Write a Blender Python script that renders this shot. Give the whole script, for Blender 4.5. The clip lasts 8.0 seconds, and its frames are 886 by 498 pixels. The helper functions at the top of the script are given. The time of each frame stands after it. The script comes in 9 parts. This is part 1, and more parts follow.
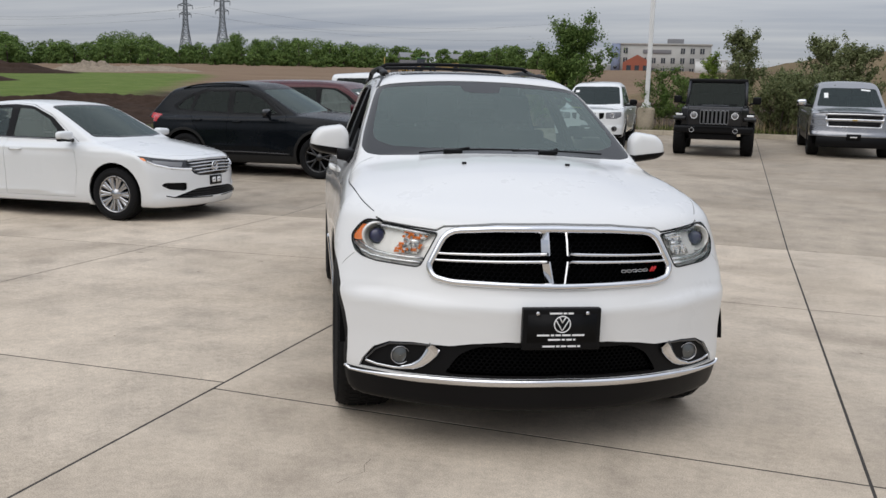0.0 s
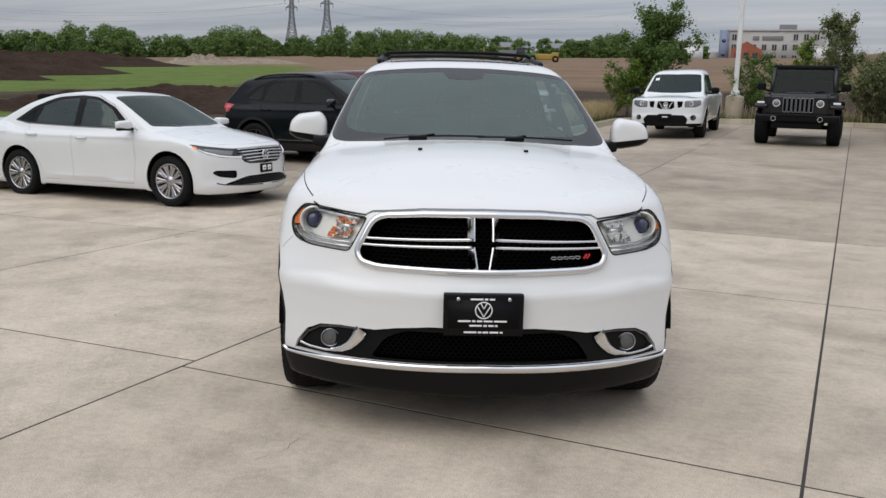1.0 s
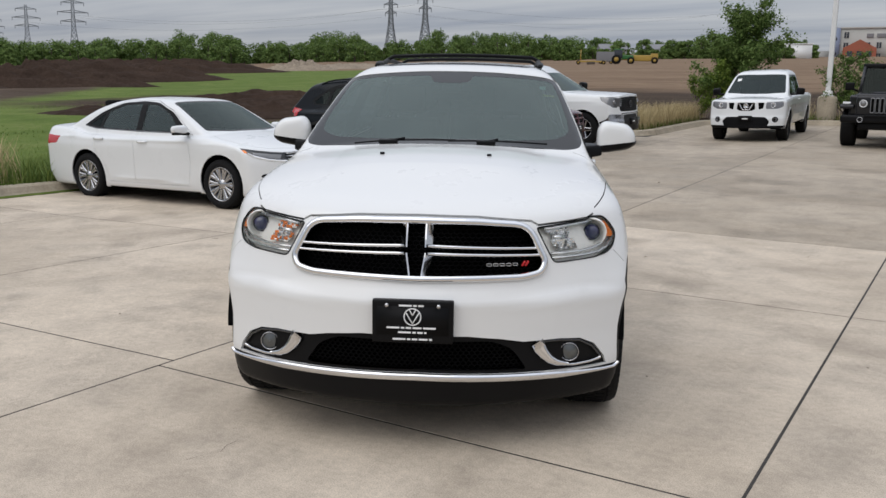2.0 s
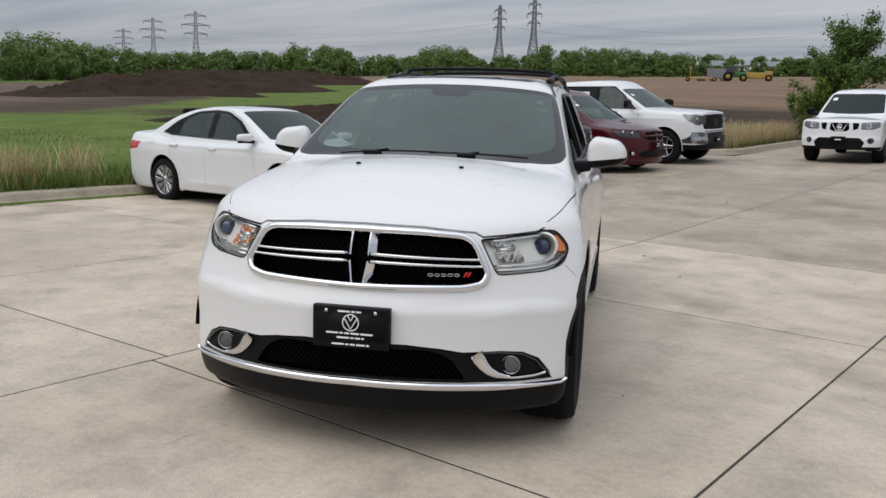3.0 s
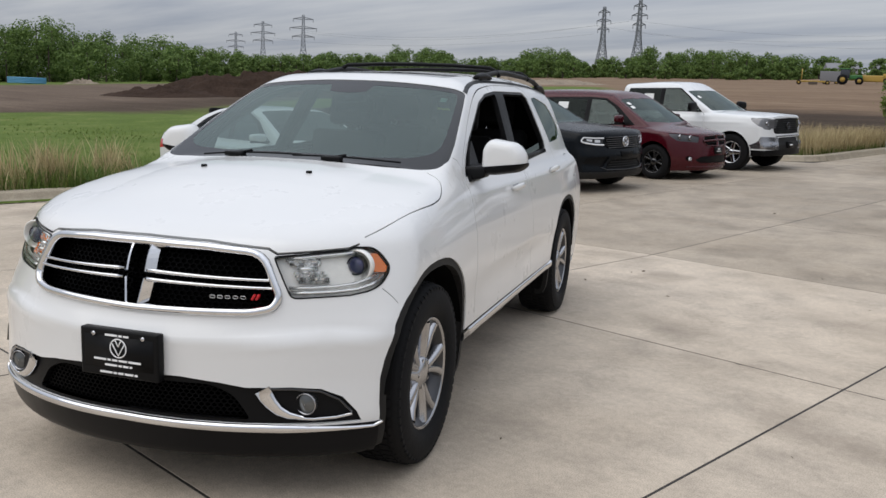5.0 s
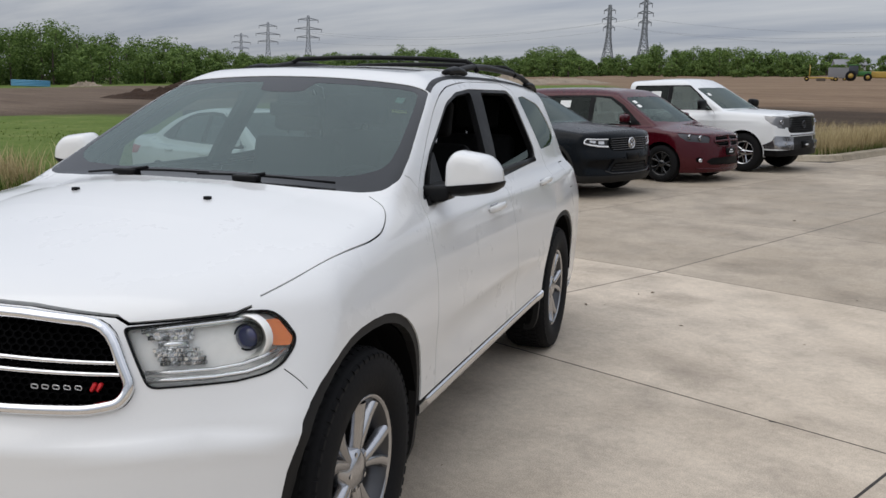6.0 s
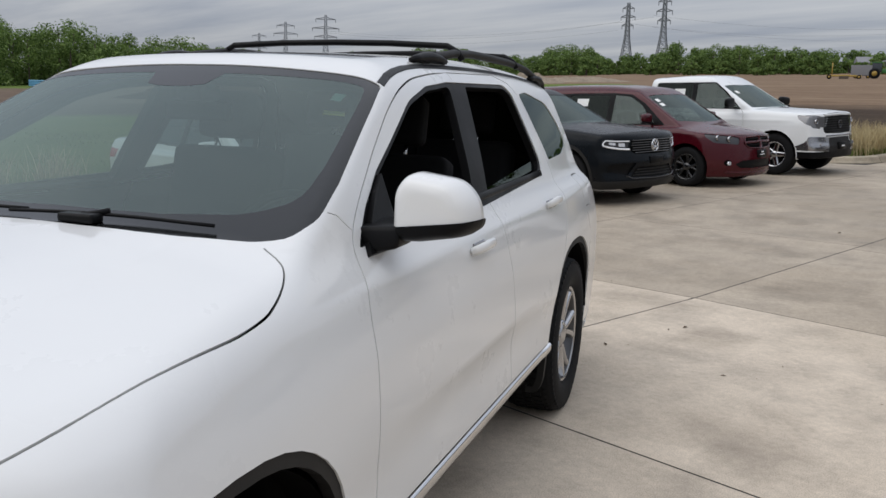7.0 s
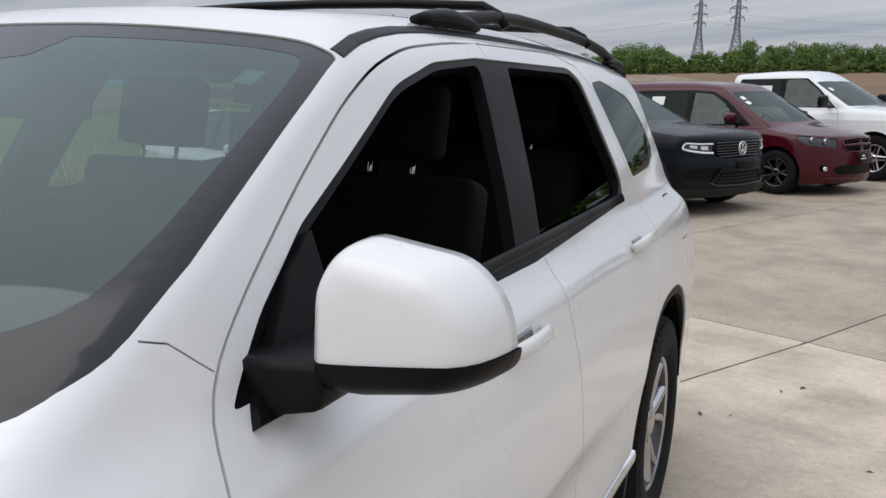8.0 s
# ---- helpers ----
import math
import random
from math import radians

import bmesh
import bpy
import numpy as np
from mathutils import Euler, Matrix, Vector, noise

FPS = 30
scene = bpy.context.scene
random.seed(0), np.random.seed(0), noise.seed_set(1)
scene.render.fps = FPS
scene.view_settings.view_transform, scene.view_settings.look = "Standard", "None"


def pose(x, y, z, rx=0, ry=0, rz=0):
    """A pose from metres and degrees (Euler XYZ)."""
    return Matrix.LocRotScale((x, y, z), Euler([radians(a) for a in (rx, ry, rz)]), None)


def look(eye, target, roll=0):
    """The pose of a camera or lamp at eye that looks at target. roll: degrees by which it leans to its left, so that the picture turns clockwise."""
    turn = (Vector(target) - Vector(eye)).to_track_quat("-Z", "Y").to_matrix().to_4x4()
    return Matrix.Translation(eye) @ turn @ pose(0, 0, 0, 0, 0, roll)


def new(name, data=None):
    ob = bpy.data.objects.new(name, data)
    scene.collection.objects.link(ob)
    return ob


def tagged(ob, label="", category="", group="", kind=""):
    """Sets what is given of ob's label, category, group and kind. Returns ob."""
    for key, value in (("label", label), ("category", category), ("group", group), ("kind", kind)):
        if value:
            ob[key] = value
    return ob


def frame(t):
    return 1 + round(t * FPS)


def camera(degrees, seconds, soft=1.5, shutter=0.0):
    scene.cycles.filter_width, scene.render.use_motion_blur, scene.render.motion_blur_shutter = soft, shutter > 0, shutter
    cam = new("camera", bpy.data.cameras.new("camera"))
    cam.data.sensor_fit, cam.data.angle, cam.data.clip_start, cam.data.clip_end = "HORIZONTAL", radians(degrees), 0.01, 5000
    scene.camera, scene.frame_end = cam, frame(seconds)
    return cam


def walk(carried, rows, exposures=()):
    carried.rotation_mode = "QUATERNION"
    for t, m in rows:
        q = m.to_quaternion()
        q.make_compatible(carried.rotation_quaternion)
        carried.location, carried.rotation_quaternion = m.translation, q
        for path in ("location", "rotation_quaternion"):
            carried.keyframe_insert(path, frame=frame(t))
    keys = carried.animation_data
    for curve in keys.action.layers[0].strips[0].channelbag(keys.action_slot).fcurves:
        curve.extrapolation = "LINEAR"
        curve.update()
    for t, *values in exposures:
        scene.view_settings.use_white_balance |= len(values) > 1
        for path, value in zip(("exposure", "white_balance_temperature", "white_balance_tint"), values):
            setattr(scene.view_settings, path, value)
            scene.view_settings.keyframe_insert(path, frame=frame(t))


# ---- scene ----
cam = camera(53.7, 8.0)
PATH = [
    (0, (0.117, -0.022, 1.5), (-0.495, 1.852, 1.164), 1.7),
    (0.5, (0.478, 0.101, 1.505), (-0.242, 1.933, 1.152), 1.6),
    (1, (0.802, 0.227, 1.498), (-0.02, 2.013, 1.135), 1.3),
    (1.5, (1.09, 0.415, 1.504), (0.171, 2.153, 1.137), 0.8),
    (3, (1.95, 0.922, 1.517), (0.738, 2.477, 1.183), 1.7),
    (3.5, (2.219, 1.121, 1.523), (0.923, 2.609, 1.196), 2.1),
    (4, (2.444, 1.367, 1.541), (1.091, 2.804, 1.214), 2.4),
    (4.5, (2.559, 1.737, 1.55), (1.18, 3.147, 1.216), 2.4),
    (5, (2.452, 2.102, 1.525), (1.069, 3.507, 1.189), 2.0),
    (6.5, (1.567, 3.414, 1.536), (0.166, 4.8, 1.198), 1.3),
    (7, (1.211, 3.886, 1.529), (-0.211, 5.251, 1.189), 1.4),
    (7.5, (0.791, 4.355, 1.514), (-0.663, 5.685, 1.17), 1.4),
    (8, (0.364, 4.819, 1.502), (-1.155, 6.073, 1.157), 1.4),
]
walk(cam, [(t, look(eye, target, roll)) for t, eye, target, roll in PATH], exposures=[(0, 0.0), (4.2, 0.0), (5.0, 0.05), (6.5, 0.0), (7.4, 0.0), (8, 0.14)])

# ---- daylight: overcast sky with streaky cloud, weak wide sun ----
SUN_UP, SUN_AZ = radians(52), radians(200)
world = bpy.data.worlds.new("overcast")
scene.world = world
world.use_nodes = True
wt = world.node_tree
wt.nodes.clear()
w_out = wt.nodes.new("ShaderNodeOutputWorld")
w_bg = wt.nodes.new("ShaderNodeBackground")
w_sky = wt.nodes.new("ShaderNodeTexSky")
w_sky.sky_type = "NISHITA"
w_sky.sun_disc = False
w_sky.sun_elevation, w_sky.sun_rotation = SUN_UP, SUN_AZ
w_sky.air_density, w_sky.dust_density = 1.0, 2.0
w_tc = wt.nodes.new("ShaderNodeTexCoord")
w_dir = wt.nodes.new("ShaderNodeSeparateXYZ")
wt.links.new(w_tc.outputs["Generated"], w_dir.inputs[0])


def sky_math(op, a, b):
    n = wt.nodes.new("ShaderNodeMath")
    n.operation = op
    for i, v in enumerate((a, b)):
        if isinstance(v, (int, float)):
            n.inputs[i].default_value = v
        else:
            wt.links.new(v, n.inputs[i])
    return n.outputs[0]


# cloud sheet seen in perspective: its pattern shrinks towards the horizon
w_den = sky_math("ADD", sky_math("MAXIMUM", w_dir.outputs["Z"], 0.0), 0.055)
w_xy = wt.nodes.new("ShaderNodeCombineXYZ")
wt.links.new(sky_math("DIVIDE", w_dir.outputs["X"], w_den), w_xy.inputs[0])
wt.links.new(sky_math("DIVIDE", w_dir.outputs["Y"], w_den), w_xy.inputs[1])
w_map = wt.nodes.new("ShaderNodeMapping")
w_map.inputs["Rotation"].default_value = (0, 0, radians(-38))
w_map.inputs["Scale"].default_value = (0.16, 0.62, 1.0)
w_noise = wt.nodes.new("ShaderNodeTexNoise")
w_noise.inputs["Scale"].default_value = 1.5
w_noise.inputs["Detail"].default_value = 7.0
w_noise.inputs["Roughness"].default_value = 0.58
w_ramp = wt.nodes.new("ShaderNodeValToRGB")
w_ramp.color_ramp.elements[0].position, w_ramp.color_ramp.elements[0].color = 0.33, (4.1, 4.5, 5.4, 1)
w_ramp.color_ramp.elements[1].position, w_ramp.color_ramp.elements[1].color = 0.66, (6.8, 7.0, 7.4, 1)
w_mix = wt.nodes.new("ShaderNodeMixRGB")
w_mix.inputs["Fac"].default_value = 0.88
w_bg.inputs["Strength"].default_value = 0.1
wt.links.new(w_xy.outputs[0], w_map.inputs["Vector"])
wt.links.new(w_map.outputs["Vector"], w_noise.inputs["Vector"])
wt.links.new(w_noise.outputs["Fac"], w_ramp.inputs["Fac"])
wt.links.new(w_sky.outputs["Color"], w_mix.inputs["Color1"])
wt.links.new(w_ramp.outputs["Color"], w_mix.inputs["Color2"])
# an overcast sky is brighter overhead than at the horizon
w_sep = wt.nodes.new("ShaderNodeSeparateXYZ")
w_lift = wt.nodes.new("ShaderNodeMapRange")
w_lift.inputs["From Min"].default_value, w_lift.inputs["From Max"].default_value = 0.0, 1.0
w_lift.inputs["To Min"].default_value, w_lift.inputs["To Max"].default_value = 0.66, 2.2
w_mul = wt.nodes.new("ShaderNodeMixRGB")
w_mul.blend_type = "MULTIPLY"
w_mul.inputs["Fac"].default_value = 1.0
wt.links.new(w_tc.outputs["Generated"], w_sep.inputs[0])
wt.links.new(w_sep.outputs["Z"], w_lift.inputs["Value"])
wt.links.new(w_mix.outputs["Color"], w_mul.inputs["Color1"])
wt.links.new(w_lift.outputs["Result"], w_mul.inputs["Color2"])
wt.links.new(w_mul.outputs["Color"], w_bg.inputs["Color"])
wt.links.new(w_bg.outputs["Background"], w_out.inputs["Surface"])

sun = new("sun", bpy.data.lights.new("sun", "SUN"))
sun.data.energy, sun.data.angle, sun.data.color = 1.0, radians(70), (1.0, 0.96, 0.9)
sun.matrix_world = look((0, 0, 30), (-math.sin(SUN_AZ) * math.cos(SUN_UP), -math.cos(SUN_AZ) * math.cos(SUN_UP), 30 - math.sin(SUN_UP)))
scene.view_settings.exposure = 0.0

# ---- materials ----
def nodes_of(name):
    m = bpy.data.materials.new(name)
    m.use_nodes = True
    t = m.node_tree
    return m, t, t.nodes["Principled BSDF"]


def noise_node(t, scale, detail=4.0, rough=0.55, vec=None, coords="Object"):
    n = t.nodes.new("ShaderNodeTexNoise")
    n.inputs["Scale"].default_value, n.inputs["Detail"].default_value, n.inputs["Roughness"].default_value = scale, detail, rough
    if vec is None:
        vec = t.nodes.new("ShaderNodeTexCoord").outputs[coords]
    t.links.new(vec, n.inputs["Vector"])
    return n.outputs["Fac"]


def ramp_node(t, fac, stops):
    r = t.nodes.new("ShaderNodeValToRGB")
    els = r.color_ramp.elements
    while len(els) < len(stops):
        els.new(0.5)
    for e, (p, c) in zip(els, stops):
        e.position, e.color = p, (*c[:3], 1) if not isinstance(c, (int, float)) else (c, c, c, 1)
    t.links.new(fac, r.inputs["Fac"])
    return r.outputs["Color"]


def mix_node(t, fac, a, b, mode="MIX"):
    m = t.nodes.new("ShaderNodeMixRGB")
    m.blend_type = mode
    for slot, v in (("Fac", fac), ("Color1", a), ("Color2", b)):
        if isinstance(v, (int, float)):
            m.inputs[slot].default_value = v if slot == "Fac" else (v, v, v, 1)
        elif isinstance(v, tuple):
            m.inputs[slot].default_value = (*v, 1)
        else:
            t.links.new(v, m.inputs[slot])
    return m.outputs["Color"]


def bump_node(t, bsdf, height, strength=0.3, distance=0.01):
    b = t.nodes.new("ShaderNodeBump")
    b.inputs["Strength"].default_value, b.inputs["Distance"].default_value = strength, distance
    t.links.new(height, b.inputs["Height"])
    t.links.new(b.outputs["Normal"], bsdf.inputs["Normal"])


def surface(name, color, rough=0.5, metal=0.0, vary=0.08, grain=40.0, big=3.0, bump=0.0, coat=0.0, rough_vary=0.08, spec=0.5):
    """A surface with grain and larger stains round one base colour."""
    m, t, b = nodes_of(name)
    fine, wide = noise_node(t, grain, 3.0), noise_node(t, big, 4.0)
    both = mix_node(t, 0.5, fine, wide)
    lo, hi = tuple(max(c * (1 - vary), 0) for c in color), tuple(min(c * (1 + vary), 1) for c in color)
    t.links.new(ramp_node(t, both, [(0.3, lo), (0.7, hi)]), b.inputs["Base Color"])
    t.links.new(ramp_node(t, wide, [(0.3, max(rough - rough_vary, 0.02)), (0.7, min(rough + rough_vary, 1))]), b.inputs["Roughness"])
    b.inputs["Metallic"].default_value, b.inputs["Specular IOR Level"].default_value = metal, spec
    b.inputs["Coat Weight"].default_value, b.inputs["Coat Roughness"].default_value = coat, 0.04
    if bump:
        bump_node(t, b, fine, bump, 0.004)
    return m


def paint(name, color, metal=0.0, rough=0.34, coat=1.0):
    """Car paint: coloured base under clear coat, with thin road dust."""
    m, t, b = nodes_of(name)
    dust_haze = noise_node(t, 2.2, 6.0, 0.65)
    flake = noise_node(t, 900.0, 1.0)
    lo = tuple(c * 0.99 for c in color)
    base = mix_node(t, ramp_node(t, flake, [(0.35, 0.0), (0.65, 1.0)]), lo, color)
    dirty = mix_node(t, 0.35, base, tuple(0.93 * c + 0.07 * max(color) * d for c, d in zip(color, (0.8, 0.72, 0.62))))
    t.links.new(mix_node(t, ramp_node(t, dust_haze, [(0.5, 0.0), (0.8, 0.35)]), base, dirty), b.inputs["Base Color"])
    t.links.new(ramp_node(t, dust_haze, [(0.35, max(rough - 0.05, 0.05)), (0.7, rough + 0.08)]), b.inputs["Roughness"])
    b.inputs["Metallic"].default_value, b.inputs["Specular IOR Level"].default_value = metal, 0.07
    b.inputs["Coat Weight"].default_value, b.inputs["Coat Roughness"].default_value = coat, 0.07
    return m


def pane_glass(name, tint, gloss=1.0, ior=1.5, dust_haze=0.0):
    """Thin sheet of glass: tinted see-through with mirror gloss by Fresnel."""
    m = bpy.data.materials.new(name)
    m.use_nodes = True
    t = m.node_tree
    t.nodes.clear()
    out, mix = t.nodes.new("ShaderNodeOutputMaterial"), t.nodes.new("ShaderNodeMixShader")
    see, shine, fres = t.nodes.new("ShaderNodeBsdfTransparent"), t.nodes.new("ShaderNodeBsdfGlossy"), t.nodes.new("ShaderNodeFresnel")
    see.inputs["Color"].default_value = (*tint, 1)
    shine.inputs["Color"].default_value = (gloss * 0.86, gloss, gloss * 0.95, 1)
    shine.inputs["Roughness"].default_value = 0.015
    fres.inputs["IOR"].default_value = ior
    t.links.new(fres.outputs["Fac"], mix.inputs["Fac"])
    t.links.new(see.outputs["BSDF"], mix.inputs[1])
    t.links.new(shine.outputs["BSDF"], mix.inputs[2])
    # pale diffuse film: thin dust plus hazy sky reflection put in as colour
    haze_film, last = t.nodes.new("ShaderNodeBsdfDiffuse"), t.nodes.new("ShaderNodeMixShader")
    haze_film.inputs["Color"].default_value = (0.50, 0.60, 0.57, 1)
    t.links.new(ramp_node(t, noise_node(t, 1.6, 5, 0.6), [(0.3, dust_haze * 0.7), (0.7, dust_haze * 1.3)]), last.inputs["Fac"])
    t.links.new(mix.outputs["Shader"], last.inputs[1])
    t.links.new(haze_film.outputs["BSDF"], last.inputs[2])
    t.links.new(last.outputs["Shader"], out.inputs["Surface"])
    return m


def concrete_mat(name, tone):
    m, t, b = nodes_of(name)
    tc = t.nodes.new("ShaderNodeTexCoord")
    geo = t.nodes.new("ShaderNodeNewGeometry")
    pos = geo.outputs["Position"]
    big, mid, fine, speck = noise_node(t, 0.35, 5, 0.6, pos), noise_node(t, 1.7, 6, 0.62, pos), noise_node(t, 26, 4, 0.6, pos), noise_node(t, 170, 2, 0.5, pos)
    info = t.nodes.new("ShaderNodeObjectInfo")
    c = ramp_node(t, mid, [(0.30, tuple(v * 0.74 for v in tone)), (0.5, tone), (0.70, tuple(min(v * 1.13, 1) for v in tone))])
    c = mix_node(t, ramp_node(t, big, [(0.44, 0.0), (0.62, 0.75)]), c, tuple(v * f for v, f in zip(tone, (0.80, 0.785, 0.76))))
    c = mix_node(t, ramp_node(t, noise_node(t, 0.9, 4, 0.5, pos), [(0.55, 0.0), (0.70, 0.65)]), c, tuple(v * f for v, f in zip(tone, (0.58, 0.565, 0.55))))
    blot = noise_node(t, 3.2, 7, 0.68, pos)
    c = mix_node(t, 0.45, c, mix_node(t, 1.0, c, ramp_node(t, blot, [(0.36, 0.74), (0.5, 1.0), (0.66, 1.12)]), "MULTIPLY"))
    flecks = noise_node(t, 11.0, 5, 0.7, pos)
    c = mix_node(t, ramp_node(t, flecks, [(0.63, 0.0), (0.70, 0.35)]), c, tuple(min(v * 1.25, 1) for v in tone))
    c = mix_node(t, 0.35, c, mix_node(t, 1.0, c, ramp_node(t, fine, [(0.3, 0.66), (0.7, 1.22)]), "MULTIPLY"))
    c = mix_node(t, 0.5, c, mix_node(t, 1.0, c, ramp_node(t, speck, [(0.34, 0.52), (0.6, 1.18)]), "MULTIPLY"))
    c = mix_node(t, 1.0, c, ramp_node(t, info.outputs["Random"], [(0.0, 0.90), (1.0, 1.06)]), "MULTIPLY")
    t.links.new(c, b.inputs["Base Color"])
    t.links.new(ramp_node(t, mid, [(0.3, 0.62), (0.7, 0.85)]), b.inputs["Roughness"])
    b.inputs["Specular IOR Level"].default_value = 0.2
    bump_node(t, b, mix_node(t, 0.5, fine, speck), 0.25, 0.004)
    return m


M_CONC = concrete_mat("lot_concrete", (0.54, 0.460, 0.366))
M_CONC_OLD = concrete_mat("older_lot_concrete", (0.405, 0.344, 0.270))
M_KERB = concrete_mat("kerb_concrete", (0.40, 0.345, 0.262))
M_JOINT = surface("joint_filler", (0.035, 0.03, 0.026), 0.9, vary=0.3, grain=30)
M_WHITE = paint("white_paint", (0.70, 0.70, 0.69), 0.0, 0.3)
M_WHITE_B = paint("white_paint_cool", (0.70, 0.71, 0.71), 0.0, 0.3)
M_NAVY = paint("dark_blue_grey_paint", (0.0030, 0.0045, 0.0065), 0.0, 0.28, 0.20)
M_RED = paint("burgundy_paint", (0.055, 0.003, 0.007), 0.1, 0.28, 0.6)
M_GREY = paint("charcoal_paint", (0.011, 0.0115, 0.0135), 0.0, 0.3, 0.7)
M_SILVER = paint("silver_paint", (0.25, 0.255, 0.265), 0.5, 0.32)
M_CHROME = surface("chrome", (0.72, 0.72, 0.73), 0.09, 1.0, vary=0.04, rough_vary=0.04)
M_ALLOY = surface("polished_alloy", (0.44, 0.44, 0.45), 0.18, 1.0, vary=0.06)
M_ALLOY_DARK = surface("grey_alloy", (0.07, 0.07, 0.073), 0.35, 0.8)
M_PLASTIC = surface("black_plastic", (0.0055, 0.0055, 0.006), 0.42, vary=0.15, grain=300, bump=0.1, spec=0.12)
M_TRIM = surface("dark_grey_trim", (0.014, 0.0135, 0.013), 0.6, vary=0.15, grain=300, bump=0.15, spec=0.25)
M_GLOSS = surface("gloss_black", (0.008, 0.008, 0.009), 0.12, coat=0.6)
M_SATIN = surface("satin_black", (0.0055, 0.0055, 0.0062), 0.36, vary=0.15, grain=200, spec=0.14)
M_MESH = surface("grille_mesh_black", (0.0018, 0.0018, 0.0021), 0.5, spec=0.05)
M_TUB = surface("lamp_tub", (0.88, 0.86, 0.82), 0.3, 0.15)
# chrome darkened in base colour, standing in for the dark ground it mirrors
M_BUMPER = surface("ground_toned_chrome", (0.34, 0.34, 0.35), 0.22, 0.9)
M_SMOKE = surface("smoked_lamp", (0.20, 0.20, 0.205), 0.15, 0.5, coat=0.6)
# near-black base colour puts deep shade into recesses and hidden parts
M_VOID = surface("cavity_shade", (0.004, 0.004, 0.004), 0.9, spec=0.05)
M_RUBBER = surface("tyre_rubber", (0.008, 0.008, 0.0085), 0.78, vary=0.25, grain=60, bump=0.3, spec=0.17)
M_CLOTH = surface("black_cloth", (0.006, 0.006, 0.0065), 0.92, vary=0.2, grain=500, bump=0.3, spec=0.25)
M_DASH = surface("dash_plastic", (0.013, 0.013, 0.0135), 0.6, vary=0.15, grain=300, bump=0.2, spec=0.25)
M_LINER = surface("headliner", (0.20, 0.195, 0.185), 0.9, vary=0.06)
M_GLASS = pane_glass("windshield_glass", (0.24, 0.31, 0.295), 1.0, 1.55, 0.065)
M_GLASS_B = pane_glass("parked_windshield_glass", (0.18, 0.215, 0.205), 0.8, 1.42, 0.008)
M_PRIV = pane_glass("privacy_glass", (0.07, 0.08, 0.08), 0.7, 1.33)
M_SIDE = pane_glass("side_glass", (0.42, 0.47, 0.45), 1.0, 1.6, 0.025)
M_LENS = pane_glass("lamp_lens", (0.98, 0.98, 0.97), 0.8, 1.3)
M_FOGLENS = surface("fog_lamp_glass", (0.085, 0.09, 0.09), 0.10, 0.3, coat=0.8)
M_FRIT = surface("windshield_frit", (0.012, 0.0125, 0.0125), 0.16, spec=0.4)
M_REFL = surface("lamp_reflector", (0.85, 0.85, 0.86), 0.16, 0.8)
M_BEZEL = surface("lamp_bezel", (0.82, 0.81, 0.78), 0.3, 0.2)
M_AMBER = surface("amber_reflector", (0.80, 0.20, 0.02), 0.25, coat=0.8)
M_REDLENS = surface("red_lamp_lens", (0.45, 0.01, 0.012), 0.18, coat=0.8)
M_PROJ = surface("projector_lens", (0.02, 0.02, 0.075), 0.05, coat=1.0)
M_WHITEMARK = surface("white_print", (0.82, 0.82, 0.82), 0.5)
M_SILVERMARK = surface("silver_badge", (0.55, 0.55, 0.56), 0.25, 0.9)
M_REDMARK = surface("red_badge", (0.55, 0.015, 0.02), 0.35)
M_TEAL = surface("teal_sticker", (0.62, 0.90, 0.84), 0.6)
M_YELLOW = surface("yellow_sticker", (0.88, 0.82, 0.16), 0.6)
M_PAPER = surface("white_paper", (0.78, 0.78, 0.76), 0.7)
M_LAMPON = surface("lamp_white", (0.85, 0.86, 0.88), 0.15, coat=0.5)


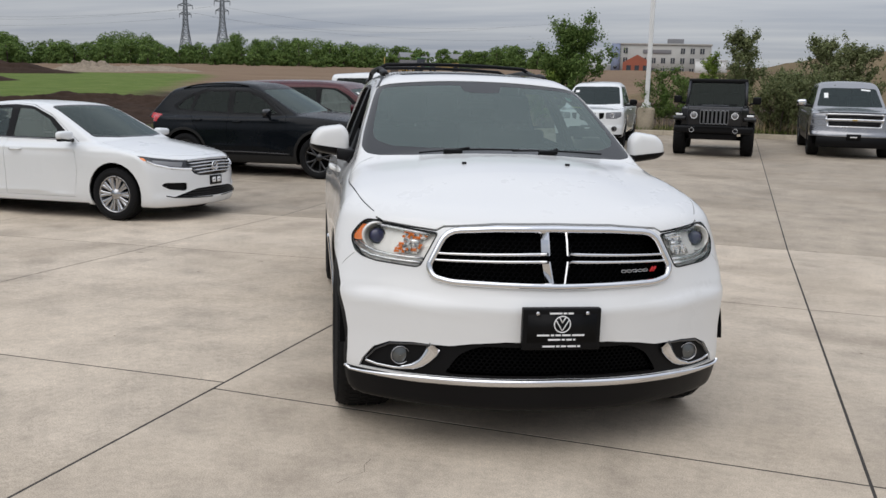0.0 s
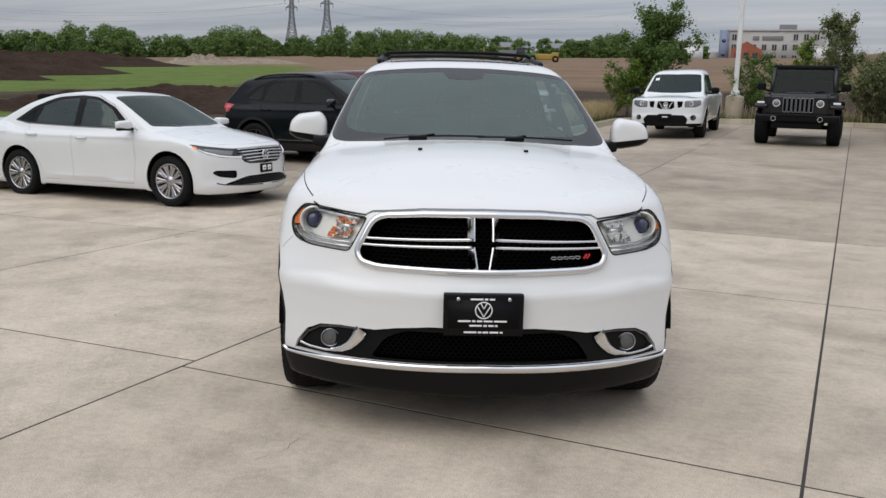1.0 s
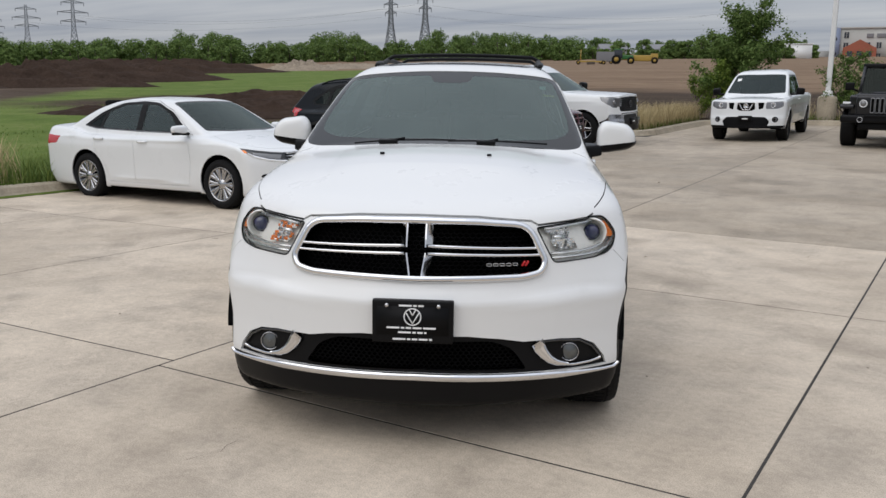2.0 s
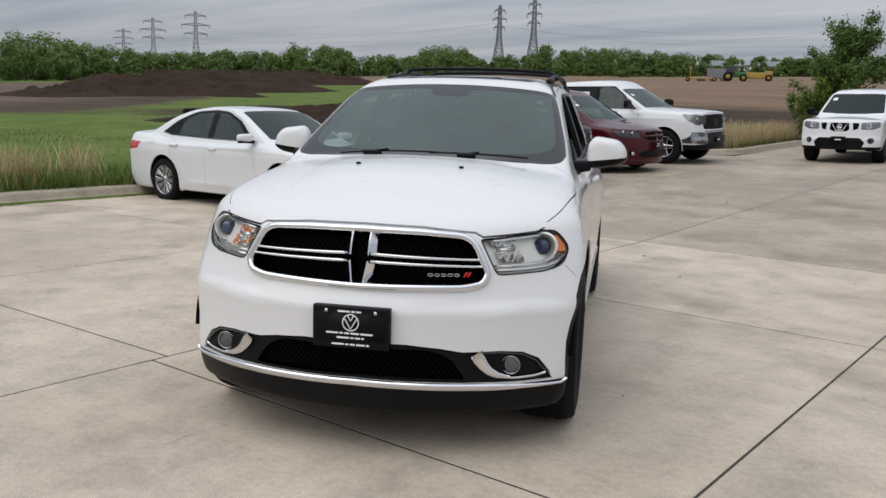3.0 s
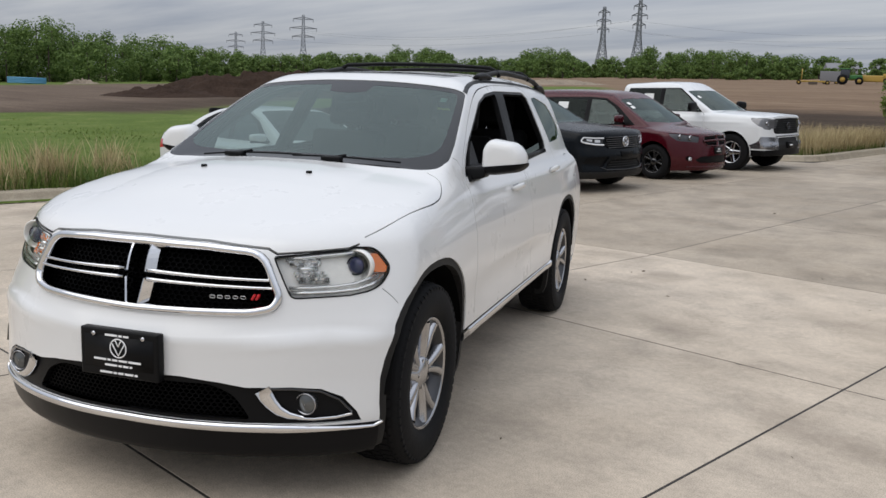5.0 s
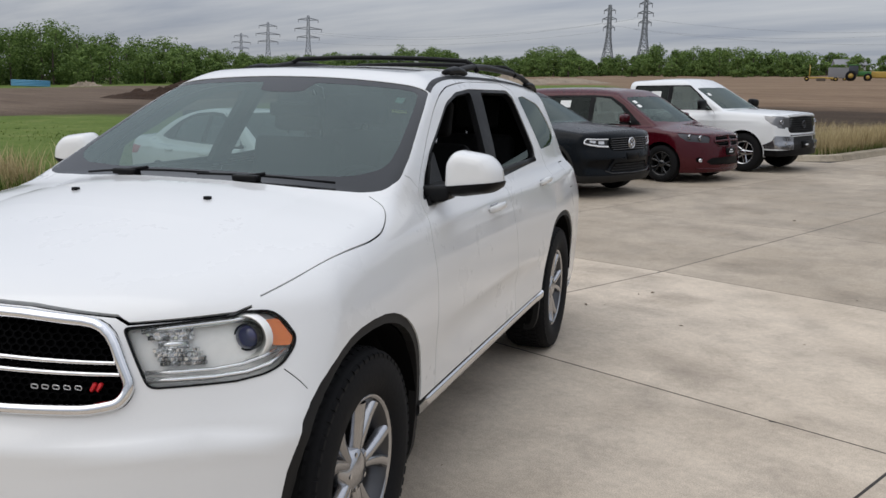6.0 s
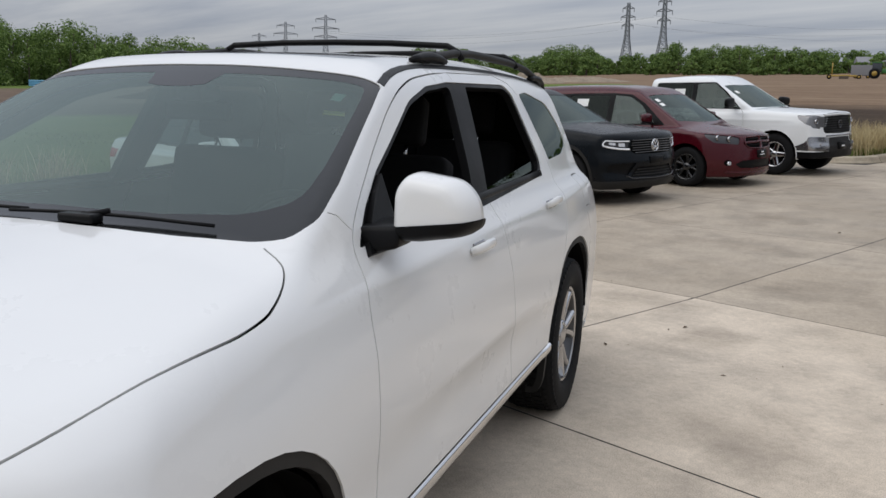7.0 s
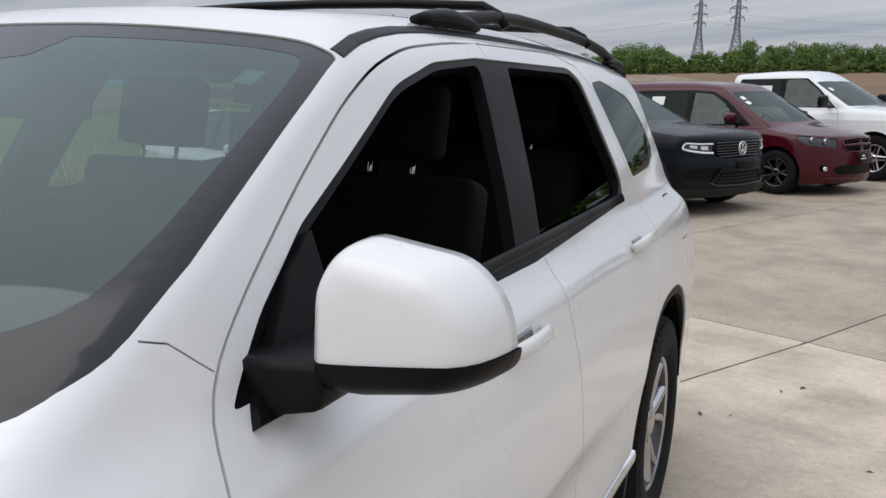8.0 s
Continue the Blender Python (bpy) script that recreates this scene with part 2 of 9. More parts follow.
def terrain_mat():
    """Lawn by the lot, bare dark soil and dry tan field farther out, with ragged borders."""
    m, t, b = nodes_of("field_ground")
    geo = t.nodes.new("ShaderNodeNewGeometry")
    pos = geo.outputs["Position"]
    sep = t.nodes.new("ShaderNodeSeparateXYZ")
    t.links.new(pos, sep.inputs[0])
    X, Y = sep.outputs["X"], sep.outputs["Y"]

    def calc(op, a, c):
        n = t.nodes.new("ShaderNodeMath")
        n.operation = op
        for i, v in enumerate((a, c)):
            if isinstance(v, (int, float)):
                n.inputs[i].default_value = v
            else:
                t.links.new(v, n.inputs[i])
        return n.outputs[0]

    def edge(v, width=2.0):
        """1 where v is above 0, 0 below, with a border of this width."""
        n = t.nodes.new("ShaderNodeMapRange")
        n.inputs["From Min"].default_value, n.inputs["From Max"].default_value = -width, width
        t.links.new(v, n.inputs["Value"])
        return n.outputs[0]

    def both(*masks):
        out = masks[0]
        for q in masks[1:]:
            out = calc("MULTIPLY", out, q)
        return out

    wob = calc("MULTIPLY", calc("SUBTRACT", noise_node(t, 0.08, 5, 0.6, pos), 0.5), 9.0)
    wob2 = calc("MULTIPLY", calc("SUBTRACT", noise_node(t, 0.4, 4, 0.6, pos), 0.5), 4.0)
    w = calc("ADD", wob, wob2)
    fine, mid = noise_node(t, 6.0, 6, 0.65, pos), noise_node(t, 0.5, 5, 0.6, pos)
    stretch = t.nodes.new("ShaderNodeMapping")
    stretch.inputs["Scale"].default_value = (0.05, 0.4, 1)
    stretch.inputs["Rotation"].default_value = (0, 0, 0.4)
    t.links.new(pos, stretch.inputs["Vector"])
    rows = noise_node(t, 1.0, 4, 0.6, stretch.outputs["Vector"])
    grass = ramp_node(t, mix_node(t, 0.5, fine, mid), [(0.3, (0.058, 0.090, 0.018)), (0.5, (0.098, 0.142, 0.030)), (0.72, (0.19, 0.20, 0.072))])
    soil = ramp_node(t, mix_node(t, 0.5, fine, rows), [(0.3, (0.022, 0.015, 0.010)), (0.55, (0.06, 0.042, 0.029)), (0.75, (0.12, 0.085, 0.058))])
    tan = ramp_node(t, mix_node(t, 0.6, fine, rows), [(0.3, (0.10, 0.065, 0.042)), (0.5, (0.19, 0.13, 0.085)), (0.72, (0.28, 0.21, 0.14))])
    brown = ramp_node(t, mix_node(t, 0.5, fine, rows), [(0.3, (0.075, 0.052, 0.038)), (0.5, (0.125, 0.092, 0.068)), (0.72, (0.19, 0.145, 0.105))])
    Xw, Yw = calc("ADD", X, w), calc("ADD", Y, w)
    # lawn beside the lot, dark soil north of it, a green strip slanting away, brown and tan fields beyond
    slant = calc("SUBTRACT", Yw, calc("ADD", calc("MULTIPLY", X, -0.32), 15.2))
    near = edge(calc("ADD", Xw, 40.0))
    lawn = both(near, calc("SUBTRACT", 1.0, edge(slant)))
    north = edge(calc("SUBTRACT", Yw, 64.0), 5.0)
    c = mix_node(t, north, soil, tan)
    low_edge = calc("ADD", calc("MULTIPLY", calc("MAXIMUM", calc("SUBTRACT", Y, 54.0), 0.0), 0.55), 41.0)
    past = edge(calc("SUBTRACT", calc("MULTIPLY", Xw, -1.0), low_edge))
    upper = calc("SUBTRACT", Yw, calc("ADD", calc("MULTIPLY", X, -1.2), -23.4))
    c = mix_node(t, both(past, calc("SUBTRACT", 1.0, edge(upper))), c, brown)
    margin = both(past, calc("SUBTRACT", 1.0, edge(upper)), edge(calc("ADD", upper, 14.0), 6.0))
    c = mix_node(t, calc("MULTIPLY", margin, 0.8), c, soil)
    strip = both(past, edge(upper), calc("SUBTRACT", 1.0, edge(calc("SUBTRACT", Yw, 122.0))))
    c = mix_node(t, strip, c, grass)
    c = mix_node(t, lawn, c, grass)
    woodside = both(edge(calc("SUBTRACT", calc("MULTIPLY", Xw, -1.0), 165.0), 6.0), calc("SUBTRACT", 1.0, edge(calc("SUBTRACT", Y, 125.0), 10.0)))
    c = mix_node(t, woodside, c, grass)
    t.links.new(c, b.inputs["Base Color"])
    b.inputs["Roughness"].default_value = 0.95
    b.inputs["Specular IOR Level"].default_value = 0.1
    bump_node(t, b, fine, 0.6, 0.08)
    return m


def leaf_mat(name, dark, light):
    m, t, b = nodes_of(name)
    geo = t.nodes.new("ShaderNodeNewGeometry")
    wide = noise_node(t, 0.35, 4, 0.6, geo.outputs["Position"])
    c = ramp_node(t, mix_node(t, 0.5, geo.outputs["Random Per Island"], wide), [(0.25, dark), (0.75, light)])
    t.links.new(c, b.inputs["Base Color"])
    b.inputs["Roughness"].default_value = 0.7
    b.inputs["Specular IOR Level"].default_value = 0.15
    thin, both = t.nodes.new("ShaderNodeBsdfTranslucent"), t.nodes.new("ShaderNodeMixShader")
    both.inputs["Fac"].default_value = 0.35
    t.links.new(c, thin.inputs["Color"])
    t.links.new(b.outputs["BSDF"], both.inputs[1])
    t.links.new(thin.outputs["BSDF"], both.inputs[2])
    t.links.new(both.outputs["Shader"], t.nodes["Material Output"].inputs["Surface"])
    return m


M_FIELD = terrain_mat()
M_LEAF = leaf_mat("leaves_green", (0.06, 0.11, 0.025), (0.17, 0.24, 0.07))
M_LEAF_B = leaf_mat("leaves_bright", (0.08, 0.14, 0.02), (0.22, 0.29, 0.06))
M_LEAF_DK = leaf_mat("leaves_dusky", (0.095, 0.12, 0.05), (0.245, 0.265, 0.125))
M_WOODS = leaf_mat("woods_leaves", (0.062, 0.108, 0.028), (0.185, 0.265, 0.075))
M_BLADE = leaf_mat("grass_blades", (0.066, 0.106, 0.021), (0.19, 0.24, 0.062))
M_DRY = leaf_mat("dry_grass", (0.30, 0.235, 0.12), (0.58, 0.48, 0.28))
M_LITTER = surface("dry_litter", (0.085, 0.055, 0.03), 0.9, vary=0.4, grain=20)
M_BARK = surface("bark", (0.09, 0.07, 0.055), 0.9, vary=0.3, grain=30, bump=0.5)
M_SOIL = surface("dug_soil", (0.042, 0.028, 0.021), 0.95, spec=0.05, vary=0.45, grain=4.0, big=0.4, bump=0.8)
M_RUBBLE = surface("rubble", (0.26, 0.215, 0.165), 0.9, spec=0.05, vary=0.35, grain=3.0, big=0.4, bump=0.6)
M_HILL = surface("dry_hill", (0.155, 0.118, 0.072), 0.95, spec=0.05, vary=0.35, grain=5.0, big=0.25, bump=0.5)
M_STEEL = surface("galvanised_steel", (0.20, 0.215, 0.23), 0.6, 0.2)
M_POLE = surface("white_pole_paint", (0.72, 0.72, 0.71), 0.45)
M_FACADE = surface("pale_panel_facade", (0.40, 0.39, 0.365), 0.7, big=0.2)
M_BRICK = surface("red_brick", (0.33, 0.10, 0.06), 0.85, vary=0.2, grain=4, big=0.3)
M_BLUEWALL = surface("slate_blue_panel", (0.20, 0.235, 0.33), 0.6)
M_DARKPANE = surface("dark_window_pane", (0.03, 0.035, 0.045), 0.12, coat=0.5)
M_ROOF = surface("grey_roof", (0.20, 0.20, 0.21), 0.8)
M_BLUEPIPE = surface("blue_pipe", (0.10, 0.30, 0.46), 0.5)
M_GREENMACH = surface("green_machine_paint", (0.03, 0.14, 0.03), 0.4)
M_YELLOWMACH = surface("yellow_machine_paint", (0.40, 0.26, 0.05), 0.45)

# ---- mesh helpers ----
def part(name, bm, material, parent=None, label="", smooth=True):
    """One bmesh as one mesh object under a thing or a part."""
    me = bpy.data.meshes.new(name)
    bm.to_mesh(me)
    bm.free()
    return link_mesh(name, me, material, parent, label, smooth)


def link_mesh(name, me, material, parent=None, label="", smooth=True):
    me.materials.append(material)
    if smooth:
        me.polygons.foreach_set("use_smooth", [True] * len(me.polygons))
    ob = new(name, me)
    if parent is not None:
        ob.parent = parent
    if label:
        ob["label"] = label
    return ob


def soup(name, verts, faces, material, parent=None, label="", smooth=False):
    me = bpy.data.meshes.new(name)
    me.from_pydata([tuple(v) for v in verts], [], [tuple(f) for f in faces])
    me.update()
    return link_mesh(name, me, material, parent, label, smooth)


def thing(name, label, category, m=None, group="", kind=""):
    ob = new(name)
    ob.empty_display_size = 0.2
    tagged(ob, label, category, group, kind)
    if m is not None:
        ob.matrix_basis = m
    return ob


def box_bm(x0, x1, y0, y1, z0, z1, bevel=0.0, seg=2, bm=None):
    own = bm or bmesh.new()
    r = bmesh.ops.create_cube(own, size=1.0)
    bmesh.ops.transform(own, matrix=Matrix.LocRotScale(((x0 + x1) / 2, (y0 + y1) / 2, (z0 + z1) / 2), None, (x1 - x0, y1 - y0, z1 - z0)), verts=r["verts"])
    if bevel:
        bmesh.ops.bevel(own, geom=list({e for v in r["verts"] for e in v.link_edges}), offset=bevel, segments=seg, affect="EDGES", profile=0.7)
    return own


def bar_bm(a, b, r, sides=6, bm=None, r2=None):
    """A round or square bar from a to b."""
    own = bm or bmesh.new()
    a, b = Vector(a), Vector(b)
    d = b - a
    q = d.to_track_quat("Z", "Y").to_matrix().to_4x4()
    bmesh.ops.create_cone(own, cap_ends=True, segments=sides, radius1=r, radius2=r if r2 is None else r2, depth=d.length, matrix=Matrix.Translation((a + b) / 2) @ q)
    return own


def tube(points, radius, closed=False, sides=8, flat=1.0, up=(0, 0, 1)):
    """Vertices and faces of a tube (oval when flat is not 1) along points."""
    pts = [Vector(p) for p in points]
    n, verts, faces = len(pts), [], []
    for i, p in enumerate(pts):
        a, b = pts[(i - 1) % n] if closed or i else pts[0], pts[(i + 1) % n] if closed or i < n - 1 else pts[-1]
        d = (b - a).normalized()
        s = d.cross(Vector(up))
        s = s.normalized() if s.length > 1e-5 else Vector((1, 0, 0))
        u = s.cross(d).normalized()
        rr = radius[i] if isinstance(radius, (list, tuple)) else radius
        for k in range(sides):
            w = 2 * math.pi * k / sides
            verts.append(p + s * math.cos(w) * rr * flat + u * math.sin(w) * rr)
    for i in range(n if closed else n - 1):
        for k in range(sides):
            j, l = (i + 1) % n, (k + 1) % sides
            faces.append((i * sides + k, i * sides + l, j * sides + l, j * sides + k))
    if not closed:
        faces += [tuple(range(sides))[::-1], tuple(range((n - 1) * sides, n * sides))]
    return verts, faces


def lathe(profile, segs, axis="x"):
    """Turn a profile of (along, radius) round an axis."""
    verts, faces, n = [], [], len(profile)
    for k in range(segs):
        c, s = math.cos(2 * math.pi * k / segs), math.sin(2 * math.pi * k / segs)
        for a, r in profile:
            verts.append((a, r * c, r * s) if axis == "x" else (r * c, a, r * s) if axis == "y" else (r * c, r * s, a))
    for k in range(segs):
        j = (k + 1) % segs
        for i in range(n - 1):
            faces.append((k * n + i, k * n + i + 1, j * n + i + 1, j * n + i))
    return verts, faces


def curve(points):
    """A smooth function through (t, value) points, with no overshoot."""
    xs, ys = np.array([p[0] for p in points], float), np.array([p[1] for p in points], float)
    h, d = np.diff(xs), np.diff(ys) / np.diff(xs)
    m = np.r_[d[0], np.where(d[:-1] * d[1:] > 0, 2 * d[:-1] * d[1:] / np.where(np.abs(d[:-1] + d[1:]) > 1e-9, d[:-1] + d[1:], 1), 0), d[-1]]

    def f(t):
        t = np.clip(t, xs[0], xs[-1])
        i = np.clip(np.searchsorted(xs, t) - 1, 0, len(h) - 1)
        u = (t - xs[i]) / h[i]
        return (1 + 2 * u) * (1 - u) ** 2 * ys[i] + u * (1 - u) ** 2 * h[i] * m[i] + u * u * (3 - 2 * u) * ys[i + 1] + u * u * (u - 1) * h[i] * m[i + 1]
    return f


def smax(a, b, k):
    h = np.maximum(k - np.abs(a - b), 0) / k
    return np.maximum(a, b) + h * h * k / 4


def smin(a, b, k):
    return -smax(-a, -b, k)


def rounded(poly, r, n=4):
    """A closed 2D outline with its corners rounded (r: one radius, or one a corner)."""
    out, m = [], len(poly)
    for i in range(m):
        p, a, b = Vector(poly[i]), Vector(poly[i - 1]), Vector(poly[(i + 1) % m])
        rr = r[i] if isinstance(r, (list, tuple)) else r
        d = min(rr, 0.45 * (a - p).length, 0.45 * (b - p).length)
        if d < 1e-4:
            out.append(tuple(p))
            continue
        p0, p1 = p + (a - p).normalized() * d, p + (b - p).normalized() * d
        for k in range(n + 1):
            u = k / n
            out.append(tuple(p0 * (1 - u) ** 2 + p * 2 * u * (1 - u) + p1 * u * u))
    return out


def circle(cx, cy, r, n=28, a0=0.0, a1=360.0):
    whole = abs(a1 - a0) >= 360
    return [(cx + r * math.cos(radians(a0 + (a1 - a0) * k / (n if whole else n - 1))), cy + r * math.sin(radians(a0 + (a1 - a0) * k / (n if whole else n - 1)))) for k in range(n)]


def inside(poly, x, y):
    hit, j = False, len(poly) - 1
    for i in range(len(poly)):
        (xi, yi), (xj, yj) = poly[i], poly[j]
        if (yi > y) != (yj > y) and x < (xj - xi) * (y - yi) / (yj - yi) + xi:
            hit = not hit
        j = i
    return hit


def near_line(line, x, y, w):
    for (x0, y0), (x1, y1) in zip(line, line[1:]):
        dx, dy = x1 - x0, y1 - y0
        u = max(0, min(1, ((x - x0) * dx + (y - y0) * dy) / (dx * dx + dy * dy + 1e-12)))
        if (x - x0 - u * dx) ** 2 + (y - y0 - u * dy) ** 2 < w * w:
            return True
    return False


# views: which axes a panel outline is drawn in, and which way the skin must face
VIEWS = {"front": (0, 2, 1, -1), "rear": (0, 2, 1, 1), "left": (1, 2, 0, 1), "right": (1, 2, 0, -1), "top": (0, 1, 2, 1)}


class Skin:
    """A vehicle's outer skin, grown from a solid that a function describes, then cut into panels.
    Its front looks to -y and its left flank is +x."""

    def __init__(self, f, bounds, axis, step):
        self.f = f
        (x0, x1), (y0, y1), (z0, z1) = bounds
        nx, ny, nz = (max(4, int(round((b - a) / step))) for a, b in bounds)
        nx += nx % 2
        gx, gy, gz = np.linspace(x0, x1, nx + 1), np.linspace(y0, y1, ny + 1), np.linspace(z0, z1, nz + 1)
        index, pts, faces = {}, [], []

        def vid(i, j, k):
            if (i, j, k) not in index:
                index[(i, j, k)] = len(pts)
                pts.append((gx[i], gy[j], gz[k]))
            return index[(i, j, k)]

        for j in range(ny):
            for k in range(nz):
                faces.append((vid(0, j, k), vid(0, j, k + 1), vid(0, j + 1, k + 1), vid(0, j + 1, k)))
                faces.append((vid(nx, j, k), vid(nx, j + 1, k), vid(nx, j + 1, k + 1), vid(nx, j, k + 1)))
        for i in range(nx):
            for k in range(nz):
                faces.append((vid(i, 0, k), vid(i + 1, 0, k), vid(i + 1, 0, k + 1), vid(i, 0, k + 1)))
                faces.append((vid(i, ny, k), vid(i, ny, k + 1), vid(i + 1, ny, k + 1), vid(i + 1, ny, k)))
            for j in range(ny):
                faces.append((vid(i, j, nz), vid(i + 1, j, nz), vid(i + 1, j + 1, nz), vid(i, j + 1, nz)))
        p = np.array(pts)
        o = np.stack([np.zeros(len(p)), np.clip(p[:, 1], axis[0], axis[1]), np.full(len(p), axis[2])], 1)
        d = p - o
        lo, hi = np.zeros(len(p)), np.full(len(p), 1.6)
        for _ in range(34):
            mid = (lo + hi) / 2
            out = f(o + d * mid[:, None]) > 0
            hi, lo = np.where(out, mid, hi), np.where(out, lo, mid)
        q = o + d * lo[:, None]
        bm = bmesh.new()
        vs = [bm.verts.new(c) for c in q]
        for fc in faces:
            bm.faces.new([vs[i] for i in fc])
        bm.normal_update()
        self.bm, self.panel = bm, bm.faces.layers.int.new("panel")
        for fc in bm.faces:
            if fc.normal.z < -0.985 and fc.calc_center_median().z < 0.5:
                fc[self.panel] = 21

    def normals(self, p):
        p, e = np.asarray(p, float), 0.004
        g = np.stack([self.f(p + np.eye(3)[i] * e) - self.f(p - np.eye(3)[i] * e) for i in range(3)], 1)
        return g / np.maximum(np.linalg.norm(g, axis=1, keepdims=True), 1e-9)

    def on_many(self, view, pairs):
        """The skin's places at pairs of coordinates of a view, and its normals there."""
        i, j, k, s = VIEWS[view]
        p = np.zeros((len(pairs), 3))
        p[:, i], p[:, j] = [q[0] for q in pairs], [q[1] for q in pairs]
        lo, hi = {(1, -1): (2.0, -1.0), (1, 1): (2.0, 8.0), (2, 1): (0.7, 3.0), (0, 1): (0.0, 3.0), (0, -1): (0.0, -3.0)}[(k, s)]
        lo, hi = np.full(len(p), lo), np.full(len(p), hi)
        for _ in range(30):
            p[:, k] = (lo + hi) / 2
            out = self.f(p) > 0
            hi, lo = np.where(out, p[:, k], hi), np.where(out, lo, p[:, k])
        return p, self.normals(p)

    def on(self, view, a, b):
        p, n = self.on_many(view, [(a, b)])
        return Vector(p[0]), Vector(n[0])

    def cut(self, view, segments, pid, test, reach=None, facing=0.08, only=None):
        """Split the skin along segments drawn in a view, and give the faces that pass test to panel pid."""
        i, j, k, s = VIEWS[view]
        us, vs = [p[0] for sg in segments for p in sg], [p[1] for sg in segments for p in sg]
        u0, u1, v0, v1 = min(us) - 0.01, max(us) + 0.01, min(vs) - 0.01, max(vs) + 0.01
        bm, lay = self.bm, self.panel

        def box(f):
            a, b = [v.co[i] for v in f.verts], [v.co[j] for v in f.verts]
            return min(a), max(a), min(b), max(b)

        cand = {}
        for f in bm.faces:
            c = f.verts[0].co
            if not (u0 - 0.3 < c[i] < u1 + 0.3 and v0 - 0.3 < c[j] < v1 + 0.3) or f.normal[k] * s < facing:
                continue
            if only is not None and f[lay] not in only:
                continue
            bx = box(f)
            if bx[1] > u0 and bx[0] < u1 and bx[3] > v0 and bx[2] < v1:
                cand[f] = bx
        for (a0, b0), (a1, b1) in segments:
            if abs(a1 - a0) + abs(b1 - b0) < 1e-6:
                continue
            lo_a, hi_a, lo_b, hi_b = min(a0, a1) - 1e-4, max(a0, a1) + 1e-4, min(b0, b1) - 1e-4, max(b0, b1) + 1e-4
            sub = [f for f, bx in cand.items() if bx[1] > lo_a and bx[0] < hi_a and bx[3] > lo_b and bx[2] < hi_b]
            if not sub:
                continue
            co, no = Vector((0, 0, 0)), Vector((0, 0, 0))
            co[i], co[j], no[i], no[j] = a0, b0, b1 - b0, a0 - a1
            geom = list({v for f in sub for v in f.verts}) + list({e for f in sub for e in f.edges}) + sub
            for f in sub:
                del cand[f]
            ret = bmesh.ops.bisect_plane(bm, geom=geom, dist=2e-5, plane_co=co, plane_no=no.normalized())
            for f in ret["geom"]:
                if isinstance(f, bmesh.types.BMFace):
                    cand[f] = box(f)
        for f in cand:
            c = f.calc_center_median()
            if test(c[i], c[j]):
                f[lay] = pid

    def panel_of(self, view, poly, pid, **kw):
        self.cut(view, list(zip(poly, poly[1:] + poly[:1])), pid, lambda a, b: inside(poly, a, b), **kw)

    def gap(self, view, line, pid, w=0.003, closed=False, **kw):
        """A shut line of half width w along a line of a view."""
        pts = [Vector(p) for p in line]
        n, segs, sides = len(pts), [], ([], [])
        for q in range(n):
            a, b = pts[q - 1] if q or closed else pts[q], pts[(q + 1) % n] if q < n - 1 or closed else pts[q]
            d = (b - a).normalized()
            sides[0].append((pts[q][0] - d[1] * w, pts[q][1] + d[0] * w))
            sides[1].append((pts[q][0] + d[1] * w, pts[q][1] - d[0] * w))
        for sd in sides:
            segs += list(zip(sd, sd[1:]))
            if closed:
                segs.append((sd[-1], sd[0]))
        if not closed:
            segs += [(sides[0][0], sides[1][0]), (sides[0][-1], sides[1][-1])]
        loop = list(line) + ([line[0]] if closed else [])
        self.cut(view, segs, pid, lambda a, b: near_line(loop, a, b, w * 1.02), **kw)

    def take(self, pids, name, material, parent, label="", shift=0.0, rim=0.0, smooth=True, whole=False):
        """The faces of some panels as one mesh, moved along the normals by shift, with edges turned in by rim."""
        lay = self.panel
        faces = [f for f in self.bm.faces if f[lay] in pids]
        if not faces:
            return None
        if whole:
            # keep only the largest connected piece
            left, best = set(faces), []
            while left:
                stack, piece = [left.pop()], []
                while stack:
                    g = stack.pop()
                    piece.append(g)
                    for e in g.edges:
                        for h in e.link_faces:
                            if h in left:
                                left.discard(h)
                                stack.append(h)
                if len(piece) > len(best):
                    best = piece
            faces = best
        order, co = {}, []
        for f in faces:
            for v in f.verts:
                if v not in order:
                    order[v] = len(co)
                    co.append(v.co[:])
        p = np.array(co)
        n = self.normals(p)
        p = p + n * shift
        polys = [[order[v] for v in f.verts] for f in faces]
        verts, norms = p.tolist(), n.tolist()
        if rim:
            chosen = set(faces)
            for f in faces:
                for lp in f.loops:
                    e = lp.edge
                    if sum(g in chosen for g in e.link_faces) == 1:
                        a, b = order[lp.vert], order[lp.link_loop_next.vert]
                        side = np.cross(p[b] - p[a], n[a])
                        side = side / max(np.linalg.norm(side), 1e-9)
                        q = len(verts)
                        verts += [p[a].tolist(), p[b].tolist(), (p[b] - n[b] * rim).tolist(), (p[a] - n[a] * rim).tolist()]
                        norms += [side.tolist()] * 4
                        polys.append([q, q + 3, q + 2, q + 1])
        me = bpy.data.meshes.new(name)
        me.from_pydata(verts, [], polys)
        me.update()
        ob = link_mesh(name, me, material, parent, label, smooth)
        if smooth:
            me.normals_split_custom_set_from_vertices(norms)
        return ob


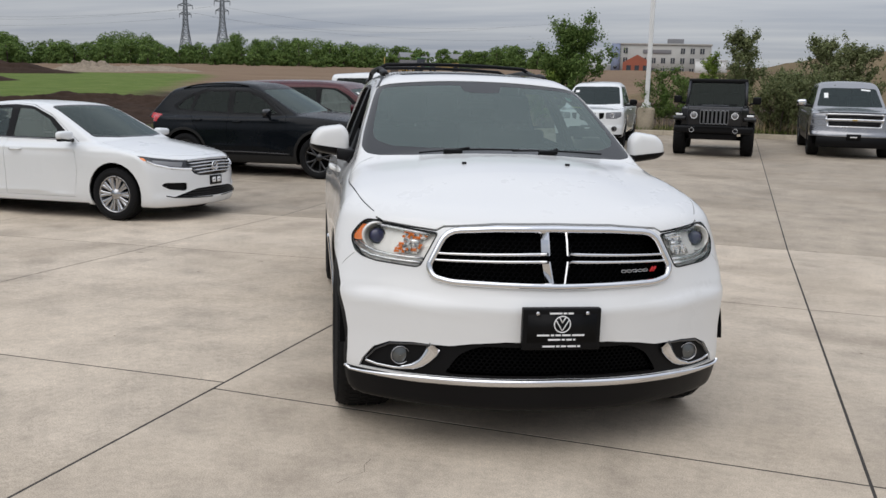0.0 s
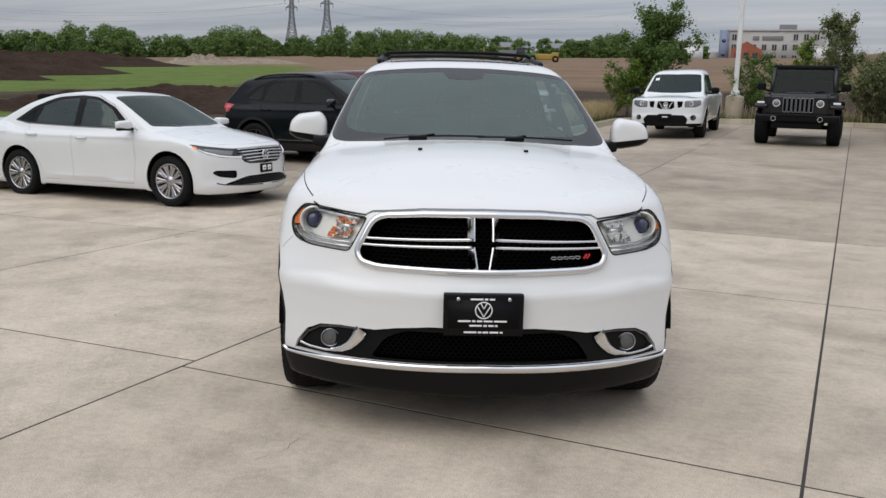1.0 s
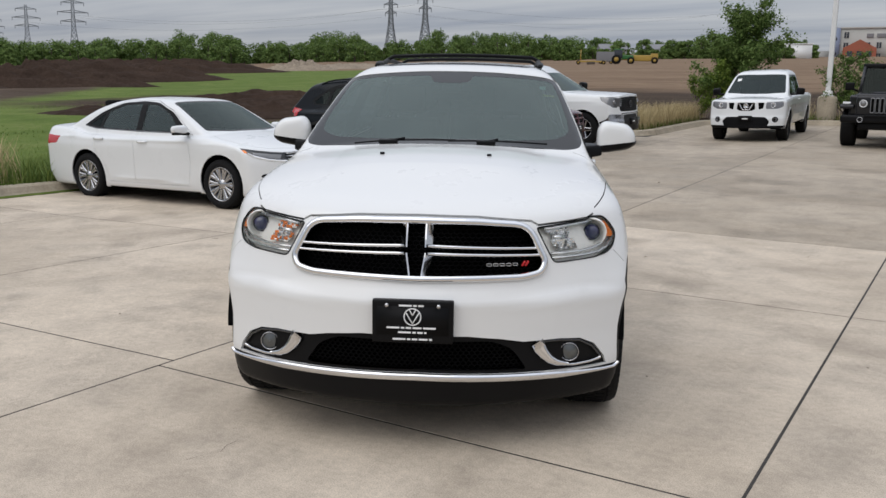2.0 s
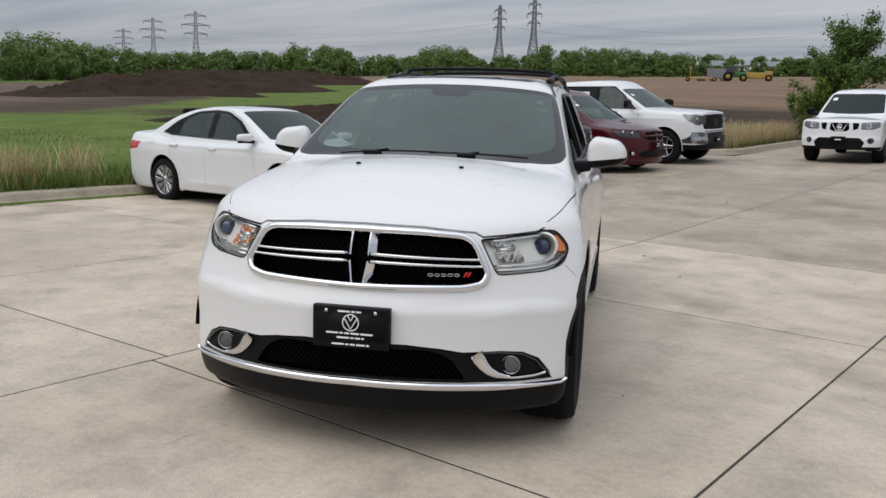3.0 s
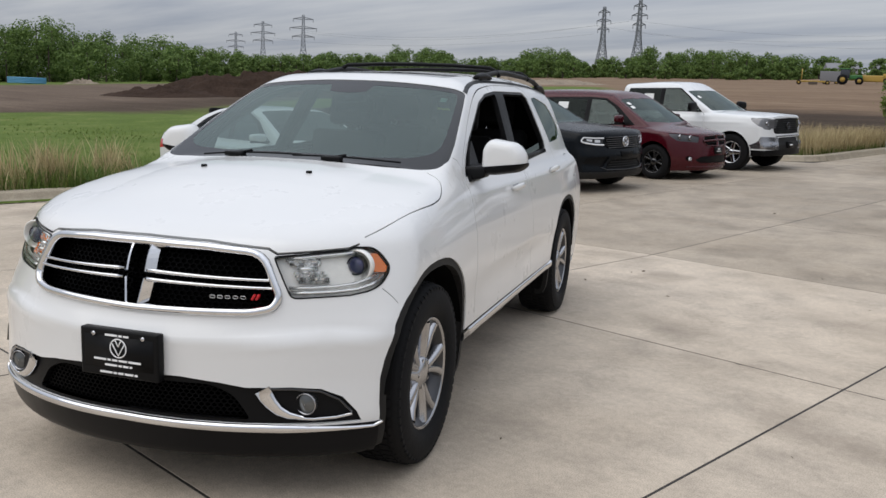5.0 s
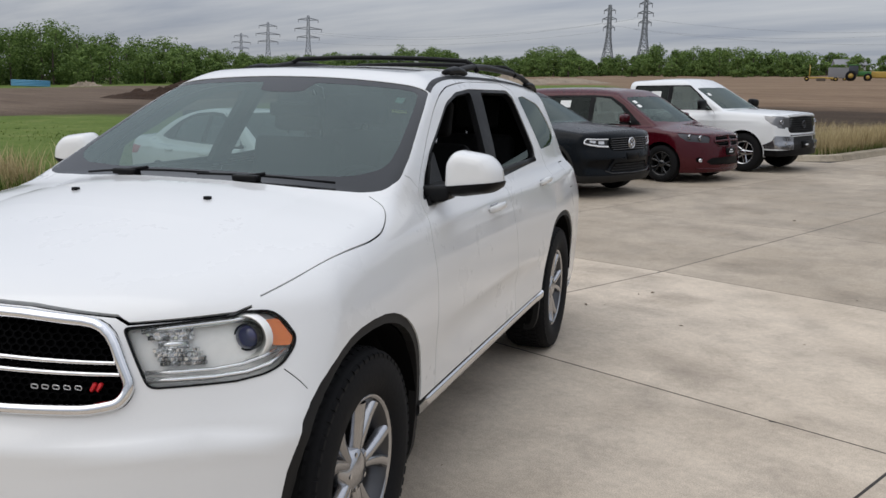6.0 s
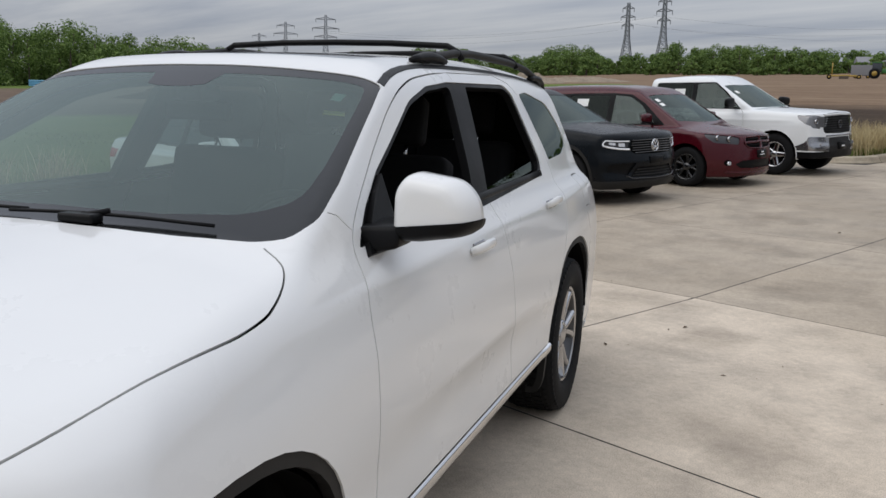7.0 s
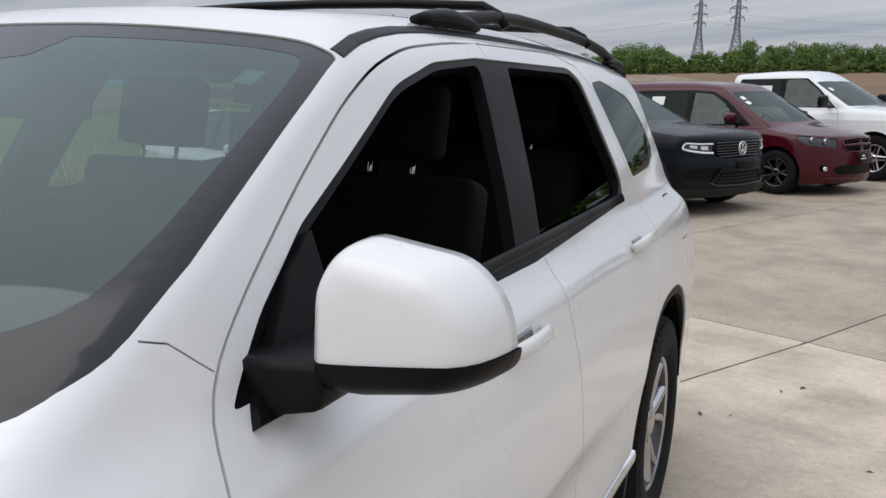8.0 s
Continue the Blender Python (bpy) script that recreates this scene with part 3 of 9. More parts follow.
def ribbon_on(skin, view, line, half, proud, name, material, parent, label="", closed=False, crown=0.6, dense=0.03, taper=0.0):
    """A moulded strip that lies on the skin along a line of a view."""
    pts, loop = [], list(line) + ([line[0]] if closed else [])
    for (a0, b0), (a1, b1) in zip(loop, loop[1:]):
        m = max(1, int(math.hypot(a1 - a0, b1 - b0) / dense))
        pts += [(a0 + (a1 - a0) * q / m, b0 + (b1 - b0) * q / m) for q in range(m)]
    if not closed:
        pts.append(loop[-1])
    hits = [(Vector(p), Vector(q)) for p, q in zip(*skin.on_many(view, pts))]
    n, verts, faces = len(pts), [], []
    prof = [(-1.0, -0.004), (-0.92, proud * crown), (-0.45, proud), (0.45, proud), (0.92, proud * crown), (1.0, -0.004)]
    for q in range(n):
        a, b = hits[q - 1][0] if q or closed else hits[0][0], hits[(q + 1) % n][0] if q < n - 1 or closed else hits[-1][0]
        d, nn = (b - a).normalized(), hits[q][1]
        s = d.cross(nn).normalized()
        hw = half[0] + (half[1] - half[0]) * q / max(n - 1, 1) if isinstance(half, tuple) else half
        if taper:
            hw *= min(1.0, 0.25 + 0.75 * min(q, n - 1 - q) / max(n - 1, 1) / taper)
        for u, h in prof:
            verts.append(hits[q][0] + s * u * hw + nn * h)
    k = len(prof)
    for q in range(n if closed else n - 1):
        for u in range(k - 1):
            faces.append((q * k + u, q * k + u + 1, ((q + 1) % n) * k + u + 1, ((q + 1) % n) * k + u))
    if not closed:
        faces += [tuple(range(k)), tuple(range((n - 1) * k, n * k))[::-1]]
    return soup(name, verts, faces, material, parent, label, smooth=True)


def wheel(parent, x, y, r, width, rim_r, side, spokes=5, twin=True, rim_mat=None, tread=64, label="", cap=None, fine=True):
    """A road wheel at rest: tyre with tread blocks, rim barrel, spokes, hub; side is +1 for the left flank."""
    rim_mat = rim_mat or M_ALLOY
    hub = thing("wheel", label, "", pose(x, y, r, 0, 0, 0 if side > 0 else 180))
    hub.parent = parent
    w = width / 2
    seg = 56 if fine else 32
    prof = [(-w * 0.8, rim_r - 0.012), (-w * 0.98, rim_r + 0.02), (-w * 1.04, (r + rim_r) / 2), (-w * 0.98, r - 0.035), (-w * 0.86, r - 0.008), (-w * 0.7, r - 0.004),
            (w * 0.7, r - 0.004), (w * 0.86, r - 0.008), (w * 0.98, r - 0.035), (w * 1.04, (r + rim_r) / 2), (w * 0.98, rim_r + 0.02), (w * 0.86, rim_r + 0.004), (w * 0.8, rim_r - 0.012)]
    v, f = lathe(prof, seg)
    tyre = soup("tyre", v, f, M_RUBBER, hub, smooth=True)
    if fine:
        verts, faces = [], []
        for row, (a0, a1) in enumerate(((-0.97, -0.62), (-0.52, -0.2), (-0.12, 0.12), (0.2, 0.52), (0.62, 0.97))):
            for k in range(tread):
                t0, t1 = 2 * math.pi * (k + (row % 2) * 0.5) / tread, 2 * math.pi * (k + 0.72 + (row % 2) * 0.5) / tread
                q = len(verts)
                drop = 0.02 if row in (0, 4) else 0.0
                for rr, inset in ((r - 0.012, 0.0), (r + 0.001, 0.02)):
                    for a, t in ((a0, t0), (a1, t0), (a1, t1), (a0, t1)):
                        edge = abs(a) > 0.9
                        rad = rr - (drop if edge else 0)
                        verts.append((a * w, rad * math.cos(t), rad * math.sin(t)))
                faces += [(q + 4, q + 5, q + 6, q + 7)] + [(q + m, q + (m + 1) % 4, q + 4 + (m + 1) % 4, q + 4 + m) for m in range(4)]
        soup("tread", verts, faces, M_RUBBER, hub)
    face = w * 0.62
    prof = [(-w * 0.8, rim_r - 0.012), (-w * 0.7, rim_r - 0.04), (w * 0.45, rim_r - 0.045), (w * 0.74, rim_r - 0.02), (w * 0.86, rim_r - 0.004), (w * 0.87, rim_r + 0.004), (w * 0.8, rim_r + 0.004)]
    v, f = lathe(prof, seg)
    rim = soup("rim", v, f, (M_PLASTIC if rim_mat is M_GLOSS else M_ALLOY_DARK) if twin else rim_mat, hub, smooth=True)
    v, f = lathe([(w * 0.70, rim_r - 0.022), (w * 0.86, rim_r - 0.004), (w * 0.87, rim_r + 0.004), (w * 0.8, rim_r + 0.004)], seg)
    soup("rim_lip", [(q[0] + 0.001, q[1], q[2]) for q in v], f, rim_mat, hub, smooth=True)
    v, f = lathe([(face * 0.15, 0.001), (face * 0.15, rim_r - 0.03)], 24)
    soup("brake_disc", v, f, M_VOID, hub, smooth=True)
    for k in range(spokes):
        arms = (-1, 1) if twin else (0,)
        for arm in arms:
            a = 2 * math.pi * k / spokes + arm * (0.95 / spokes)
            base = 2 * math.pi * k / spokes + arm * (0.42 / spokes)
            bm = bmesh.new()
            rings = []
            tw = 0.021 if twin else 0.05 if spokes < 8 else 0.024
            for u, rad in enumerate((0.05, rim_r * 0.45, rim_r * 0.75, rim_r - 0.018)):
                m = u / 3
                ang = base + (a - base) * m * 1.6
                hw = tw * (1.15 - 0.35 * m) if not twin else tw * (0.8 + 0.35 * m)
                x1 = face * (1.0 + 0.22 * m) + 0.012
                c = Vector((0, rad * math.cos(ang), rad * math.sin(ang)))
                s = Vector((0, -math.sin(ang), math.cos(ang)))
                rings.append([bm.verts.new(c + s * q * hw + Vector((h, 0, 0))) for q, h in ((-1, x1 - 0.035), (-0.85, x1 - 0.006), (-0.4, x1), (0.4, x1), (0.85, x1 - 0.006), (1, x1 - 0.035))])
            for r0, r1 in zip(rings, rings[1:]):
                for q in range(5):
                    bm.faces.new((r0[q], r0[q + 1], r1[q + 1], r1[q]))
            bmesh.ops.recalc_face_normals(bm, faces=bm.faces[:])
            part("spoke", bm, rim_mat, hub)
    v, f = lathe([(face * 0.3, 0.075), (face + 0.012, 0.07), (face + 0.02, 0.045), (face + 0.026, 0.034), (face + 0.03, 0.001)], 20)
    soup("hub_cap", v, f, cap or rim_mat, hub, smooth=True)
    if fine:
        for k in range(5):
            a = 2 * math.pi * (k + 0.5) / 5
            bm = bar_bm((face - 0.01, 0.057 * math.cos(a), 0.057 * math.sin(a)), (face + 0.018, 0.057 * math.cos(a), 0.057 * math.sin(a)), 0.009, 6)
            part("lug_nut", bm, M_CHROME, hub, smooth=False)
    return hub


def seat(parent, x, y, z, w=0.52, label=""):
    bm = box_bm(x - w / 2, x + w / 2, y - 0.26, y + 0.26, z, z + 0.16, 0.05, 3)
    s = part("seat", bm, M_CLOTH, parent, label)
    bm = box_bm(-w / 2 + 0.02, w / 2 - 0.02, -0.07, 0.07, 0, 0.62, 0.05, 3)
    bmesh.ops.transform(bm, matrix=pose(x, y + 0.27, z + 0.12, -14), verts=bm.verts[:])
    part("backrest", bm, M_CLOTH, s)
    bm = box_bm(-0.13, 0.13, -0.05, 0.05, 0.66, 0.85, 0.04, 3)
    bmesh.ops.transform(bm, matrix=pose(x, y + 0.27, z + 0.12, -12), verts=bm.verts[:])
    part("headrest", bm, M_CLOTH, s)
    m = pose(x, y + 0.27, z + 0.12, -12)
    for dx in (-0.06, 0.06):
        part("headrest_post", bar_bm(m @ Vector((dx, 0, 0.58)), m @ Vector((dx, 0, 0.68)), 0.006, 8), M_CHROME, s)
    return s


def steering(parent, x, y, z):
    pts = [(x + 0.185 * math.cos(a), y + 0.185 * math.sin(a) * 0.42, z + 0.185 * math.sin(a) * 0.9) for a in np.linspace(0, 2 * math.pi, 28, endpoint=False)]
    v, f = tube(pts, 0.016, True)
    w = soup("steering_wheel", v, f, M_DASH, parent, smooth=True)
    part("wheel_hub", box_bm(x - 0.09, x + 0.09, y - 0.02, y + 0.03, z - 0.06, z + 0.05, 0.02), M_DASH, w)
    part("column", bar_bm((x, y, z), (x, y - 0.3, z - 0.12), 0.03, 10), M_DASH, w)

# ---- the lot and the land ----
JX = [0.760 + 3.09 * k for k in range(-3, 9)]
JY = [-14.6, -11.55, -8.5, -5.45, -2.4, 0.66, 3.725, 7.06, 10.09, 13.18] + [13.18 + 3.06 * k for k in range(1, 7)]
KINK, RISE = 10.09, 0.027
CREST, FALL, FLAT = JX[2], 0.018, 5.97
WEST, ROW_END, NOTCH = -10.44, 23.90, -6.30


def land(x, y):
    """Height of the lot and the field: level by the camera, rising gently to the north, falling to the west kerb."""
    return RISE * max(0.0, y - KINK) + 0.0032 * max(0.0, y - 32.0) + 0.016 * max(0.0, y - 60.0) - FALL * min(max(CREST - x, 0.0), FLAT)


lot = thing("pavement", "tan-grey concrete parking lot in saw-cut slabs", "pavement", kind="structure")
base_x, base_y = (WEST - 0.02, CREST - FLAT, CREST, 40.0), (-30.0, KINK, 31.6)
soup("joint_base", [(x, y, land(x, y) - 0.0015) for y in base_y for x in base_x], [(4 * j + i, 4 * j + i + 1, 4 * j + i + 5, 4 * j + i + 4) for j in range(2) for i in range(3)], M_JOINT, lot)


def slab_mesh(w, d, rise, tilt, mat=M_CONC):
    """A slab with eased edges; rise lifts its far edge, tilt its east edge."""
    g, e = 0.0065, 0.002
    bm = bmesh.new()
    rings = []
    for inset, z in ((g, -0.06), (g, -e), (g + e, 0.0)):
        rings.append([bm.verts.new((x, y, z + rise * y / d + tilt * x / w)) for x, y in ((inset, inset), (w - inset, inset), (w - inset, d - inset), (inset, d - inset))])
    for a, b in zip(rings, rings[1:]):
        for k in range(4):
            bm.faces.new((a[k], a[(k + 1) % 4], b[(k + 1) % 4], b[k]))
    bm.faces.new(rings[-1])
    me = bpy.data.meshes.new("slab")
    bm.to_mesh(me)
    bm.free()
    me.materials.append(mat)
    return me


slab_cache = {}


def lay_slab(x0, x1, y0, y1):
    old = y0 > 9.9
    z = land(x0, y0)
    key = (round(x1 - x0, 3), round(y1 - y0, 3), round(land(x0, y1) - z, 4), round(land(x1, y0) - z, 4), old)
    if key not in slab_cache:
        slab_cache[key] = slab_mesh(*key[:4], M_CONC_OLD if old else M_CONC)
    ob = new("slab", slab_cache[key])
    ob.location = (x0, y0, z)
    ob.parent = lot


xs = [WEST] + [x if k else CREST - FLAT for k, x in enumerate(JX[:-1])] + [33.0]
# the west columns were poured with joints a little farther north
WEST_Y = {3.725: 3.83, 7.06: 7.40, 13.18: 13.42}
for i in range(len(xs) - 1):
    ys = [-30.0] + [WEST_Y.get(y, y) if xs[i + 1] < CREST + 0.01 else y for y in JY]
    for j in range(len(ys) - 1):
        x0, x1, y0, y1 = xs[i], xs[i + 1], ys[j], ys[j + 1]
        if x1 > NOTCH + 0.1 and x0 >= NOTCH or y1 < ROW_END:
            lay_slab(x0, x1, y0, y1)
            continue
        if y0 < ROW_END:
            lay_slab(x0, x1, y0, ROW_END)
        if x1 > NOTCH:
            lay_slab(NOTCH, x1, max(y0, ROW_END), y1)

# hairline cracks and chipped joint edges
crack_rng = random.Random(4)


def crack(points, width, mat=M_JOINT, name="crack"):
    verts, faces, line = [], [], []
    for (x0, y0), (x1, y1) in zip(points, points[1:]):
        m = max(2, int(math.hypot(x1 - x0, y1 - y0) / 0.05))
        line += [(x0 + (x1 - x0) * k / m, y0 + (y1 - y0) * k / m) for k in range(m)]
    for k, (x, y) in enumerate(line):
        x, y = x + crack_rng.gauss(0, 0.006), y + crack_rng.gauss(0, 0.006)
        a, b = line[max(k - 1, 0)], line[min(k + 1, len(line) - 1)]
        d = Vector((b[0] - a[0], b[1] - a[1], 0)).normalized()
        w = width * crack_rng.uniform(0.3, 1.0)
        for sg in (-1, 1):
            verts.append((x - d.y * w * sg, y + d.x * w * sg, land(x, y) + 0.0012))
    faces = [(2 * k, 2 * k + 1, 2 * k + 3, 2 * k + 2) for k in range(len(line) - 1)]
    soup(name, verts, faces, mat, lot)


crack([(0.62, 1.55), (0.50, 1.72), (0.44, 1.92), (0.47, 2.08)], 0.0022)
crack([(-10.40, -4.0), (-10.38, 3.0), (-10.39, 9.0), (-10.40, 15.0)], 0.06, M_SOIL, "soil_streak")
crack([(-10.30, 3.8), (-10.34, 6.0), (-10.28, 7.0)], 0.035, M_SOIL, "soil_streak")
crack([(-2.3, 5.2), (-1.9, 5.5), (-1.62, 5.95)], 0.0018)
crack([(-1.26, 2.94), (-1.21, 3.07), (-1.24, 3.26)], 0.0012)
crack([(1.5, 7.2), (1.9, 8.0), (2.0, 8.9), (2.4, 9.8)], 0.002)
for k in range(46):
    if k % 2:
        x, y = JX[crack_rng.randint(1, 5)] + crack_rng.choice((-1, 1)) * 0.009, crack_rng.uniform(0, 14)
        crack([(x, y), (x + crack_rng.gauss(0, 0.004), y + crack_rng.uniform(0.05, 0.16))], 0.007)
    else:
        x, y = crack_rng.uniform(-6, 4), JY[crack_rng.randint(4, 9)] + crack_rng.choice((-1, 1)) * 0.009
        crack([(x, y), (x + crack_rng.uniform(0.05, 0.16), y + crack_rng.gauss(0, 0.004))], 0.007)
# fallen leaf scraps
verts, faces = [], []
spots = [(-1.97, 8.40, 0.035), (-1.91, 9.04, 0.02), (-1.87, 9.19, 0.03), (-1.14, 8.39, 0.02), (-2.85, 14.13, 0.05)]
spots += [(crack_rng.uniform(-5, 4), crack_rng.uniform(0.5, 13), crack_rng.uniform(0.005, 0.015)) for _ in range(60)]
for x, y, r in spots:
    a, q = crack_rng.uniform(0, 6.28), len(verts)
    c, s = math.cos(a) * r, math.sin(a) * r
    z = land(x, y) + 0.003
    verts += [(x - c, y - s, z), (x + s * 0.3, y - c * 0.3, z + 0.25 * r), (x + c, y + s, z), (x - s * 0.3, y + c * 0.3, z + 0.1 * r)]
    faces += [(q, q + 1, q + 2), (q, q + 2, q + 3)]
tagged(soup("leaf_scraps", verts, faces, M_LITTER), "dry leaf scraps scattered over the concrete", "litter", kind="stuff")

# kerb line: west edge, corner round the end of the row, then the north edge
KERB = [(-10.54, -30), (-10.54, 23.38)] + [(-9.92 + 0.62 * math.cos(radians(a)), 23.38 + 0.62 * math.sin(radians(a))) for a in range(170, 85, -20)]
KERB += [(-7.20, 24.00)] + [(-7.20 + 0.8 * math.cos(radians(a)), 24.80 + 0.8 * math.sin(radians(a))) for a in range(-75, 1, 25)]
KERB += [(-6.40, 28.2)] + [(-5.20 + 1.2 * math.cos(radians(a)), 29.4 + 1.2 * math.sin(radians(a))) for a in range(165, 90, -25)] + [(-5.20, 30.6), (40, 30.6)]


def kerb_sections(line, width=0.30, height=0.15):
    """Kerb stones of about three metres between joints, each with a sloped face and rounded top."""
    dense = []
    for (x0, y0), (x1, y1) in zip(line, line[1:]):
        m = max(1, int(math.hypot(x1 - x0, y1 - y0) / 0.5))
        dense += [Vector((x0 + (x1 - x0) * k / m, y0 + (y1 - y0) * k / m, 0)) for k in range(m)]
    dense.append(Vector((*line[-1], 0)))
    prof = [(0.10, -0.06), (0.10, 0.012), (0.07, 0.05), (0.035, height - 0.025), (0.01, height - 0.004), (-0.03, height), (-width + 0.14, height), (-width + 0.12, height - 0.015), (-width + 0.12, -0.06)]
    return dense, prof


kerb_pts, kerb_prof = kerb_sections(KERB)
kerb = thing("kerb", "pale concrete kerb with dark joints and cracks", "kerb", kind="structure")
for q in range(0, len(kerb_pts) - 1, 6):
    run = kerb_pts[q:q + 7]
    verts, faces, k = [], [], len(kerb_prof)
    for n_, p in enumerate(run):
        a, b = run[max(n_ - 1, 0)], run[min(n_ + 1, len(run) - 1)]
        d = (b - a).normalized()
        out = Vector((d.y, -d.x, 0))
        pp = p + d * (0.006 if n_ == 0 else -0.006 if n_ == len(run) - 1 else 0)
        for o, h in kerb_prof:
            verts.append((pp.x + out.x * o, pp.y + out.y * o, h + land(pp.x, pp.y)))
    for n_ in range(len(run) - 1):
        for u in range(k - 1):
            faces.append((n_ * k + u, (n_ + 1) * k + u, (n_ + 1) * k + u + 1, n_ * k + u + 1))
    faces += [tuple(range(k)), tuple(range((len(run) - 1) * k, len(run) * k))[::-1]]
    soup("kerb_stone", verts, faces, M_KERB, kerb, smooth=False)


def off_lot(x, y):
    """True beyond the kerb."""
    return x < -10.62 or y > 30.7 or (y > 24.9 and x < -7.25) or x > 40 or y < -30


def axis_steps(fine0, fine1, step, far):
    a, v, s = [], fine0, step
    while v > -far:
        s *= 1.16
        v -= s
        a.append(v)
    a = a[::-1] + list(np.arange(fine0, fine1, step))
    v, s = fine1, step
    while v < far:
        a.append(v)
        s *= 1.16
        v += s
    return a


gx, gy = axis_steps(-42, 6, 0.8, 2600), axis_steps(-8, 62, 0.8, 2600)
verts = []
for y in gy:
    for x in gx:
        d = math.hypot(x, y - 10)
        z = land(x, y)
        if not off_lot(x, y):
            z -= 0.12
        else:
            z += 0.13 + 0.16 * (noise.noise((x * 0.12, y * 0.12, 0)) + 0.5 * noise.noise((x * 0.5, y * 0.5, 3))) * min(1, max(0, d - 12) / 20) + min(d, 400) / 400 * 0.8 * noise.noise((x * 0.02, y * 0.02, 7))
        verts.append((x, y, z if d < 900 else z * 900 / d + 0.0))
nx = len(gx)
faces = [(j * nx + i, j * nx + i + 1, (j + 1) * nx + i + 1, (j + 1) * nx + i) for j in range(len(gy) - 1) for i in range(nx - 1)]
ground = soup("ground", verts, faces, M_FIELD, smooth=True)
tagged(ground, "green verge, dark dug soil and dry tan field", "ground", kind="structure")

# ---- the white SUV in the middle of the lot ----
CAR_AT = Matrix.Translation((-0.503, 3.473, 0)) @ pose(0, 0, 0, 0, 0, 26.6)
AXF, AXR, WR = 0.82, 3.80, 0.385

h_wz = curve([(0.15, 0.83), (0.3, 0.890), (0.5, 0.902), (0.72, 0.910), (0.88, 0.902), (1.0, 0.878), (1.1, 0.845), (1.18, 0.797), (1.3, 0.69)])
h_wy = curve([(-0.1, 0.99), (0.4, 1.0), (0.9, 1.0), (3.6, 1.0), (4.3, 0.985), (5.0, 0.93)])
h_top = curve([(-0.2, 0.80), (0.0, 0.92), (0.12, 0.985), (0.3, 1.05), (0.5, 1.10), (0.75, 1.152), (1.0, 1.19), (1.3, 1.215), (1.8, 1.20), (5.0, 1.20)])
h_front = curve([(0.15, 0.07), (0.22, 0.035), (0.30, 0.012), (0.36, 0.0), (0.42, 0.004), (0.52, 0.010), (0.60, 0.010), (0.638, 0.008), (0.668, 0.018), (0.695, 0.040), (0.735, 0.056), (0.85, 0.085), (0.95, 0.118), (0.99, 0.135), (1.1, 0.30)])
h_rear = curve([(0.2, 4.70), (0.5, 4.86), (0.9, 4.88), (1.2, 4.80)])
g_w = curve([(1.0, 0.858), (1.12, 0.822), (1.2, 0.790), (1.3, 0.755), (1.4, 0.715), (1.5, 0.674), (1.58, 0.638), (1.66, 0.588), (1.75, 0.49)])
g_wy = curve([(1.0, 0.97), (1.6, 0.99), (2.3, 1.0), (3.5, 0.99), (4.2, 0.955), (4.8, 0.89)])
g_top = curve([(1.7, 1.575), (2.05, 1.648), (2.3, 1.672), (2.7, 1.695), (3.2, 1.705), (3.8, 1.695), (4.3, 1.668), (4.8, 1.62)])


def suv_shape(p):
    x, y, z = np.abs(p[:, 0]), p[:, 1], p[:, 2]
    swell = 0.020 * (np.exp(-((y - AXF) / 0.50) ** 2) + np.exp(-((y - AXR) / 0.50) ** 2)) * np.exp(-((z - 0.72) / 0.26) ** 2)
    scoop = 0.014 * np.exp(-((z - 0.62) / 0.10) ** 2) * np.exp(-((y - 2.3) / 0.9) ** 4)
    run = np.clip((y - 1.35) / 0.4, 0, 1) * np.clip((4.6 - y) / 0.5, 0, 1)
    low_crease = 0.010 * np.exp(-np.abs(z - (0.69 + 0.012 * (3.2 - y))) / 0.05) * np.clip((y - 1.5) / 0.8, 0, 1) * np.clip((3.5 - y) / 0.3, 0, 1)
    shoulder = 0.009 * np.exp(-np.abs(z - (1.085 + 0.006 * (y - 2.6))) / 0.035) * run
    side = x - (h_wz(z) * h_wy(y) + swell - scoop + low_crease + shoulder)
    bulge = 0.012 * np.clip(1 - (x / 0.50) ** 4, 0, 1) * np.clip((y - 0.25) / 0.5, 0, 1)
    top = z - (h_top(y) - 0.085 * x ** 2 - 0.05 * x ** 6 + bulge)
    front = h_front(z) + 0.365 * x ** 2 + 0.12 * x ** 4 + 0.16 * np.clip(z - 0.72, 0, 0.3) / 0.3 * x ** 4 - y
    rear = y - (h_rear(z) - 0.10 * x ** 2 - 0.16 * x ** 4)
    low = smax(smax(smax(side, front, 0.065), rear, 0.12), 0.205 - z, 0.03)
    low = smax(low, top, 0.07)
    gs = x - g_w(z) * g_wy(y)
    gt = (z - (g_top(y) - 0.07 * x ** 2 - 0.06 * x ** 4)) * 0.99
    gf = ((z - 1.205) - 0.487 * (y - (1.195 + 0.235 * x ** 2))) * 0.9
    gr = (y - (4.82 - 0.60 * (z - 1.1) - 0.12 * x ** 2)) * 0.86
    green = smax(smax(smax(gs, gt, 0.11), gf, 0.035), gr, 0.06)
    green = smax(green, 0.9 - z, 0.02)
    return smin(low, green, 0.035)


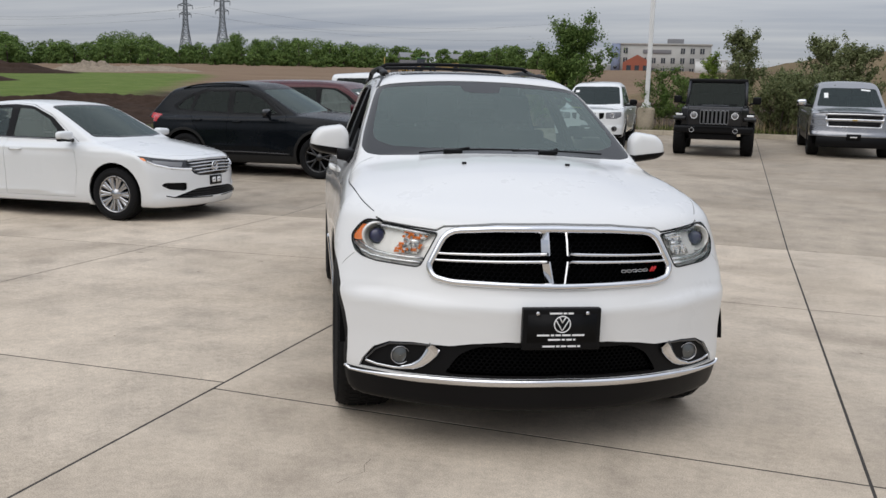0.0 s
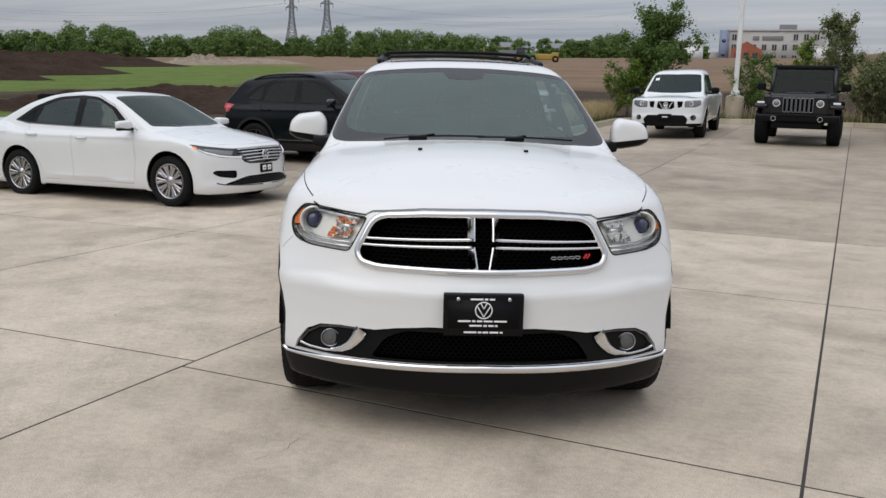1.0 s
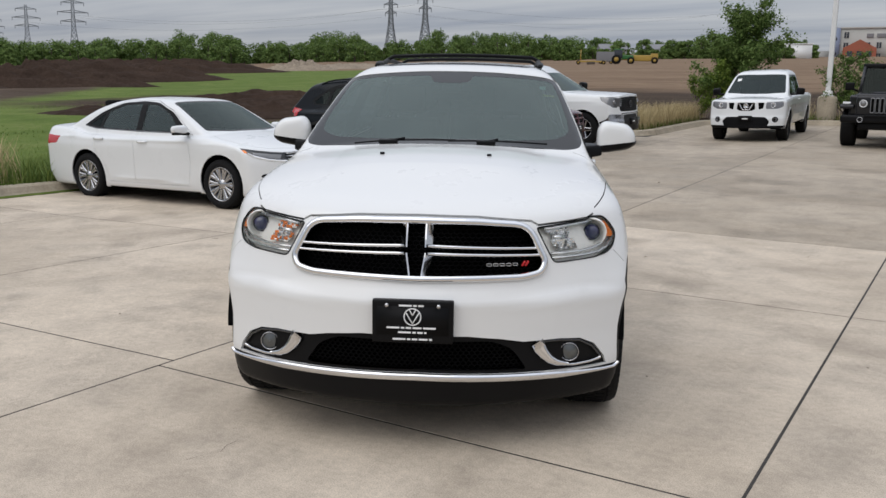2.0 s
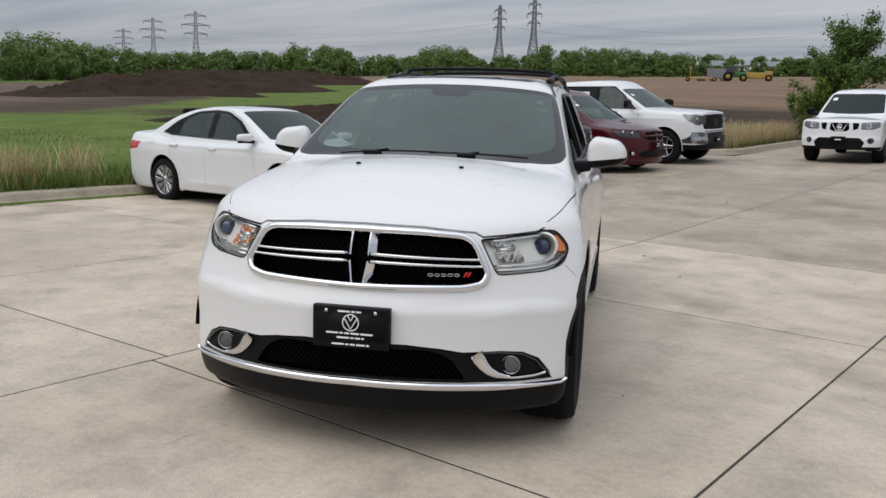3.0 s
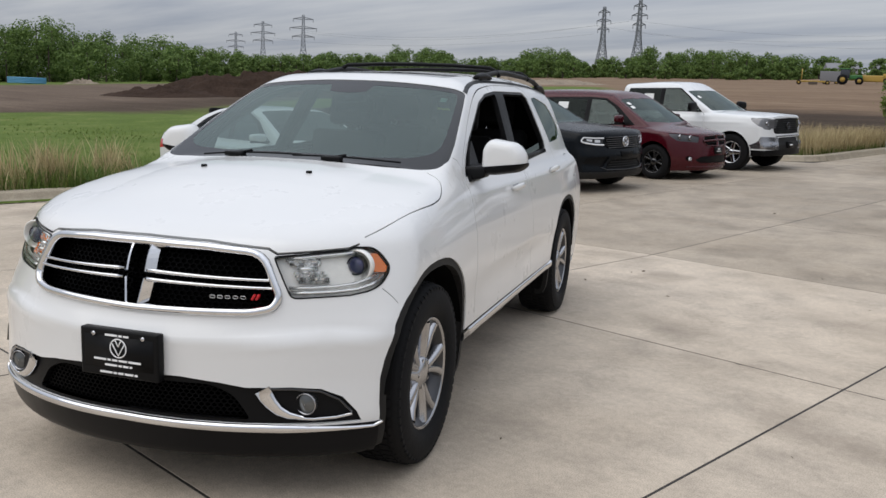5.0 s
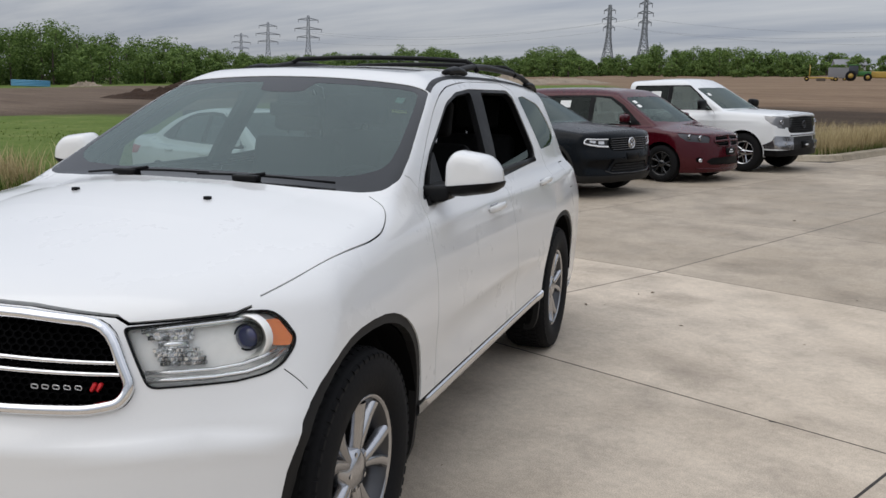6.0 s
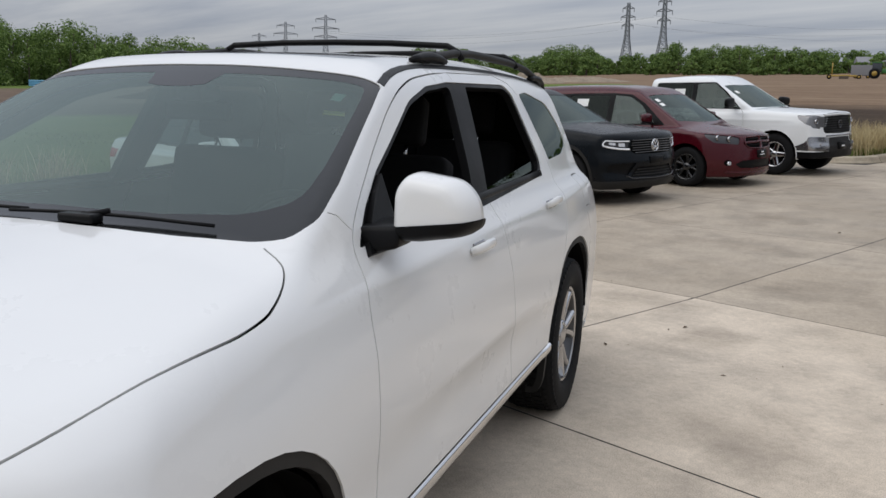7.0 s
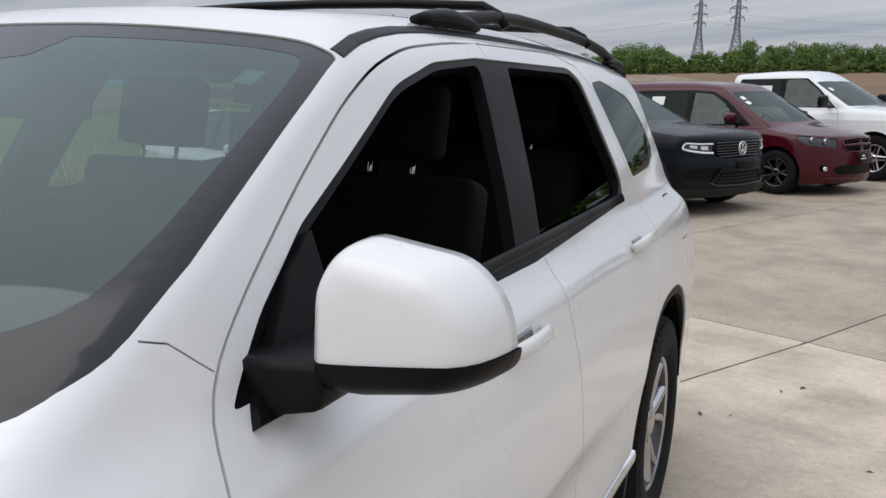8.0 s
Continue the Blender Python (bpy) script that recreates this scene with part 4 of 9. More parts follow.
suv = thing("suv", "white mid-size SUV with chrome cross-bar grille and open front windows", "car", CAR_AT)
sk = Skin(suv_shape, ((-1.0, 1.0), (-0.05, 4.98), (-0.30, 1.80)), (0.9, 4.1, 0.78), 0.033)
BODY, HOOD, BUMPER, DFL, DFR, DRL, DRR, GAP, VOID = 0, 1, 2, 3, 4, 5, 6, 20, 21
FRIT, SCREEN, GRILLE, LAMPL, LAMPR, AMBL, AMBR, BAND, ARCH, ROCK, PILLAR, SUNROOF, VAL, LOWG = 10, 11, 30, 31, 32, 33, 34, 40, 41, 43, 44, 50, 45, 46
WIN = {"left": (12, 13, 14), "right": (15, 16, 17)}

# bonnet and bumper areas
hood_side = [(0.735, 0.425), (0.752, 0.458), (0.799, 0.590), (0.825, 0.765), (0.840, 0.955), (0.836, 1.05), (0.806, 1.172), (0.772, 1.232), (0.70, 1.275)]
hood_x, hood_y = curve(list(enumerate(a for a, b in hood_side))), curve(list(enumerate(b for a, b in hood_side)))
hood_side = [(float(hood_x(np.array([k / 5]))[0]), float(hood_y(np.array([k / 5]))[0])) for k in range(5 * (len(hood_side) - 1) + 1)]
hood_nose = [(-0.72, 0.392), (-0.50, 0.232), (-0.25, 0.158), (0, 0.135), (0.25, 0.158), (0.50, 0.232), (0.72, 0.392)]
hood_line = [(-a, b) for a, b in hood_side[::-1]] + hood_nose + hood_side
sk.panel_of("top", hood_line + [(0.4, 1.20), (0, 1.165), (-0.4, 1.20)], HOOD, facing=0.25)
grille_poly = rounded([(-0.468, 0.966), (-0.25, 0.982), (0, 0.986), (0.25, 0.982), (0.468, 0.966), (0.545, 0.80), (0.525, 0.755), (0.455, 0.738), (0, 0.731), (-0.455, 0.738), (-0.525, 0.755), (-0.545, 0.80)], [0.06, 0.02, 0.02, 0.02, 0.06, 0.035, 0.02, 0.03, 0.02, 0.03, 0.02, 0.035], 4)
for s, lamp, amb in ((-1, LAMPL, AMBL), (1, LAMPR, AMBR)):
    sk.panel_of("front", [(s * a, b) for a, b in ((0.02, 0.5), (0.02, 0.986), (0.5, 0.952), (0.80, 0.99), (0.87, 0.90), (0.90, 0.80), (0.93, 0.70), (0.93, 0.20), (0.02, 0.20))] if s > 0 else [(-a, b) for a, b in ((0.0, 0.5), (0.0, 0.986), (0.5, 0.952), (0.80, 0.99), (0.87, 0.90), (0.90, 0.80), (0.93, 0.70), (0.93, 0.20), (0.0, 0.20))], BUMPER, facing=0.12, only=(BODY,))
    lamp_poly = rounded([(s * a, b) for a, b in ((0.490, 0.946), (0.714, 0.966), (0.728, 0.976), (0.782, 0.973), (0.812, 0.946), (0.842, 0.905), (0.845, 0.878), (0.832, 0.838), (0.803, 0.818), (0.745, 0.806), (0.568, 0.799))], [0.012, 0.0, 0.005, 0.02, 0.015, 0.012, 0.012, 0.02, 0.02, 0.0, 0.02], 3)
    sk.panel_of("front", lamp_poly, lamp, facing=0.02)
    sk.panel_of("front", rounded([(s * a, b) for a, b in ((0.764, 0.950), (0.800, 0.952), (0.838, 0.902), (0.838, 0.882), (0.804, 0.886))], 0.006, 2), amb, facing=0.02, only=(lamp,))
sk.panel_of("front", grille_poly, GRILLE, facing=0.2)
band = [(-0.815, 0.345), (-0.800, 0.385), (-0.755, 0.445), (-0.69, 0.478), (-0.60, 0.488), (-0.45, 0.487), (-0.36, 0.503), (-0.22, 0.517), (0.22, 0.517), (0.36, 0.503), (0.45, 0.487), (0.60, 0.488), (0.69, 0.478), (0.755, 0.445), (0.800, 0.385), (0.815, 0.345), (0.5, 0.352), (0, 0.362), (-0.5, 0.352)]
sk.panel_of("front", band, BAND, facing=0.1)
lowg = rounded([(-0.47, 0.368), (-0.41, 0.455), (-0.33, 0.492), (0.33, 0.492), (0.41, 0.455), (0.47, 0.368), (0, 0.376)], [0.02, 0.03, 0.04, 0.04, 0.03, 0.02, 0.0], 3)
sk.panel_of("front", lowg, LOWG, facing=0.1)
sk.panel_of("front", [(-0.98, 0.338), (-0.815, 0.338), (-0.5, 0.345), (0, 0.355), (0.5, 0.345), (0.815, 0.338), (0.98, 0.338), (0.98, 0.1), (-0.98, 0.1)], VAL, facing=-0.3, only=(BODY, BUMPER))
for f in sk.bm.faces:
    if f[sk.panel] == VAL and f.calc_center_median().y > 0.46:
        f[sk.panel] = VOID
# windscreen with its dark border
edge = [(0.50, 1.245), (0.665, 1.285), (0.737, 1.325), (0.758, 1.42), (0.737, 1.573), (0.706, 1.725), (0.665, 1.926), (0.633, 2.062)]
screen = [(0.0, 1.19), (0.25, 1.202)] + rounded([(0.40, 1.222)] + edge + [(0.60, 2.058)], [0, 0, 0.02, 0.06, 0.04, 0, 0, 0, 0.012, 0], 3) + [(0.35, 2.052), (0.0, 2.046)]
screen = screen + [(-a, b) for a, b in screen[-2:0:-1]]
sk.panel_of("top", screen, FRIT, facing=0.3)
inner = [(0.0, 1.285), (0.25, 1.295)] + rounded([(0.40, 1.315), (0.59, 1.365), (0.690, 1.455), (0.680, 1.60), (0.658, 1.74), (0.626, 1.925), (0.604, 2.012), (0.50, 2.014)], [0, 0.05, 0.07, 0, 0, 0, 0.03, 0], 3) + [(0.3, 2.002), (0.13, 1.994), (0.105, 1.92), (0.06, 1.905), (0.0, 1.902)]
inner = inner + [(-a, b) for a, b in inner[-2:0:-1]]
sk.panel_of("top", inner, SCREEN, facing=0.3)
sk.panel_of("top", rounded([(-0.47, 2.20), (0, 2.165), (0.47, 2.20), (0.47, 3.00), (-0.47, 3.00)], [0.05, 0, 0.05, 0.05, 0.05], 3), SUNROOF, facing=0.6)
# flanks


def arch_line(ax, inset):
    """A wheel opening, a little squarer than a circle."""
    out = []
    for k in range(44):
        a = 2 * math.pi * k / 44
        c, q = math.cos(a), math.sin(a)
        out.append((ax + math.copysign(abs(c) ** (2 / 2.4), c) * (0.475 - inset), 0.405 + math.copysign(abs(q) ** (2 / 2.4), q) * (0.468 - inset)))
    return out


fdoor = rounded([(1.455, 0.46), (1.445, 0.80), (1.465, 1.02), (1.496, 1.10), (1.553, 1.198), (1.653, 1.277), (1.80, 1.372), (2.007, 1.490), (2.15, 1.548), (2.312, 1.588), (2.55, 1.612), (2.74, 1.622), (2.66, 1.16), (2.72, 0.46)], [0, 0.1, 0.05, 0.05, 0.05, 0.05, 0.1, 0.08, 0.06, 0.08, 0.08, 0, 0.05, 0], 3)
rdoor = [(2.72, 0.46), (2.66, 1.16), (2.74, 1.622), (3.35, 1.632), (3.52, 1.60), (3.62, 1.52), (3.78, 1.20), (3.74, 1.02), (3.60, 0.915), (3.42, 0.74), (3.34, 0.60), (3.32, 0.46)]
fwin = rounded([(1.62, 1.188), (1.72, 1.270), (1.797, 1.315), (1.949, 1.385), (2.204, 1.505), (2.414, 1.553), (2.660, 1.573), (2.522, 1.182)], [0.01, 0.02, 0.02, 0.02, 0.05, 0.03, 0.03, 0.015], 3)
rwin = rounded([(2.692, 1.188), (2.85, 1.575), (3.41, 1.578), (3.475, 1.545), (3.575, 1.245), (3.52, 1.212)], [0.015, 0.02, 0.04, 0.03, 0.03, 0.02], 3)
qwin = rounded([(3.80, 1.245), (3.62, 1.555), (3.78, 1.565), (4.18, 1.515), (4.36, 1.40), (4.42, 1.30), (4.20, 1.255)], [0.02, 0.03, 0.03, 0.06, 0.04, 0.04, 0.03], 3)
trimw = rounded([(1.56, 1.155), (1.66, 1.243), (1.79, 1.329), (1.945, 1.399), (2.20, 1.519), (2.41, 1.567), (2.66, 1.587), (3.42, 1.593), (3.495, 1.552), (3.605, 1.24), (3.56, 1.190), (2.6, 1.152)], [0.01, 0.02, 0.02, 0.02, 0.05, 0.03, 0, 0.04, 0.03, 0.03, 0.03, 0], 3)
for view, fd, rd in (("left", DFL, DRL), ("right", DFR, DRR)):
    sk.panel_of(view, rdoor, rd, facing=0.15, only=(BODY,))
    sk.panel_of(view, fdoor, fd, facing=0.15, only=(BODY, rd))
    sk.gap(view, fdoor, GAP, 0.0024, facing=0.15)
    sk.gap(view, rdoor[1:], GAP, 0.0024, facing=0.15)
    sk.gap(view, [(1.467, 1.252), (1.501, 1.242), (1.553, 1.200)], GAP, 0.0012, facing=0.02)
    sk.panel_of(view, trimw, PILLAR, facing=0.1)
    for poly, pid in zip((fwin, rwin, qwin), WIN[view]):
        sk.panel_of(view, poly, pid, facing=0.1)
    sk.panel_of(view, [(1.16, 0.462), (3.46, 0.462), (3.46, 0.1), (1.16, 0.1)], ROCK, facing=-0.5, only=(BODY, DFL, DFR, DRL, DRR))
    sk.panel_of(view, [(1.16, 0.395), (3.46, 0.395), (3.46, 0.1), (1.16, 0.1)], VOID, facing=-0.9, only=(ROCK, BODY, DFL, DFR, DRL, DRR))
    for ax in (AXF, AXR):
        sk.panel_of(view, arch_line(ax, 0.0), ARCH + (100 if view == "left" else 200) + (10 if ax == AXF else 20), facing=0.0)
        sk.panel_of(view, arch_line(ax, 0.030), VOID, facing=-0.3)
    sk.gap(view, rounded([(4.22, 0.98), (4.40, 0.98), (4.40, 1.14), (4.22, 1.14)], 0.03, 3), GAP, 0.0025, closed=True, facing=0.2)
    sk.gap(view, [(0.418, 0.825), (0.436, 0.795), (0.449, 0.768)], GAP, 0.0014, facing=0.15)
for s in (-1, 1):
    sk.gap("top", [(s * a, b) for a, b in hood_side[4:]], GAP, 0.0022, facing=0.1, only=(BODY, HOOD, BUMPER))
nose = [(0.736, 0.982), (0.714, 0.971), (0.60, 0.962), (0.50, 0.955), (0.468, 0.972), (0.25, 0.990), (0.0, 0.994)]
sk.gap("front", nose + [(-a, b) for a, b in nose[-2::-1]], GAP, 0.0042, facing=0.02, only=(BODY, HOOD, BUMPER))

sk.take((BODY,), "body", M_WHITE, suv, rim=0.016)
sk.take((HOOD,), "hood", M_WHITE, suv, rim=0.016)
bumper = sk.take((BUMPER,), "front_bumper", M_WHITE, suv, rim=0.02)
doors = {}
for pid in (DFL, DFR, DRL, DRR):
    doors[pid] = sk.take((pid,), "door", M_WHITE, suv, rim=0.018)
sk.take((FRIT,), "windshield_border", M_FRIT, suv, "black ceramic border of the windscreen", shift=-0.003, rim=0.004)
screen_ob = sk.take((SCREEN,), "windshield", M_GLASS, suv, "faintly green laminated glass", shift=-0.0035)
sk.take((SUNROOF,), "sunroof", M_GLOSS, suv, "dark glass sunroof panel", shift=-0.004, rim=0.01)
sk.take((PILLAR,), "window_trim", M_PLASTIC, suv, "satin black window surround", shift=-0.004, rim=0.03)
for view in ("left", "right"):
    sk.take((WIN[view][2],), "quarter_window", M_PRIV, suv, "dark privacy glass", shift=-0.004, rim=0.004)
for off in (110, 120, 210, 220):
    sk.take((ARCH + off,), "wheel_arch_trim", M_TRIM, suv, "dark grey plastic arch lip", shift=-0.006, rim=0.03, whole=True)
sk.take((ROCK,), "rocker_panel", M_PLASTIC, suv, "black plastic sill", shift=-0.012, rim=0.02)
sk.take((VAL,), "front_valance", M_SATIN, suv, "black lower lip", shift=0.002, rim=0.03, whole=True)
sk.take((BAND,), "lower_fascia", M_PLASTIC, suv, "black fog-lamp band", shift=-0.012, rim=0.02)
# sheets behind the meshes, the depth's shade painted in as near-black
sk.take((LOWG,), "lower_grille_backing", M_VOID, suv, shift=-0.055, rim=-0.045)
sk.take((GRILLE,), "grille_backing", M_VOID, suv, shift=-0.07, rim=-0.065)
for f in sk.bm.faces:
    if f[sk.panel] in (BODY, DFL, DFR, DRL, DRR, HOOD) and f.calc_center_median().z < 0.5:
        f[sk.panel] = VOID
sk.take((BODY, DFL, DFR, DRL, DRR), "interior_lining", M_DASH, suv, shift=-0.03, rim=0.0)


def honeycomb(poly, cell, web, depth, name, parent, back):
    """Hexagon mesh of a grille inside an outline of the front view."""
    xs_, zs_ = [p[0] for p in poly], [p[1] for p in poly]
    cells, r = [], 0
    z = min(zs_)
    while z < max(zs_):
        x = min(xs_) + (cell * 0.5 if r % 2 else 0)
        while x < max(xs_):
            if inside(poly, x, z) or inside(poly, x + cell * 0.3, z) or inside(poly, x - cell * 0.3, z):
                cells.append((x, z))
            x += cell
        z += cell * 0.62
        r += 1
    ring = [(0.5, -0.16), (0.5, 0.16), (0, 0.46), (-0.5, 0.16), (-0.5, -0.16), (0, -0.46)]
    pts = []
    for x, z in cells:
        pts += [(x + a * cell, z + b * cell * 0.95) for a, b in ring] + [(x + a * (cell - 2 * web), z + b * (cell * 0.95 - 2 * web)) for a, b in ring]
    place, _ = sk.on_many("front", pts)
    place[:, 1] += back
    n = len(place)
    verts = place.tolist() + (place + (0, depth, 0)).tolist()
    faces = []
    for c in range(len(cells)):
        for k in range(6):
            a, b = c * 12 + k, c * 12 + (k + 1) % 6
            faces.append((a, b, b + 6, a + 6))
            faces.append((a + 6, b + 6, b + 6 + n, a + 6 + n))
    return soup(name, verts, faces, M_MESH, parent, smooth=False)


honeycomb(grille_poly, 0.026, 0.0020, 0.014, "grille_mesh", suv, 0.055)
honeycomb(lowg, 0.023, 0.0026, 0.018, "lower_grille_mesh", suv, 0.030)
small = [(a * 0.975, 0.86 + (b - 0.86) * 0.90) for a, b in grille_poly]
ribbon_on(sk, "front", small, 0.0150, 0.018, "grille_surround", M_CHROME, suv, "chrome surround", closed=True)
def bracket(s, z_bar, z_end, x_top, x_end):
    """Chrome upright beside the grille's centre, its face turned outward into the opening."""
    verts, m = [], 6
    for k in range(m + 1):
        u = k / m
        z = z_bar + (z_end - z_bar) * u
        xi = x_top + (x_end - x_top) * u
        p, _ = sk.on("front", s * xi, z)
        y = p.y
        for dx, dy in ((0.0, 0.03), (0.0, -0.006), (0.006, -0.009), (0.030, 0.022), (0.031, 0.045)):
            verts.append((s * (xi + dx), y + dy, z))
    faces = [(k * 5 + q, k * 5 + q + 1, k * 5 + 6 + q, k * 5 + 5 + q) for k in range(m) for q in range(4)]
    faces += [(0, 1, 2, 3, 4), tuple(m * 5 + q for q in (4, 3, 2, 1, 0))]
    return soup("grille_upright", verts, faces, M_CHROME, suv, "chrome upright of the cross")


for s in (-1, 1):
    ribbon_on(sk, "front", [(s * 0.515, 0.862), (s * 0.30, 0.868), (s * 0.05, 0.876)], (0.0055, 0.0075), 0.010, "grille_bar", M_CHROME, suv, "chrome cross bar", dense=0.03)
    ribbon_on(sk, "front", [(s * 0.520, 0.835), (s * 0.30, 0.840), (s * 0.05, 0.845)], (0.0055, 0.0075), 0.010, "grille_bar", M_CHROME, suv, "chrome cross bar", dense=0.03)
    bracket(s, 0.872, 0.965, 0.036, 0.036)
    bracket(s, 0.849, 0.748, 0.036, 0.020)
ribbon_on(sk, "front", [(-0.868, 0.335), (-0.845, 0.324), (-0.80, 0.325), (-0.5, 0.336), (0, 0.346), (0.5, 0.336), (0.80, 0.325), (0.845, 0.324), (0.868, 0.335)], 0.0165, 0.012, "bumper_chrome_strip", M_CHROME, suv, "bright chrome strip", taper=0.16)
# badge: plain silver blocks and two red slashes
for k in range(5):
    p, n = sk.on("front", 0.300 + 0.0268 * k, 0.800)
    v, f = tube([(p.x + a * 0.0098, p.y + 0.010, p.z + b * 0.0050) for a, b in rounded([(-1, -1), (1, -1), (1, 1), (-1, 1)], 0.5, 2)], 0.0017, True, 5, up=(0, 1, 0))
    soup("badge_block", v, f, M_SILVERMARK, suv, smooth=True)
for k in range(2):
    p, n = sk.on("front", 0.441 + 0.014 * k, 0.802)
    bm = box_bm(-0.0045, 0.0045, -0.006, 0.006, -0.013, 0.013, 0.002, 1)
    bmesh.ops.transform(bm, matrix=Matrix.Translation(p + Vector((0, 0.012, 0))) @ pose(0, 0, 0, 0, 32, 0), verts=bm.verts[:])
    part("badge_slash", bm, M_REDMARK, suv)

# head lamps
lamp_rng = random.Random(12)
for s, lamp, amb in ((-1, LAMPL, AMBL), (1, LAMPR, AMBR)):
    hl = sk.take((lamp, amb), "headlamp", M_LENS, suv, "clear lens over bright reflectors and amber marker", shift=0.001)
    hl.visible_shadow = False
    sk.take((lamp, amb), "reflector_tub", M_TUB, hl, shift=-0.040, rim=-0.038)
    sk.take((amb,), "amber_marker", M_AMBER, hl, "amber side marker", shift=-0.008, rim=0.02)
    outline = rounded([(s * a, b) for a, b in ((0.492, 0.945), (0.714, 0.965), (0.728, 0.974), (0.782, 0.972), (0.812, 0.945), (0.841, 0.905), (0.844, 0.878), (0.831, 0.839), (0.803, 0.819), (0.745, 0.807), (0.569, 0.800))], [0.012, 0, 0.005, 0.02, 0.015, 0.012, 0.012, 0.02, 0.02, 0, 0.02], 3)
    ribbon_on(sk, "front", outline, 0.0028, 0.003, "lamp_gasket", M_PLASTIC, hl, closed=True, dense=0.02)

    def rod(points, back, r, mat, name):
        pl, nn = sk.on_many("front", [(s * a, b) for a, b in points])
        v, f = tube([Vector(p) - Vector(n) * back for p, n in zip(pl, nn)], r, sides=8)
        soup(name, v, f, mat, hl, smooth=True)
    rod([(0.53, 0.939), (0.60, 0.947), (0.67, 0.953), (0.72, 0.957), (0.755, 0.962)], 0.014, 0.0085, M_REFL, "lamp_brow")
    rod([(0.556, 0.838), (0.62, 0.838), (0.70, 0.841), (0.752, 0.848), (0.79, 0.862), (0.815, 0.876)], 0.012, 0.006, M_REFL, "light_bar")
    rod([(0.558, 0.820), (0.62, 0.820), (0.70, 0.822), (0.765, 0.828), (0.805, 0.842), (0.832, 0.872)], 0.008, 0.0075, M_REFL, "light_bar")
    pr, n = sk.on("front", s * 0.736, 0.905)
    base = pr + Vector((0, 0.034, 0))
    prof = [(0.030, 0.001), (0.028, 0.034), (0.016, 0.050), (-0.004, 0.060), (-0.008, 0.064), (-0.004, 0.067), (0.02, 0.068)]
    v, f = lathe(prof, 30, "y")
    soup("projector_bowl", [Vector((q[0] * (1.55 if q[0] * s < 0 else 0.98), q[1] - 0.10 * q[0] * -s * (1 if q[0] * s < 0 else 0), q[2] * 0.92)) + base for q in v], f, M_BEZEL, hl, smooth=True)
    v, f = lathe([(0.02, 0.038), (-0.004, 0.037), (-0.006, 0.0355), (-0.004, 0.033), (0.0, 0.032)], 26, "y")
    soup("projector_ring", [Vector(q) + base for q in v], f, M_GLOSS, hl, smooth=True)
    bm = bmesh.new()
    bmesh.ops.create_uvsphere(bm, u_segments=20, v_segments=12, radius=0.0335)
    bmesh.ops.transform(bm, matrix=Matrix.Translation(base + Vector((0, 0.002, 0))) @ Matrix.Diagonal((1, 0.62, 1, 1)), verts=bm.verts[:])
    part("projector_lens", bm, M_PROJ, hl)
    rod([(0.572, 0.905), (0.60, 0.906), (0.636, 0.908)], 0.022, 0.011, M_REFL, "signal_bar")
    for r, (zz, x0, x1) in enumerate(((0.942, 0.540, 0.632), (0.932, 0.546, 0.636), (0.922, 0.552, 0.640), (0.892, 0.568, 0.655), (0.881, 0.575, 0.664), (0.870, 0.582, 0.672), (0.859, 0.590, 0.676))):
        for k in range(9):
            p, n = sk.on("front", s * (x0 + (x1 - x0) * k / 8), zz)
            bm = box_bm(-0.0056, 0.0056, -0.006, 0.006, -0.0050, 0.0050, 0.0012, 1)
            bmesh.ops.transform(bm, matrix=Matrix.Translation(p - n * 0.022) @ pose(0, 0, 0, lamp_rng.uniform(-14, 14), 0, lamp_rng.uniform(-16, 16)), verts=bm.verts[:])
            # amber facets on one side: the bulb's reflection put into their colour
            part("signal_facet", bm, M_AMBER if lamp_rng.random() < (0.42 if s < 0 else 0.0) else M_REFL if lamp_rng.random() < 0.75 else M_BUMPER, hl, smooth=False)

# fog lamps in the black band
for s in (-1, 1):
    p, n = sk.on("front", s * 0.645, 0.425)
    v, f = lathe([(0.03, 0.001), (0.028, 0.036), (-0.002, 0.0405), (-0.008, 0.040), (-0.009, 0.0375), (0.0, 0.036)], 28, "y")
    fog = soup("fog_lamp", [Vector(q) + p + Vector((0, 0.004, 0)) for q in v], f, M_BUMPER, suv, "round fog lamp in a grey ring", smooth=True)
    v, f = lathe([(-0.010, 0.001), (-0.007, 0.02), (0.0, 0.0365)], 24, "y")
    fl_ = soup("fog_lens", [Vector(q) + p + Vector((0, 0.004, 0)) for q in v], f, M_FOGLENS, fog, smooth=True)
    fl_.visible_shadow = False
    v, f = lathe([(0.002, 0.001), (0.010, 0.035)], 24, "y")
    soup("fog_reflector", [Vector(q) + p + Vector((0, 0.004, 0)) for q in v], f, M_BEZEL, fog, smooth=True)
    ribbon_on(sk, "front", [(s * 0.506, 0.480), (s * 0.520, 0.454), (s * 0.538, 0.428), (s * 0.562, 0.403), (s * 0.594, 0.385), (s * 0.640, 0.3745)], (0.030, 0.006), 0.006, "fog_bezel", M_CHROME, suv, "chrome fog-lamp bezel", dense=0.015)
    ribbon_on(sk, "front", [(s * 0.620, 0.3735), (s * 0.67, 0.368), (s * 0.74, 0.370), (s * 0.785, 0.378)], 0.005, 0.004, "fog_bezel", M_CHROME, suv, dense=0.02)
    ribbon_on(sk, "front", [(s * 0.500, 0.482), (s * 0.60, 0.480), (s * 0.69, 0.468), (s * 0.745, 0.435), (s * 0.785, 0.385)], 0.004, 0.002, "fog_bezel_edge", M_GLOSS, suv, dense=0.02)

